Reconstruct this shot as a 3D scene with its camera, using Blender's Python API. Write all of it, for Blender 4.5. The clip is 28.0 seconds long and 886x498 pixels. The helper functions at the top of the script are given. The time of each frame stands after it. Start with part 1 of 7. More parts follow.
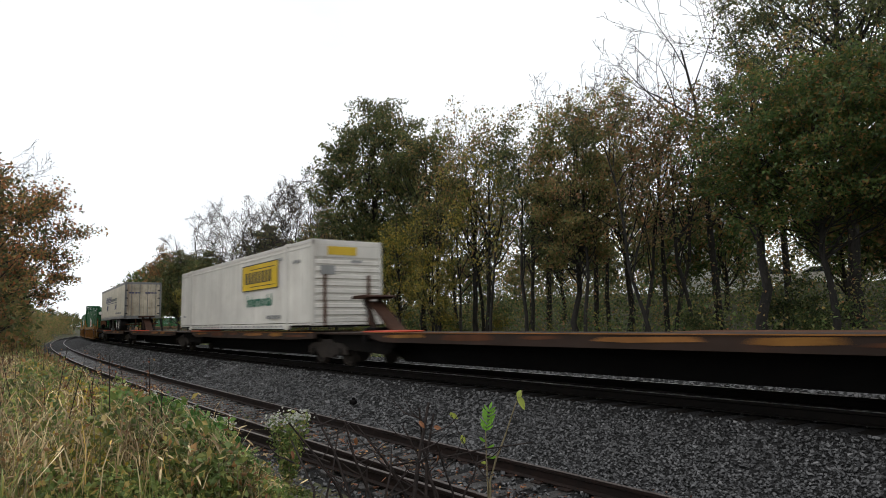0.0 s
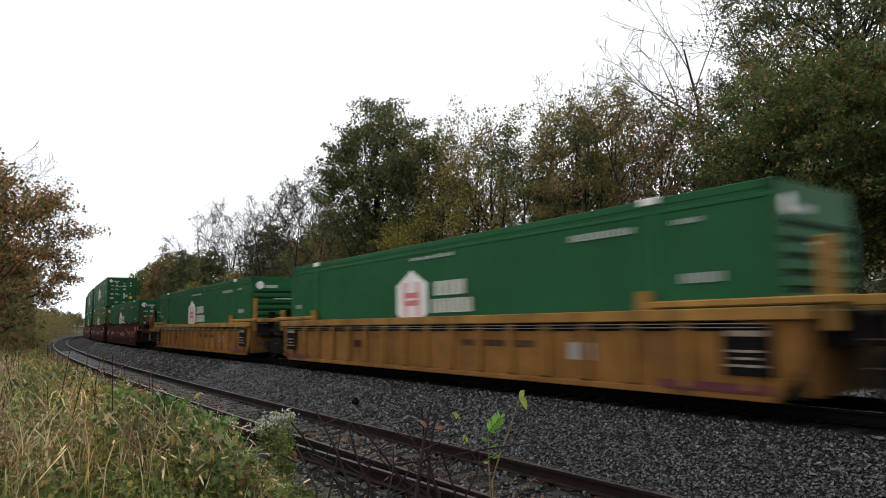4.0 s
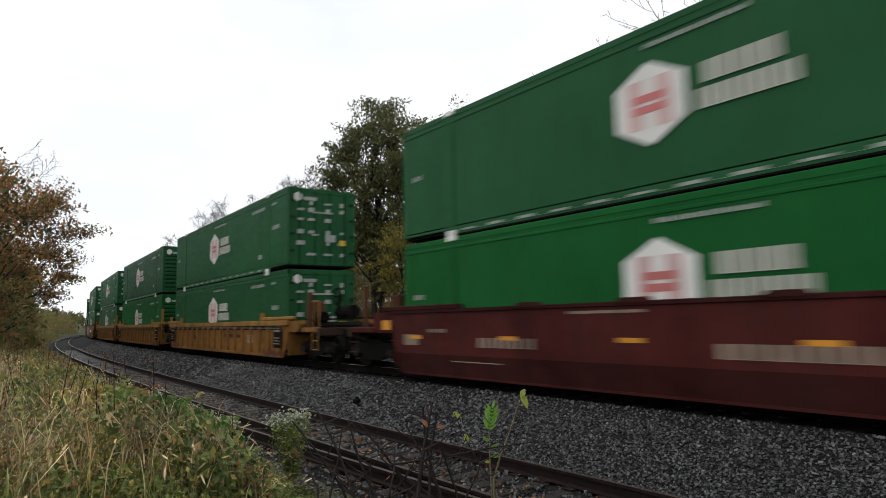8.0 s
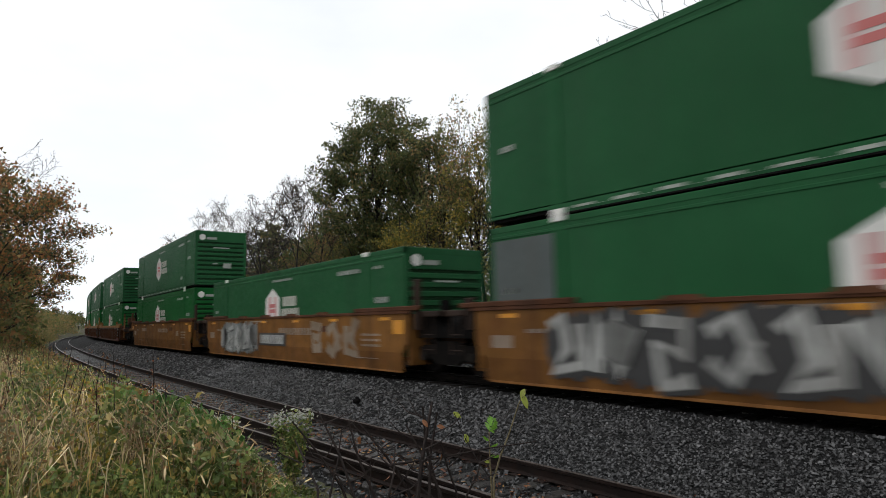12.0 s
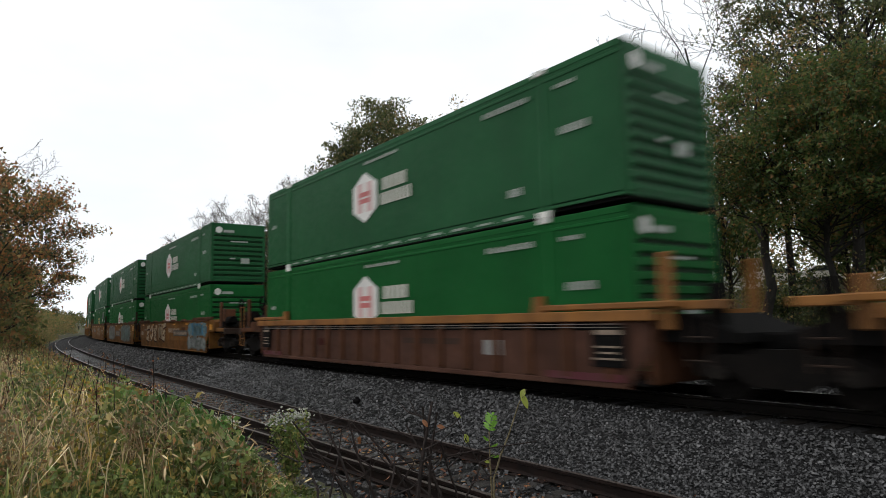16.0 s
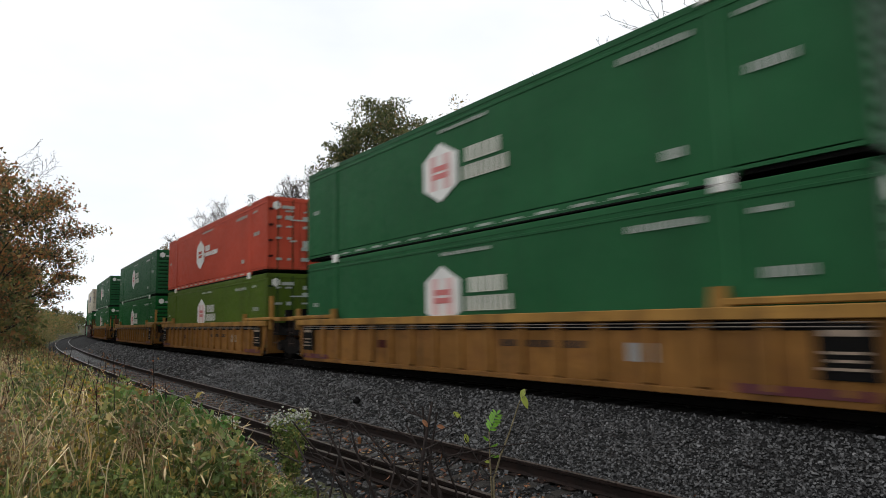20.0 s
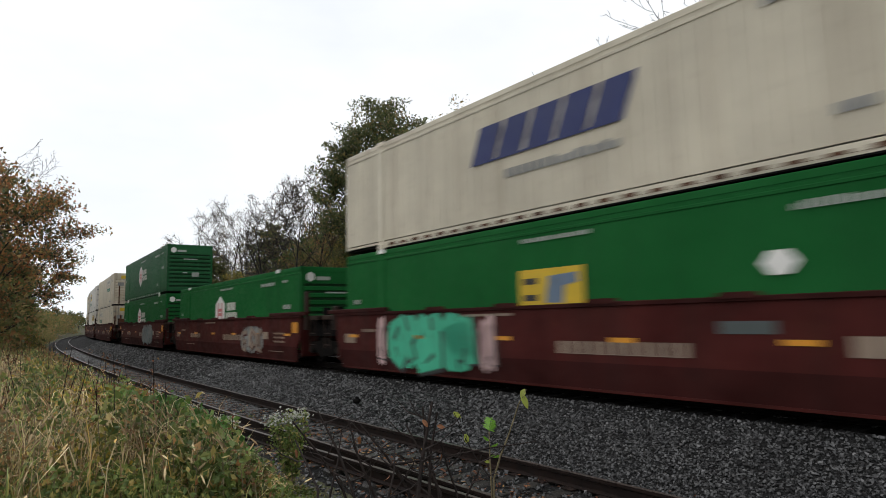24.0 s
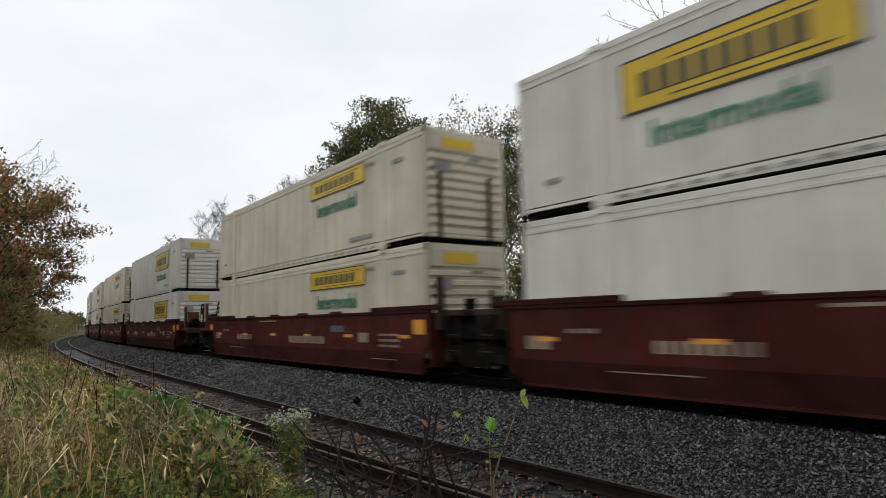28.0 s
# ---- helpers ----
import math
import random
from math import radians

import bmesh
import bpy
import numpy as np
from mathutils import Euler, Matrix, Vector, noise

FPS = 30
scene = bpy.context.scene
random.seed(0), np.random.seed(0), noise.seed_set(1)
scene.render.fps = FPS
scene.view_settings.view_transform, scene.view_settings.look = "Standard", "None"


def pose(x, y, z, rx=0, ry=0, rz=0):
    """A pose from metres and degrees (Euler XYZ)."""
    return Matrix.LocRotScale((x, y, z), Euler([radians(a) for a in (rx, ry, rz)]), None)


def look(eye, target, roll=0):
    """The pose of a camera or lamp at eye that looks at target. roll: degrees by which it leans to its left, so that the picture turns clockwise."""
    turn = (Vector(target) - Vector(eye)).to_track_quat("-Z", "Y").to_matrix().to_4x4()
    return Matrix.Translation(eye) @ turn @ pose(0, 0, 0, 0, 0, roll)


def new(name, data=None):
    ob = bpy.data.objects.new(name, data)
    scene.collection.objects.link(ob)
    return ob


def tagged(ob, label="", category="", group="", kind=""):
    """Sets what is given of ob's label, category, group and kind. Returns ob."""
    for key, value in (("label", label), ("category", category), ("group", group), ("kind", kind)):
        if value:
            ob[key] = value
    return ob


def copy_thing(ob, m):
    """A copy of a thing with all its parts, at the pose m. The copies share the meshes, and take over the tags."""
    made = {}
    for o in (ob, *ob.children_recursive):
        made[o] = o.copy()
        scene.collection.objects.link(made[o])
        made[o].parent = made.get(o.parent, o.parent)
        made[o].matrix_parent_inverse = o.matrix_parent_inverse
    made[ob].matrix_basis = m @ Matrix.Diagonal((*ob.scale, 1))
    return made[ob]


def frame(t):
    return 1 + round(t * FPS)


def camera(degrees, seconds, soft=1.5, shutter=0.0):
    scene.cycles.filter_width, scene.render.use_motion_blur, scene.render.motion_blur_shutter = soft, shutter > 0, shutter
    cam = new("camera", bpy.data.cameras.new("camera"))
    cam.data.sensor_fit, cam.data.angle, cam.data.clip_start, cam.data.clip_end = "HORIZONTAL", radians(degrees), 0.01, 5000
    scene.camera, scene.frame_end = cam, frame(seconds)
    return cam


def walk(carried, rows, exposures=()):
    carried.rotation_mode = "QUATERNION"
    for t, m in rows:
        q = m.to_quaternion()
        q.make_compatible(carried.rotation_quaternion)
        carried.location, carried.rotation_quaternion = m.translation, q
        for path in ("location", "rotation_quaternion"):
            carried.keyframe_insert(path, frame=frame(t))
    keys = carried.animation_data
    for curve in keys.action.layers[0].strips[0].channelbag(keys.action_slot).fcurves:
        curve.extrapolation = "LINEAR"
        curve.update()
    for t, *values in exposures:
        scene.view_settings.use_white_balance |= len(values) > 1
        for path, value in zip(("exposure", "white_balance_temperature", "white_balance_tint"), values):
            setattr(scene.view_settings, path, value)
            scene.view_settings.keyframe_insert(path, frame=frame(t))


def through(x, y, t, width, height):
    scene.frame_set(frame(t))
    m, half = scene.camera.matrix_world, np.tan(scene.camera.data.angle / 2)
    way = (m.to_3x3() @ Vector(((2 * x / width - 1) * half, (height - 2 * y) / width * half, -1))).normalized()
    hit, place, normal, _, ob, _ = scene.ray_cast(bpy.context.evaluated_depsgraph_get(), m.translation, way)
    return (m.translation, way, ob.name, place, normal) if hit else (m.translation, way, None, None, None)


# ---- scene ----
# ---------------------------------------------------------------- plan
# The main line is a gentle curve. s: metres along it, growing away from the
# camera; off: metres to its side, positive towards the camera. Rail top z = 0.
CURVE = 0.00117
S_STRAIGHT, S_END = -40.0, 900.0
CLIP = 28.0


def heading(s):
    return CURVE * (min(max(s, S_STRAIGHT), S_END))


def centre(s):
    """Point of the centre line at s."""
    a0 = heading(s)
    r = 1.0 / CURVE
    sc = min(max(s, S_STRAIGHT), S_END)
    x, y = -r * math.sin(CURVE * sc), r * (1 - math.cos(CURVE * sc))
    x, y = x - math.cos(a0) * (s - sc), y + math.sin(a0) * (s - sc)
    return x, y, a0


def spot(s, off=0.0, z=0.0):
    x, y, a = centre(s)
    return Vector((x - math.sin(a) * off, y - math.cos(a) * off, z))


def spots(S, O, Z):
    """The same for arrays."""
    S, O, Z = np.broadcast_arrays(np.asarray(S, float), np.asarray(O, float), np.asarray(Z, float))
    r = 1.0 / CURVE
    sc = np.clip(S, S_STRAIGHT, S_END)
    a = CURVE * sc
    x = -r * np.sin(a) - np.cos(a) * (S - sc) - np.sin(a) * O
    y = r * (1 - np.cos(a)) + np.sin(a) * (S - sc) - np.cos(a) * O
    return np.stack([x, y, Z], -1)


# ---------------------------------------------------------------- camera
EYE = Vector((0.0, -10.118, 1.281))


def aim(yaw, pitch, roll):
    way = Vector((-math.sin(yaw) * math.cos(pitch), math.cos(yaw) * math.cos(pitch), math.sin(pitch)))
    return look(EYE, EYE + way, math.degrees(roll))


cam = camera(70.66, CLIP, soft=0.5, shutter=0.38)
walk(cam, [(0.0, aim(0.9046, 0.11435, -0.02057)),
           (2.5, aim(0.9046, 0.11435, -0.02057)),
           (3.0, aim(0.9057, 0.11435, -0.02057)),
           (3.5, aim(0.9075, 0.11420, -0.02057)),
           (5.5, aim(0.9087, 0.11395, -0.02057)),
           (7.0, aim(0.9089, 0.11390, -0.02057)),
           (7.5, aim(0.9100, 0.11310, -0.02057)),
           (12.0, aim(0.9100, 0.11305, -0.02057)),
           (28.0, aim(0.9101, 0.11300, -0.02057))],
     exposures=[(0.0, 0.12), (1.0, -0.02), (1.6, 0.14), (3.0, 0.15), (6.0, 0.1), (7.0, 0.04), (21.0, 0.03), (25.0, 0.0), (28.0, -0.12)])

# ---------------------------------------------------------------- sky and sun
world = bpy.data.worlds.new("overcast_sky")
scene.world = world
world.use_nodes = True
wt = world.node_tree
wt.nodes.clear()
w_out = wt.nodes.new("ShaderNodeOutputWorld")
w_bg = wt.nodes.new("ShaderNodeBackground")
w_sky = wt.nodes.new("ShaderNodeTexSky")
w_sky.sky_type = "NISHITA"
w_sky.sun_disc = False
w_sky.sun_elevation, w_sky.sun_rotation = radians(38), radians(200)
w_co = wt.nodes.new("ShaderNodeTexCoord")
w_map = wt.nodes.new("ShaderNodeMapping")
w_map.inputs["Scale"].default_value = (1.0, 1.0, 2.6)
w_noise = wt.nodes.new("ShaderNodeTexNoise")
w_noise.inputs["Scale"].default_value = 1.7
w_noise.inputs["Detail"].default_value = 5.0
w_noise.inputs["Roughness"].default_value = 0.55
w_ramp = wt.nodes.new("ShaderNodeValToRGB")
w_ramp.color_ramp.elements[0].position, w_ramp.color_ramp.elements[0].color = 0.3, (8.6, 9.0, 9.5, 1)
w_ramp.color_ramp.elements[1].position, w_ramp.color_ramp.elements[1].color = 0.72, (10.8, 10.9, 11.0, 1)
w_mix = wt.nodes.new("ShaderNodeMixRGB")
w_mix.inputs["Fac"].default_value = 0.93
w_bg.inputs["Strength"].default_value = 0.108
wt.links.new(w_co.outputs["Generated"], w_map.inputs["Vector"])
wt.links.new(w_map.outputs["Vector"], w_noise.inputs["Vector"])
wt.links.new(w_noise.outputs["Fac"], w_ramp.inputs["Fac"])
wt.links.new(w_sky.outputs["Color"], w_mix.inputs["Color1"])
wt.links.new(w_ramp.outputs["Color"], w_mix.inputs["Color2"])
wt.links.new(w_mix.outputs["Color"], w_bg.inputs["Color"])
wt.links.new(w_bg.outputs["Background"], w_out.inputs["Surface"])

sun = bpy.data.lights.new("sun", "SUN")
sun.energy, sun.angle, sun.color = 0.5, radians(30), (1.0, 0.97, 0.93)
sun_ob = new("sun", sun)
sun_ob.matrix_world = look((0, 0, 60), (10, 24, 0))


# ---------------------------------------------------------------- materials
def nodes_of(name):
    m = bpy.data.materials.new(name)
    m.use_nodes = True
    nt = m.node_tree
    nt.nodes.clear()
    out = nt.nodes.new("ShaderNodeOutputMaterial")
    return m, nt, out


def rgb(c):
    return (c[0], c[1], c[2], 1.0)


def noise_node(nt, scale, detail=4.0, rough=0.6, stretch=(1, 1, 1), coords="Object"):
    co = nt.nodes.new("ShaderNodeTexCoord")
    mp = nt.nodes.new("ShaderNodeMapping")
    mp.inputs["Scale"].default_value = stretch
    nz = nt.nodes.new("ShaderNodeTexNoise")
    nz.inputs["Scale"].default_value = scale
    nz.inputs["Detail"].default_value = detail
    nz.inputs["Roughness"].default_value = rough
    nt.links.new(co.outputs[coords], mp.inputs["Vector"])
    nt.links.new(mp.outputs["Vector"], nz.inputs["Vector"])
    return nz.outputs["Fac"]


def ramp(nt, fac, stops):
    r = nt.nodes.new("ShaderNodeValToRGB")
    els = r.color_ramp.elements
    while len(els) < len(stops):
        els.new(0.5)
    for e, (pos, c) in zip(els, stops):
        e.position, e.color = pos, (rgb(c) if not isinstance(c, (int, float)) else (c, c, c, 1))
    nt.links.new(fac, r.inputs["Fac"])
    return r.outputs["Color"]


def mixed(nt, fac, a, b, mode="MIX"):
    m = nt.nodes.new("ShaderNodeMixRGB")
    m.blend_type = mode
    for key, v in (("Fac", fac), ("Color1", a), ("Color2", b)):
        if isinstance(v, (int, float)):
            m.inputs[key].default_value = v if key == "Fac" else (v, v, v, 1)
        elif isinstance(v, tuple):
            m.inputs[key].default_value = rgb(v)
        else:
            nt.links.new(v, m.inputs[key])
    return m.outputs["Color"]


def finish(nt, out, col, rough, metal=0.0, bump=None, bump_d=0.01, bump_s=0.5, spec=0.5):
    b = nt.nodes.new("ShaderNodeBsdfPrincipled")
    b.inputs["Metallic"].default_value = metal
    b.inputs["Specular IOR Level"].default_value = spec
    for key, v in (("Base Color", col), ("Roughness", rough)):
        if isinstance(v, tuple):
            b.inputs[key].default_value = rgb(v)
        elif isinstance(v, (int, float)):
            b.inputs[key].default_value = v
        else:
            nt.links.new(v, b.inputs[key])
    if bump is not None:
        bn = nt.nodes.new("ShaderNodeBump")
        bn.inputs["Strength"].default_value = bump_s
        bn.inputs["Distance"].default_value = bump_d
        nt.links.new(bump, bn.inputs["Height"])
        nt.links.new(bn.outputs["Normal"], b.inputs["Normal"])
    nt.links.new(b.outputs["BSDF"], out.inputs["Surface"])
    return b


def painted(name, col, grime=(0.06, 0.045, 0.035), amount=0.45, rough=0.5, streak=True, rust=0.0, spec=0.35):
    """Weathered paint: slow fading, fine specks, dirt that ran down in streaks, patches of rust."""
    m, nt, out = nodes_of(name)
    info = nt.nodes.new("ShaderNodeObjectInfo")
    low, high = (0.84, 1.12) if amount < 0.6 else (0.6, 1.3)
    fade = ramp(nt, noise_node(nt, 0.5 if amount < 0.6 else 0.9, 4), [(0.3, tuple(c * low for c in col)), (0.7, tuple(min(1, c * high + 0.004) for c in col))])
    tone = ramp(nt, info.outputs["Random"], [(0.0, 0.88), (1.0, 1.08)])
    c = mixed(nt, 1.0, fade, tone, "MULTIPLY")
    if streak:
        run = ramp(nt, noise_node(nt, 1.0, 6, 0.65, (7, 7, 0.22)), [(0.52, 0.0), (0.82, amount)])
        c = mixed(nt, run, c, grime)
        broad = ramp(nt, noise_node(nt, 1.0, 5, 0.6, (1.7, 1.7, 0.09)), [(0.5, 0.0), (0.78, amount * 0.75)])
        c = mixed(nt, broad, c, grime)
        pale = ramp(nt, noise_node(nt, 1.0, 4, 0.6, (2.3, 2.3, 0.05)), [(0.55, 0.0), (0.8, amount * 0.22)])
        c = mixed(nt, pale, c, tuple(min(0.8, v * 1.5 + 0.03) for v in col))
    spots_ = ramp(nt, noise_node(nt, 3.1, 7, 0.7), [(0.56, 0.0), (0.78, amount * 0.8)])
    c = mixed(nt, spots_, c, grime)
    if rust:
        ru = ramp(nt, noise_node(nt, 1.4, 8, 0.72), [(0.62 - rust * 0.2, 0.0), (0.7, rust)])
        c = mixed(nt, ru, c, (0.12, 0.045, 0.02))
    ro = ramp(nt, noise_node(nt, 5, 4), [(0.3, rough - 0.1), (0.7, rough + 0.15)])
    finish(nt, out, c, ro, 0.0, noise_node(nt, 22, 3), 0.004, 0.25, spec)
    return m


def metal_dark(name, col, rough=0.6, metal=0.3, dust=(0.09, 0.07, 0.055), spec=0.5):
    m, nt, out = nodes_of(name)
    c = mixed(nt, ramp(nt, noise_node(nt, 4, 6, 0.7), [(0.42, 0.0), (0.72, 0.7)]), col, dust)
    finish(nt, out, c, rough, metal, noise_node(nt, 30, 4), 0.006, 0.5, spec)
    return m


def leafy(name, stops, gloss=0.5, through=0.5):
    """Leaves: one colour an island out of a few, a little light passes through."""
    m, nt, out = nodes_of(name)
    geo = nt.nodes.new("ShaderNodeNewGeometry")
    c = ramp(nt, geo.outputs["Random Per Island"], stops)
    patch = ramp(nt, noise_node(nt, 0.9, 4), [(0.32, 0.5), (0.68, 1.4)])
    c = mixed(nt, 1.0, c, patch, "MULTIPLY")
    b = nt.nodes.new("ShaderNodeBsdfPrincipled")
    b.inputs["Roughness"].default_value = gloss
    b.inputs["Specular IOR Level"].default_value = 0.35
    t = nt.nodes.new("ShaderNodeBsdfTranslucent")
    mx = nt.nodes.new("ShaderNodeMixShader")
    mx.inputs["Fac"].default_value = through
    nt.links.new(c, b.inputs["Base Color"])
    nt.links.new(c, t.inputs["Color"])
    nt.links.new(b.outputs["BSDF"], mx.inputs[1])
    nt.links.new(t.outputs["BSDF"], mx.inputs[2])
    nt.links.new(mx.outputs["Shader"], out.inputs["Surface"])
    return m


def grained(name, stops, scale=6.0, rough=0.85, bump_d=0.02, stretch=(1, 1, 1), island=False, spec=0.4):
    m, nt, out = nodes_of(name)
    c = ramp(nt, noise_node(nt, scale, 7, 0.68, stretch), stops)
    if island:
        geo = nt.nodes.new("ShaderNodeNewGeometry")
        c = mixed(nt, 1.0, c, ramp(nt, geo.outputs["Random Per Island"], [(0.0, 0.3), (0.4, 0.75), (0.85, 1.3), (1.0, 2.3)]), "MULTIPLY")
    else:
        info = nt.nodes.new("ShaderNodeObjectInfo")
        c = mixed(nt, 1.0, c, ramp(nt, info.outputs["Random"], [(0.0, 0.8), (1.0, 1.2)]), "MULTIPLY")
    finish(nt, out, c, rough, 0.0, noise_node(nt, scale * 4, 6, 0.7, stretch), bump_d, 0.7, spec)
    return m


M = {}
M["green"] = painted("green_paint", (0.0125, 0.087, 0.029), (0.02, 0.045, 0.024), amount=0.35, rough=0.52, spec=0.13)
# more saturated green, given to boxes in the lower place
M["green_fresh"] = painted("vivid_green_paint", (0.008, 0.1, 0.022), (0.015, 0.05, 0.02), amount=0.3, rough=0.55, spec=0.07)
# darker green with the shade between nose ribs put in; also lock rods, hinges
M["green_dark"] = painted("green_recess_shade", (0.005, 0.03, 0.010), amount=0.3, rough=0.6, spec=0.08)
M["olive"] = painted("olive_paint", (0.062, 0.105, 0.008), amount=0.3, rough=0.55, spec=0.12)
M["red"] = painted("red_paint", (0.43, 0.06, 0.03), (0.3, 0.07, 0.04), amount=0.3, rough=0.55, spec=0.14)
M["white"] = painted("white_paint", (0.62, 0.59, 0.53), (0.24, 0.19, 0.14), amount=0.4, rough=0.5, spec=0.3)
M["beige"] = painted("aged_white_paint", (0.57, 0.505, 0.385), (0.16, 0.11, 0.065), amount=0.5, rough=0.55, spec=0.3)
M["cream"] = painted("cream_paint", (0.6, 0.545, 0.43), (0.17, 0.11, 0.055), amount=0.5, rough=0.55, spec=0.3)
M["grey"] = painted("grey_trim", (0.22, 0.22, 0.21), amount=0.4)
M["yellow_panel"] = painted("faded_yellow_panel", (0.2, 0.092, 0.022), (0.026, 0.016, 0.011), amount=0.85, rough=0.7, rust=0.6, spec=0.1)
M["pipe"] = painted("pale_pipe", (0.12, 0.1, 0.08), amount=0.5, rough=0.5)
M["magenta"] = painted("faded_magenta_stripe", (0.08, 0.01, 0.017), amount=0.5, rough=0.6)
M["decal_cream"] = painted("worn_cream_decal", (0.5, 0.5, 0.43), (0.15, 0.17, 0.12), amount=0.55, rough=0.6)
M["stem_pale"] = grained("pale_green_brown_stem", [(0.3, (0.12, 0.1, 0.055)), (0.7, (0.26, 0.21, 0.12))], 12, 0.8, 0.006)
M["decal_faint"] = painted("weathered_white_decal", (0.34, 0.37, 0.33), (0.1, 0.12, 0.09), amount=0.5, rough=0.6)
M["yellow"] = painted("yellow_paint", (0.225, 0.104, 0.024), (0.025, 0.016, 0.012), amount=0.85, rough=0.65, rust=0.45, spec=0.1)
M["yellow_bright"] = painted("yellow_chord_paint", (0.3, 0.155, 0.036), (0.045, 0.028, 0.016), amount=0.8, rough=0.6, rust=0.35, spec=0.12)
M["brown"] = painted("rusty_brown_paint", (0.085, 0.034, 0.016), (0.022, 0.014, 0.011), amount=0.75, rough=0.7, rust=0.5, spec=0.1)
M["brown_panel"] = painted("faded_brown_panel", (0.075, 0.034, 0.022), (0.022, 0.014, 0.011), amount=0.75, rough=0.7, rust=0.3, spec=0.1)
M["brown_chord"] = painted("worn_orange_chord", (0.24, 0.1, 0.022), (0.04, 0.02, 0.015), amount=0.65, rough=0.65, rust=0.5, spec=0.25)
M["tan"] = painted("orange_brown_paint", (0.19, 0.085, 0.02), (0.045, 0.02, 0.012), amount=0.85, rough=0.65, rust=0.5, spec=0.1)
M["tan_low"] = painted("faded_orange_skirt", (0.16, 0.07, 0.018), (0.04, 0.02, 0.013), amount=0.85, rough=0.65, rust=0.5, spec=0.08)
M["maroon"] = painted("maroon_paint", (0.058, 0.0098, 0.0078), (0.02, 0.013, 0.01), amount=0.65, rough=0.6, rust=0.2, spec=0.08)
# darker maroon: shade of the inward-leaning skirt in the colour; also on chords
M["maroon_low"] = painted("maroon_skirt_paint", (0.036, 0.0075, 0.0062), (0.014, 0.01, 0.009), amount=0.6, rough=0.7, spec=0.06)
# bogie, wheel and sill steel, near black: the under-train shade is in the colour
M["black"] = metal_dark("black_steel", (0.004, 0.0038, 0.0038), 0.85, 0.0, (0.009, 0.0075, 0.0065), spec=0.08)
M["truck"] = metal_dark("shaded_bogie_steel", (0.0045, 0.0038, 0.0034), 0.85, 0.0, (0.013, 0.010, 0.008), spec=0.1)
M["truck_dusty"] = metal_dark("dusty_bogie_steel", (0.02, 0.016, 0.013), 0.8, 0.0, (0.06, 0.045, 0.035), spec=0.2)
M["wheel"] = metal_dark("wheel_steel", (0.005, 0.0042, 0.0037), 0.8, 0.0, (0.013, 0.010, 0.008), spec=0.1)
M["wheel_rim"] = metal_dark("worn_cap", (0.012, 0.010, 0.0085), 0.75, 0.0, (0.03, 0.023, 0.018), spec=0.15)
M["decal_white"] = painted("white_decal", (0.72, 0.71, 0.67), (0.3, 0.27, 0.22), amount=0.3, rough=0.5)
M["decal_pink"] = painted("faded_red_decal", (0.55, 0.16, 0.15), amount=0.2, rough=0.5)
M["decal_pale"] = painted("pale_pink_decal", (0.62, 0.42, 0.4), amount=0.2, rough=0.5)
M["decal_blue"] = painted("navy_decal", (0.02, 0.03, 0.12), amount=0.2, rough=0.5)
M["decal_navy"] = painted("faded_navy_decal", (0.035, 0.04, 0.1), (0.15, 0.14, 0.14), amount=0.4, rough=0.5)
M["decal_yellow"] = painted("yellow_decal", (0.6, 0.4, 0.02), (0.2, 0.12, 0.03), amount=0.3, rough=0.45)
M["decal_amber"] = painted("amber_reflector", (0.62, 0.26, 0.02), amount=0.3, rough=0.3)
M["decal_dark"] = painted("dark_decal", (0.03, 0.03, 0.03), amount=0.2, rough=0.5)
M["decal_green"] = painted("green_decal", (0.03, 0.16, 0.1), amount=0.2, rough=0.5)
M["decal_grey"] = painted("grey_decal", (0.25, 0.25, 0.24), amount=0.3, rough=0.5)
M["decal_slate"] = painted("slate_grey_panel", (0.07, 0.086, 0.083), amount=0.3, rough=0.5)
M["decal_slateblue"] = painted("slate_blue_decal", (0.12, 0.17, 0.24), amount=0.4, rough=0.5)
M["decal_buff"] = painted("buff_decal", (0.25, 0.185, 0.135), amount=0.7, rough=0.5)
M["decal_ghost"] = painted("faint_grey_spray", (0.23, 0.18, 0.13), (0.15, 0.075, 0.03), amount=0.9, rough=0.6)
M["decal_sand"] = painted("sand_spray", (0.4, 0.3, 0.19), (0.17, 0.1, 0.07), amount=0.7, rough=0.6)
M["decal_teal"] = painted("teal_spray", (0.085, 0.155, 0.165), (0.06, 0.07, 0.06), amount=0.8, rough=0.5)
M["decal_greengrey"] = painted("grey_green_spray", (0.11, 0.125, 0.113), (0.05, 0.05, 0.04), amount=0.8, rough=0.6)
M["decal_spraygrey"] = painted("pale_grey_spray", (0.21, 0.22, 0.21), (0.07, 0.07, 0.06), amount=0.8, rough=0.6)
M["decal_sprayblue"] = painted("blue_spray", (0.035, 0.15, 0.24), (0.03, 0.06, 0.06), amount=0.75, rough=0.6)
M["decal_mint"] = painted("mint_spray", (0.05, 0.42, 0.25), amount=0.35, rough=0.5)
M["decal_spraywhite"] = painted("white_spray", (0.36, 0.36, 0.34), amount=0.65, rough=0.6)
M["sill_dark"] = painted("dark_rusty_sill", (0.03, 0.016, 0.010), (0.012, 0.009, 0.008), amount=0.6, rough=0.7, rust=0.3, spec=0.2)
M["sill_brown"] = painted("dull_brown_sill", (0.045, 0.02, 0.011), (0.015, 0.01, 0.008), amount=0.75, rough=0.75, rust=0.4, spec=0.12)
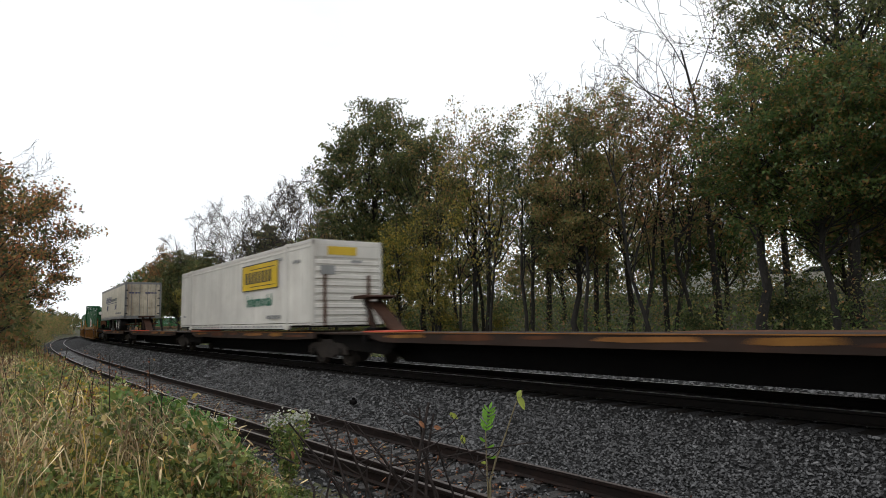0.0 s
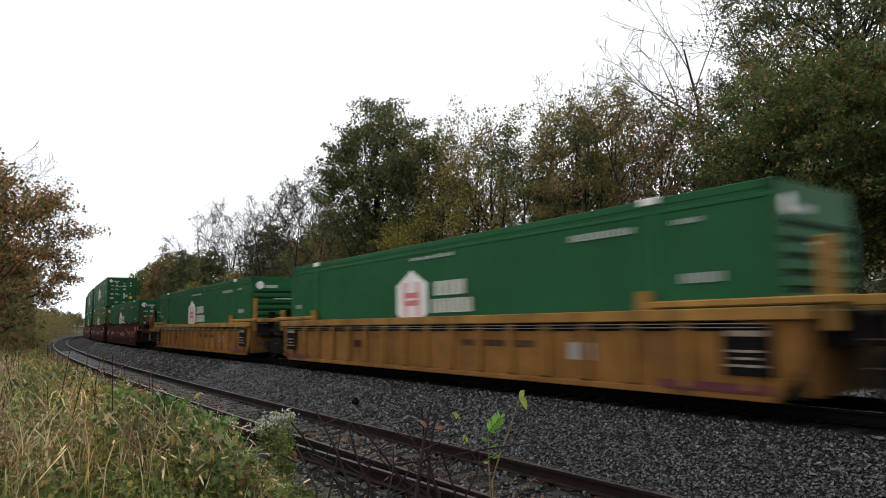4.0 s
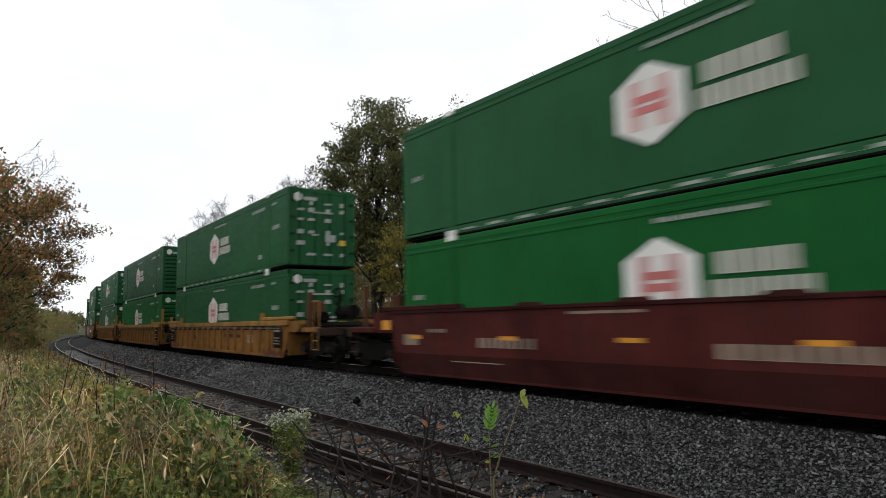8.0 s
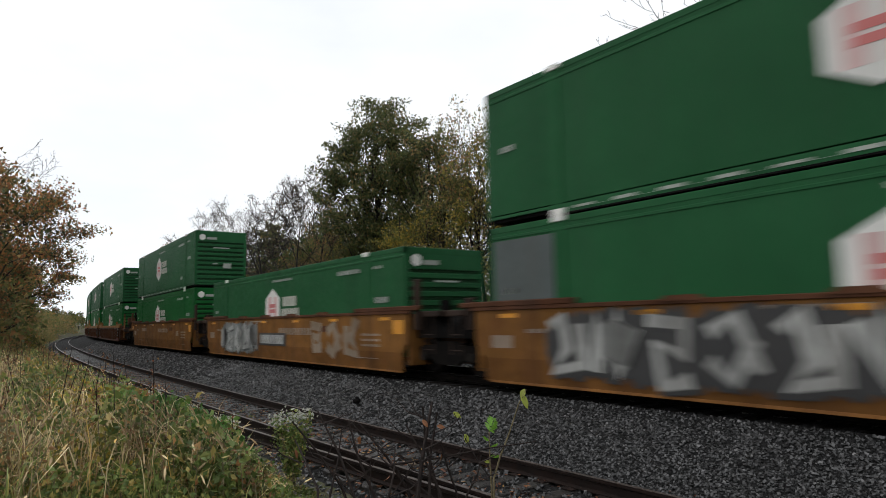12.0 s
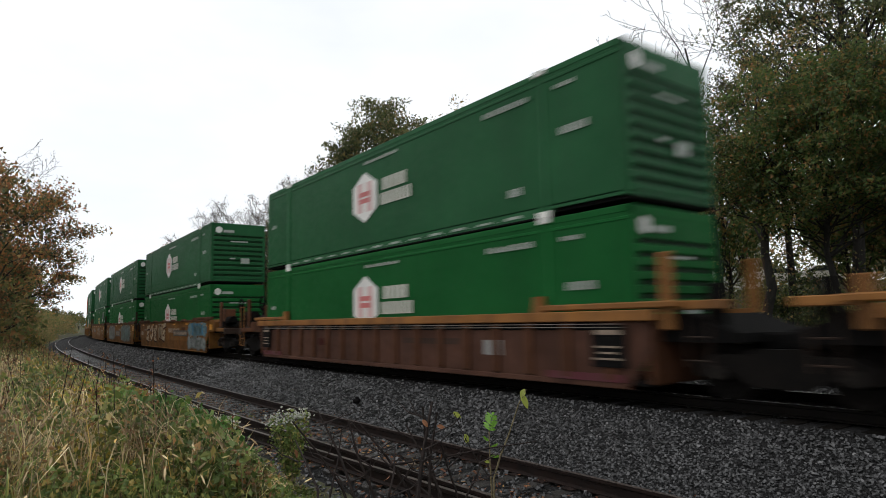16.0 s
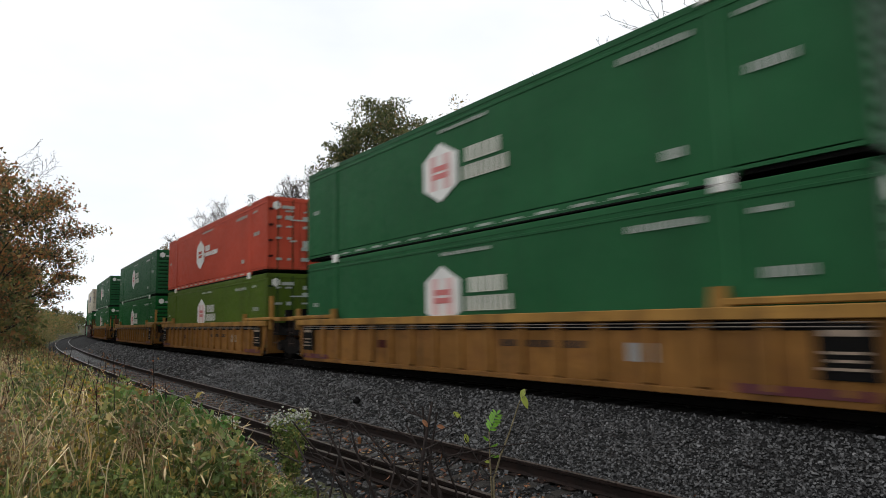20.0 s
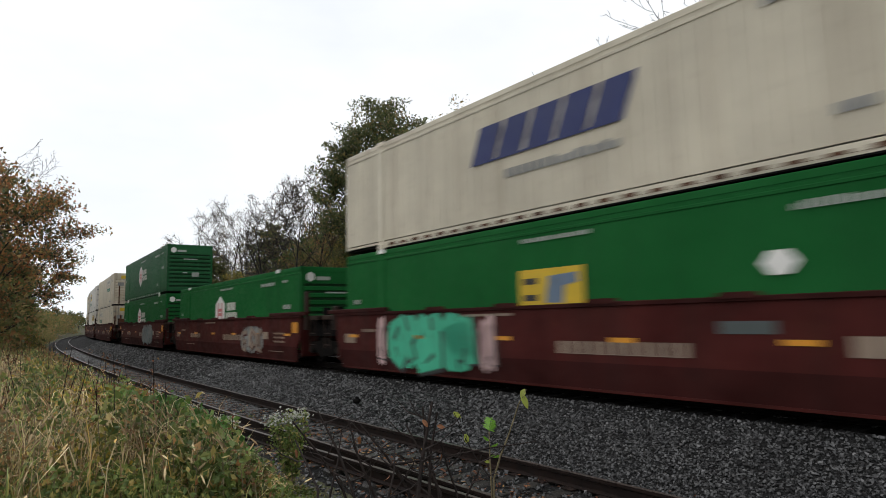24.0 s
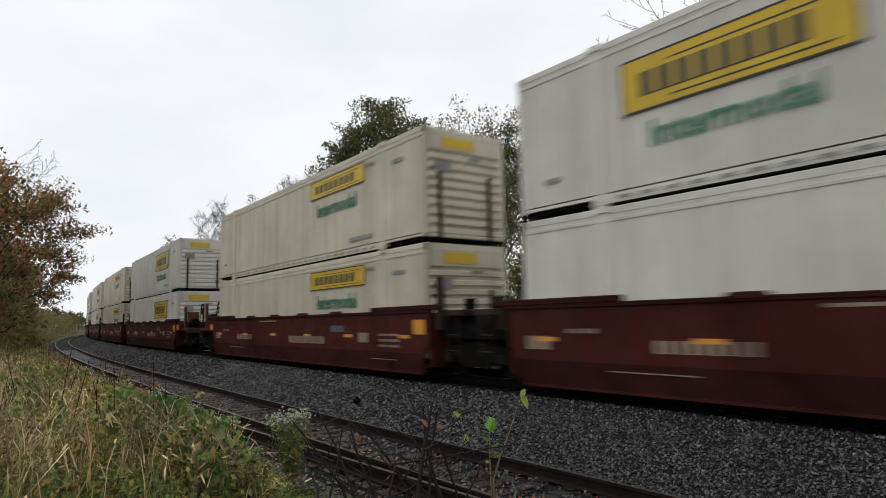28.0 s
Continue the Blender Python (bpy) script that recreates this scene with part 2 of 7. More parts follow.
M["cream_dirty"] = painted("stained_cream_paint", (0.56, 0.49, 0.37), (0.16, 0.085, 0.04), amount=0.85, rough=0.6, rust=0.35, spec=0.3)
M["rail"] = metal_dark("rusty_rail", (0.01, 0.0062, 0.005), 0.7, 0.0, (0.026, 0.012, 0.008), spec=0.2)
# near-black main rails and sleepers: shade under the train put into the colour
M["rail_shaded"] = metal_dark("oily_black_rail", (0.004, 0.0034, 0.003), 0.8, 0.0, (0.01, 0.007, 0.0055), spec=0.08)
M["sleeper_shaded"] = grained("shaded_black_wood", [(0.3, (0.004, 0.0035, 0.003)), (0.7, (0.012, 0.01, 0.0085))], 5, 0.9, 0.02, (1, 6, 6), spec=0.06)
M["rail_head"] = metal_dark("worn_rail_head", (0.45, 0.44, 0.43), 0.45, 0.6, (0.26, 0.23, 0.21))
M["rail_head_dull"] = metal_dark("dull_rail_head", (0.12, 0.1, 0.09), 0.4, 0.4, (0.05, 0.03, 0.022))
M["sleeper"] = grained("wet_weathered_wood", [(0.3, (0.014, 0.012, 0.0105)), (0.7, (0.05, 0.044, 0.039))], 5, 0.45, 0.02, (1, 6, 6))
M["gravel"] = grained("grey_crushed_stone", [(0.3, (0.021, 0.0206, 0.0206)), (0.7, (0.06, 0.0584, 0.058))], 14, 0.38, 0.006, island=True, spec=0.7)
M["litter"] = leafy("fallen_leaves", [(0.0, (0.09, 0.035, 0.018)), (0.4, (0.2, 0.07, 0.03)), (0.8, (0.26, 0.12, 0.05)), (1.0, (0.4, 0.26, 0.1))], 0.6, 0.1)
M["bark"] = grained("dark_bark", [(0.3, (0.009, 0.0078, 0.0066)), (0.7, (0.034, 0.029, 0.024))], 8, 0.9, 0.04, (1, 1, 0.3))
M["twig"] = grained("dead_stem", [(0.3, (0.009, 0.006, 0.0052)), (0.7, (0.034, 0.022, 0.018))], 12, 0.85, 0.01)
M["leaf_oak"] = leafy("dull_green_leaves", [(0.0, (0.055, 0.073, 0.027)), (0.5, (0.098, 0.119, 0.040)), (0.85, (0.159, 0.152, 0.052)), (1.0, (0.251, 0.159, 0.060))])
M["leaf_green"] = leafy("green_autumn_leaves", [(0.0, (0.048, 0.086, 0.025)), (0.55, (0.099, 0.149, 0.040)), (0.8, (0.185, 0.171, 0.050)), (0.97, (0.292, 0.152, 0.050)), (1.0, (0.372, 0.165, 0.057))])
M["leaf_brown"] = leafy("brown_autumn_leaves", [(0.0, (0.105, 0.127, 0.044)), (0.4, (0.187, 0.194, 0.068)), (0.75, (0.299, 0.224, 0.082)), (1.0, (0.373, 0.179, 0.082))])
M["leaf_yellow"] = leafy("yellowing_leaves", [(0.0, (0.092, 0.115, 0.030)), (0.5, (0.184, 0.178, 0.040)), (0.8, (0.368, 0.276, 0.046)), (1.0, (0.483, 0.322, 0.057))])
M["leaf_rust"] = leafy("mixed_rust_leaves", [(0.0, (0.069, 0.093, 0.037)), (0.35, (0.140, 0.133, 0.050)), (0.6, (0.265, 0.140, 0.056)), (0.8, (0.420, 0.155, 0.063)), (1.0, (0.420, 0.308, 0.099))])
M["leaf_red"] = leafy("rusty_brown_leaves", [(0.0, (0.090, 0.103, 0.041)), (0.4, (0.168, 0.144, 0.054)), (0.75, (0.264, 0.162, 0.072)), (0.93, (0.336, 0.150, 0.072)), (1.0, (0.408, 0.240, 0.084))])
M["leaf_shrub"] = leafy("undergrowth_leaves", [(0.0, (0.065, 0.104, 0.036)), (0.6, (0.131, 0.190, 0.059)), (0.9, (0.261, 0.261, 0.078)), (1.0, (0.444, 0.326, 0.078))])
M["leaf_dark"] = leafy("dark_bramble_leaves", [(0.0, (0.039, 0.058, 0.022)), (0.6, (0.078, 0.111, 0.036)), (0.92, (0.156, 0.169, 0.058)), (1.0, (0.312, 0.221, 0.078))])
M["leaf_grey"] = leafy("grey_brown_twigs_and_leaves", [(0.0, (0.06, 0.052, 0.04)), (0.5, (0.1, 0.085, 0.06)), (0.85, (0.13, 0.1, 0.055)), (1.0, (0.17, 0.1, 0.05))])
M["leaf_weed"] = leafy("weed_leaves", [(0.0, (0.085, 0.134, 0.035)), (0.5, (0.170, 0.243, 0.058)), (0.85, (0.316, 0.336, 0.093)), (1.0, (0.510, 0.394, 0.116))], 0.5, 0.3)
M["leaf_rank"] = leafy("rank_weed_leaves", [(0.0, (0.081, 0.121, 0.032)), (0.45, (0.162, 0.219, 0.058)), (0.8, (0.297, 0.308, 0.090)), (0.93, (0.486, 0.360, 0.116)), (1.0, (0.405, 0.180, 0.077))], 0.5, 0.3)
M["leaf_gold"] = leafy("golden_yellow_leaves", [(0.0, (0.16, 0.14, 0.03)), (0.5, (0.34, 0.24, 0.03)), (1.0, (0.5, 0.36, 0.05))], 0.5, 0.3)
M["leaf_orange"] = leafy("orange_leaves", [(0.0, (0.16, 0.11, 0.04)), (0.5, (0.34, 0.15, 0.05)), (1.0, (0.46, 0.22, 0.07))], 0.5, 0.3)
M["leaf_nettle"] = leafy("nettle_leaves", [(0.0, (0.054, 0.128, 0.030)), (0.6, (0.106, 0.222, 0.048)), (1.0, (0.213, 0.319, 0.085))], 0.5, 0.3)
M["grass_dry"] = leafy("dry_grass", [(0.0, (0.260, 0.169, 0.091)), (0.3, (0.442, 0.312, 0.169)), (0.65, (0.650, 0.507, 0.286)), (0.92, (0.806, 0.676, 0.429)), (1.0, (0.850, 0.572, 0.169))], 0.6, 0.25)
M["grass_green"] = leafy("green_grass", [(0.0, (0.126, 0.163, 0.046)), (0.6, (0.268, 0.299, 0.085)), (1.0, (0.534, 0.455, 0.143))], 0.55, 0.3)
M["petal"] = leafy("white_petals", [(0.0, (0.45, 0.45, 0.38)), (1.0, (0.7, 0.7, 0.64))], 0.6, 0.3)
M["leaf_fresh"] = leafy("fresh_green_leaf", [(0.0, (0.12, 0.3, 0.03)), (1.0, (0.2, 0.4, 0.05))], 0.45, 0.4)
M["leaf_lime"] = leafy("pale_yellow_green_leaf", [(0.0, (0.33, 0.4, 0.07)), (1.0, (0.42, 0.46, 0.1))], 0.45, 0.4)
M["siding"] = grained("white_house_siding", [(0.3, (0.6, 0.6, 0.58)), (0.7, (0.75, 0.75, 0.72))], 2, 0.6, 0.004)
M["rooftile"] = grained("grey_shingles", [(0.3, (0.06, 0.06, 0.06)), (0.7, (0.12, 0.115, 0.11))], 5, 0.85, 0.02)
M["tyre"] = grained("tyre_rubber", [(0.3, (0.012, 0.012, 0.012)), (0.7, (0.03, 0.03, 0.03))], 6, 0.8, 0.005)
M["glass"] = painted("dark_window", (0.02, 0.025, 0.03), amount=0.1, rough=0.15)


def ground_material():
    """Soil and dead leaves, ballast dust beside the rails."""
    m, nt, out = nodes_of("soil_and_leaf_litter")
    soil = ramp(nt, noise_node(nt, 0.7, 8, 0.7), [(0.25, (0.022, 0.019, 0.013)), (0.5, (0.066, 0.058, 0.03)), (0.62, (0.06, 0.082, 0.028)), (0.8, (0.12, 0.088, 0.045))])
    fine = ramp(nt, noise_node(nt, 14, 6, 0.7), [(0.3, 0.55), (0.7, 1.4)])
    finish(nt, out, mixed(nt, 1.0, soil, fine, "MULTIPLY"), 0.9, 0.0, noise_node(nt, 9, 7, 0.7), 0.08, 0.8, 0.3)
    return m


M["soil"] = ground_material()
M["ballast"] = grained("packed_ballast", [(0.3, (0.01, 0.0098, 0.0098)), (0.6, (0.021, 0.0205, 0.0205)), (0.75, (0.036, 0.035, 0.035))], 22, 0.85, 0.05, spec=0.12)


# ---------------------------------------------------------------- mesh helpers
class Geo:
    """Collects plain solids into one mesh."""

    def __init__(self):
        self.v, self.f = [], []

    def add(self, verts, faces):
        n = len(self.v)
        self.v += [tuple(p) for p in verts]
        self.f += [tuple(i + n for i in f) for f in faces]
        return self

    def box(self, x0, x1, y0, y1, z0, z1, c=0.0):
        if c <= 0:
            v = [(x, y, z) for x in (x0, x1) for y in (y0, y1) for z in (z0, z1)]
            return self.add(v, [(0, 1, 3, 2), (4, 6, 7, 5), (0, 4, 5, 1), (2, 3, 7, 6), (0, 2, 6, 4), (1, 5, 7, 3)])
        bm = bmesh.new()
        bmesh.ops.create_cube(bm, size=1.0)
        for q in bm.verts:
            q.co = ((x0 + x1) / 2 + q.co.x * (x1 - x0), (y0 + y1) / 2 + q.co.y * (y1 - y0), (z0 + z1) / 2 + q.co.z * (z1 - z0))
        bmesh.ops.bevel(bm, geom=bm.edges[:], offset=c, segments=1, affect="EDGES")
        bm.verts.index_update()
        self.add([q.co[:] for q in bm.verts], [[q.index for q in f.verts] for f in bm.faces])
        bm.free()
        return self

    def prism(self, outline, y0, y1, axis="y"):
        """An outline in (x, z), or (y, z) for axis x, pushed from y0 to y1."""
        n = len(outline)
        if axis == "y":
            v = [(a, y0, b) for a, b in outline] + [(a, y1, b) for a, b in outline]
        elif axis == "x":
            v = [(y0, a, b) for a, b in outline] + [(y1, a, b) for a, b in outline]
        else:
            v = [(a, b, y0) for a, b in outline] + [(a, b, y1) for a, b in outline]
        f = [tuple(range(n)), tuple(range(2 * n - 1, n - 1, -1))]
        f += [(i, i + n, (i + 1) % n + n, (i + 1) % n) for i in range(n)]
        return self.add(v, f)

    def rod(self, a, b, r, n=8, r2=None):
        a, b = Vector(a), Vector(b)
        d = (b - a).normalized()
        u = d.orthogonal().normalized()
        w = d.cross(u)
        r2 = r if r2 is None else r2
        v = [a + (u * math.cos(k) + w * math.sin(k)) * r for k in (2 * math.pi * i / n for i in range(n))]
        v += [b + (u * math.cos(k) + w * math.sin(k)) * r2 for k in (2 * math.pi * i / n for i in range(n))]
        f = [(i, (i + 1) % n, (i + 1) % n + n, i + n) for i in range(n)]
        f += [tuple(range(n - 1, -1, -1)), tuple(range(n, 2 * n))]
        return self.add(v, f)

    def lathe(self, profile, cx, cz, n=18):
        """A profile of (y, radius) turned about an axis along y through (cx, cz)."""
        v, f = [], []
        for y, r in profile:
            v += [(cx + r * math.cos(2 * math.pi * i / n), y, cz + r * math.sin(2 * math.pi * i / n)) for i in range(n)]
        for k in range(len(profile) - 1):
            f += [(k * n + i, k * n + (i + 1) % n, (k + 1) * n + (i + 1) % n, (k + 1) * n + i) for i in range(n)]
        return self.add(v, f)

    def mesh(self, name, smooth=False):
        me = bpy.data.meshes.new(name)
        me.from_pydata(self.v, [], self.f)
        bm = bmesh.new()
        bm.from_mesh(me)
        bmesh.ops.recalc_face_normals(bm, faces=bm.faces[:])
        bm.to_mesh(me)
        bm.free()
        if smooth:
            me.polygons.foreach_set("use_smooth", [True] * len(me.polygons))
        return me


def part(name, geo, material, parent, label="", at=None, smooth=False):
    """One mesh object under a thing or a part."""
    me = geo.mesh(name, smooth) if isinstance(geo, Geo) else geo
    if not me.materials:
        me.materials.append(material)
    ob = new(name, me)
    ob.parent = parent
    if at is not None:
        ob.matrix_basis = at
    if label:
        ob["label"] = label
    return ob


def raw_mesh(name, verts, faces, material, smooth=False):
    """A mesh out of arrays; faces of one length."""
    me = bpy.data.meshes.new(name)
    verts, faces = np.asarray(verts, np.float32), np.asarray(faces, np.int32)
    n, k = faces.shape
    me.vertices.add(len(verts))
    me.vertices.foreach_set("co", verts.ravel())
    me.loops.add(n * k)
    me.loops.foreach_set("vertex_index", faces.ravel())
    me.polygons.add(n)
    me.polygons.foreach_set("loop_start", np.arange(0, n * k, k, dtype=np.int32))
    me.polygons.foreach_set("use_smooth", np.full(n, smooth))
    me.materials.append(material)
    me.update(calc_edges=True)
    return me


# ---------------------------------------------------------------- ground and tracks
PROFILE = [(-3000, 1.0), (-600, 4.5), (-140, 5.0), (-60, 4.2), (-44, 3.6), (-34, 2.1), (-25, 0.8), (-19, 0.25), (-13, -0.15), (-8, -0.55), (-6.0, -1.0),
           (-3.2, -0.98), (-1.75, -0.42), (1.6, -0.42), (2.95, -1.0), (3.4, -1.0), (6.3, -1.02), (7.0, -0.76), (7.8, -0.36),
           (9.0, -0.1), (11, 0.0), (16, 0.4), (30, 1.1), (80, 2.2), (600, 2.5), (3000, 1.0)]


def ground_z(off):
    return np.interp(off, [p[0] for p in PROFILE], [p[1] for p in PROFILE])


def wobble(x, y):
    return 0.5 * np.sin(x * 0.9 + 1.3 * np.sin(y * 0.7)) * np.sin(y * 1.1 + 0.8) + 0.5 * np.sin(x * 0.31 + y * 0.43)


def lift(s, off):
    """Uneven ground away from the tracks."""
    rough = np.clip((np.abs(off - 2.0) - 5.0) / 6.0, 0, 1)
    return ground_z(off) + rough * 0.14 * wobble(s, off)


def build_ground():
    S = np.concatenate([[-3000, -1500, -700, -300, -120], np.arange(-60, 20, 1.0), np.arange(20, 130, 2.0), np.arange(130, 420, 10.0),
                        np.arange(420, 901, 40.0), [1400, 3000]])
    O = np.concatenate([[-700, -600, -400, -240, -140, -90], np.arange(-60, -14, 3.0), np.arange(-14, -4, 1.0), [-3.2, -1.75, 1.75, 2.95, 3.4],
                        np.arange(4.4, 12.0, 0.4), np.arange(12, 31, 2.0), [40, 55, 80, 140, 300, 600, 1500, 3000]])
    gs, go = np.meshgrid(S, O, indexing="ij")
    verts = spots(gs, go, lift(gs, go)).reshape(-1, 3)
    a, b = len(S), len(O)
    i = (np.arange(a - 1)[:, None] * b + np.arange(b - 1)[None]).ravel()
    faces = np.stack([i, i + 1, i + b + 1, i + b], -1)
    ob = new("ground", raw_mesh("ground", verts, faces, M["soil"], True))
    tagged(ob, "uneven soil with dead leaves and sparse grass", "ground", kind="structure")


build_ground()


def ribbon(name, S, offs, zs, material):
    """A strip of the plan that follows the line."""
    gs, go = np.meshgrid(S, offs, indexing="ij")
    gz = np.broadcast_to(np.asarray(zs), gs.shape)
    a, b = gs.shape
    i = (np.arange(a - 1)[:, None] * b + np.arange(b - 1)[None]).ravel()
    return raw_mesh(name, spots(gs, go, gz).reshape(-1, 3), np.stack([i, i + 1, i + b + 1, i + b], -1), material, True)


LINE_S = np.concatenate([np.arange(-700, -40, 30.0), np.arange(-40, 140, 2.0), np.arange(140, 900, 8.0)])
ballast = new("ballast_bed", ribbon("ballast_bed", LINE_S, [-6.0, -4.7, -1.36, -0.8, 0.8, 1.36, 1.5, 2.95, 3.5, 5.0, 6.5],
                                    [-1.0, -0.27, -0.2, -0.212, -0.212, -0.2, -0.33, -0.93, -0.965, -0.96, -1.06], M["ballast"]))
tagged(ballast, "grey crushed stone ballast under both tracks", "ballast", kind="structure")

RAIL = [(-0.036, 0.0), (-0.036, -0.035), (-0.009, -0.05), (-0.009, -0.145), (-0.075, -0.16), (-0.075, -0.172),
        (0.075, -0.172), (0.075, -0.16), (0.009, -0.145), (0.009, -0.05), (0.036, -0.035), (0.036, 0.0)]


def rail_mesh(name, S, off_of, z, steel="rail"):
    """A rail along the line: a swept head, web and foot."""
    pts = [(o, h) for o, h in RAIL]
    S = np.asarray(S, float)
    offs = np.array([off_of(s) for s in S])
    n = len(pts)
    V = np.concatenate([spots(S, offs + o, np.full_like(S, z + h))[:, None] for o, h in pts], 1).reshape(-1, 3)
    F = []
    for k in range(len(S) - 1):
        for i in range(n):
            F.append((k * n + i, k * n + (i + 1) % n, (k + 1) * n + (i + 1) % n, (k + 1) * n + i))
    return raw_mesh(name, V, F, M[steel])


def head_mesh(name, S, off_of, z, steel="rail_head"):
    S = np.asarray(S, float)
    offs = np.array([off_of(s) for s in S])
    V = np.concatenate([spots(S, offs + o, np.full_like(S, z + h))[:, None] for o, h in ((-0.03, 0.004), (0.03, 0.004))], 1).reshape(-1, 3)
    F = [(2 * k, 2 * k + 1, 2 * k + 3, 2 * k + 2) for k in range(len(S) - 1)]
    return raw_mesh(name, V, F, M[steel])


def sleeper_mesh(length=2.6, w=0.23, h=0.17):
    return Geo().box(-w / 2, w / 2, -length / 2, length / 2, -h, 0, 0.012).mesh("sleeper")


def lay_track(name, label, off, z, S, sl_range, step, rails, seed, steel="rail", wood="sleeper"):
    rng = random.Random(seed)
    tr = tagged(new(name), label, "railway track", kind="structure")
    for f in rails:
        r = part("rail", rail_mesh("rail", S, f, z, steel), M[steel], tr)
        top = "rail_head_dull" if steel == "rail" else "rail_head"
        part("rail_head", head_mesh("rail_head", S, f, z, top), M[top], r, "rusty running surface" if steel == "rail" else "worn shiny running surface")
    me = sleeper_mesh()
    me.materials.append(M[wood])
    plate = Geo().box(-0.09, 0.09, -0.17, 0.17, 0, 0.014).mesh("tie_plate")
    plate.materials.append(M["rail"])
    s, n = sl_range[0], 0
    while s < sl_range[1]:
        p = spot(s, off + rng.uniform(-0.05, 0.05), z - 0.186 + rng.uniform(-0.012, 0.0))
        a = heading(s) + rng.uniform(-0.02, 0.02)
        if n < 290:
            ob = part("sleeper", me, M[wood], tr, at=Matrix.Translation(p) @ Matrix.Rotation(-a, 4, "Z"))
            if s < 10 and off > 1:
                for o in (-0.755, 0.755):
                    q = spot(s, off + o, z - 0.186)
                    part("tie_plate", plate, M["rail"], ob, at=ob.matrix_basis.inverted() @ Matrix.Translation(q) @ Matrix.Rotation(-a, 4, "Z"))
        n += 1
        s += step * rng.uniform(0.93, 1.07)
    return tr


MAIN_S = np.concatenate([np.arange(-700, -40, 60.0), np.arange(-40, 140, 1.5), np.arange(140, 890, 10.0)])
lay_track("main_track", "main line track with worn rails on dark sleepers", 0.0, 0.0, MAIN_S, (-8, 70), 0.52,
          [lambda s: 0.7535, lambda s: -0.7535], 3, "rail_shaded", "sleeper_shaded")
SIDE_OFF, SIDE_Z = 4.374, -0.75
lay_track("siding_track", "rusty siding track with wet decayed sleepers", SIDE_OFF, SIDE_Z, MAIN_S, (-6, 72), 0.53,
          [lambda s: SIDE_OFF - 0.7535, lambda s: SIDE_OFF + 0.7535], 4)


def fork(s):
    """The rail of the spur that leaves the siding, off by s."""
    return SIDE_OFF + 0.7535 + 0.17 + 0.06 * max(0.0, s - 5.0) * 0.9 * min(1.0, 0.55 + s * 0.02)


SPUR_S = np.arange(-6, 30, 1.0)
spur = tagged(new("spur_track"), "rusty rails of a spur leaving the siding, overgrown with weeds", "railway track", kind="structure")
for f in (fork, lambda s: fork(s) + 1.44):
    r = part("rail", rail_mesh("rail", SPUR_S, f, SIDE_Z), M["rail"], spur)
    part("rail_head", head_mesh("rail_head", SPUR_S, f, SIDE_Z, "rail_head_dull"), M["rail_head_dull"], r)


# ---------------------------------------------------------------- loose stone
def stone_shapes(rng, n=10):
    """A few angular stones: blocks with shifted corners."""
    base = np.array([(x, y, z) for x in (-0.72, 0.72) for y in (-0.6, 0.6) for z in (-0.5, 0.5)])
    quads = [(0, 1, 3, 2), (4, 6, 7, 5), (0, 4, 5, 1), (2, 3, 7, 6), (0, 2, 6, 4), (1, 5, 7, 3)]
    f = np.array([tri for q in quads for tri in ((q[0], q[1], q[2]), (q[0], q[2], q[3]))])
    return [base * rng.uniform(0.55, 1.2, (8, 1)) + rng.uniform(-0.28, 0.28, (8, 3)) for _ in range(n)], f


def random_turns(rng, n):
    q = rng.normal(size=(n, 4))
    q /= np.linalg.norm(q, axis=1)[:, None]
    w, x, y, z = q.T
    return np.stack([np.stack([1 - 2 * (y * y + z * z), 2 * (x * y - z * w), 2 * (x * z + y * w)], -1),
                     np.stack([2 * (x * y + z * w), 1 - 2 * (x * x + z * z), 2 * (y * z - x * w)], -1),
                     np.stack([2 * (x * z - y * w), 2 * (y * z + x * w), 1 - 2 * (x * x + y * y)], -1)], 1)


def scatter_stones(name, label, S, O, Z, size, seed):
    rng = np.random.default_rng(seed)
    shapes, f = stone_shapes(rng)
    n = len(S)
    pick = rng.integers(0, len(shapes), n)
    V = np.array(shapes)[pick] * (size * rng.uniform(0.6, 1.25, n))[:, None, None]
    V = np.einsum("nij,nkj->nki", random_turns(rng, n), V) * np.array([1, 1, 0.8])
    V = V + spots(S, O, Z)[:, None]
    F = (np.arange(n)[:, None, None] * 8 + f[None]).reshape(-1, 3)
    ob = new(name, raw_mesh(name, V.reshape(-1, 3), F, M["gravel"]))
    return tagged(ob, label, "gravel", kind="stuff")


BED_O = [-6.0, -4.7, -1.36, -0.8, 0.8, 1.36, 1.5, 2.95, 3.5, 5.0, 6.5]
BED_Z = [-1.0, -0.27, -0.2, -0.212, -0.212, -0.2, -0.33, -0.93, -0.965, -0.96, -1.06]


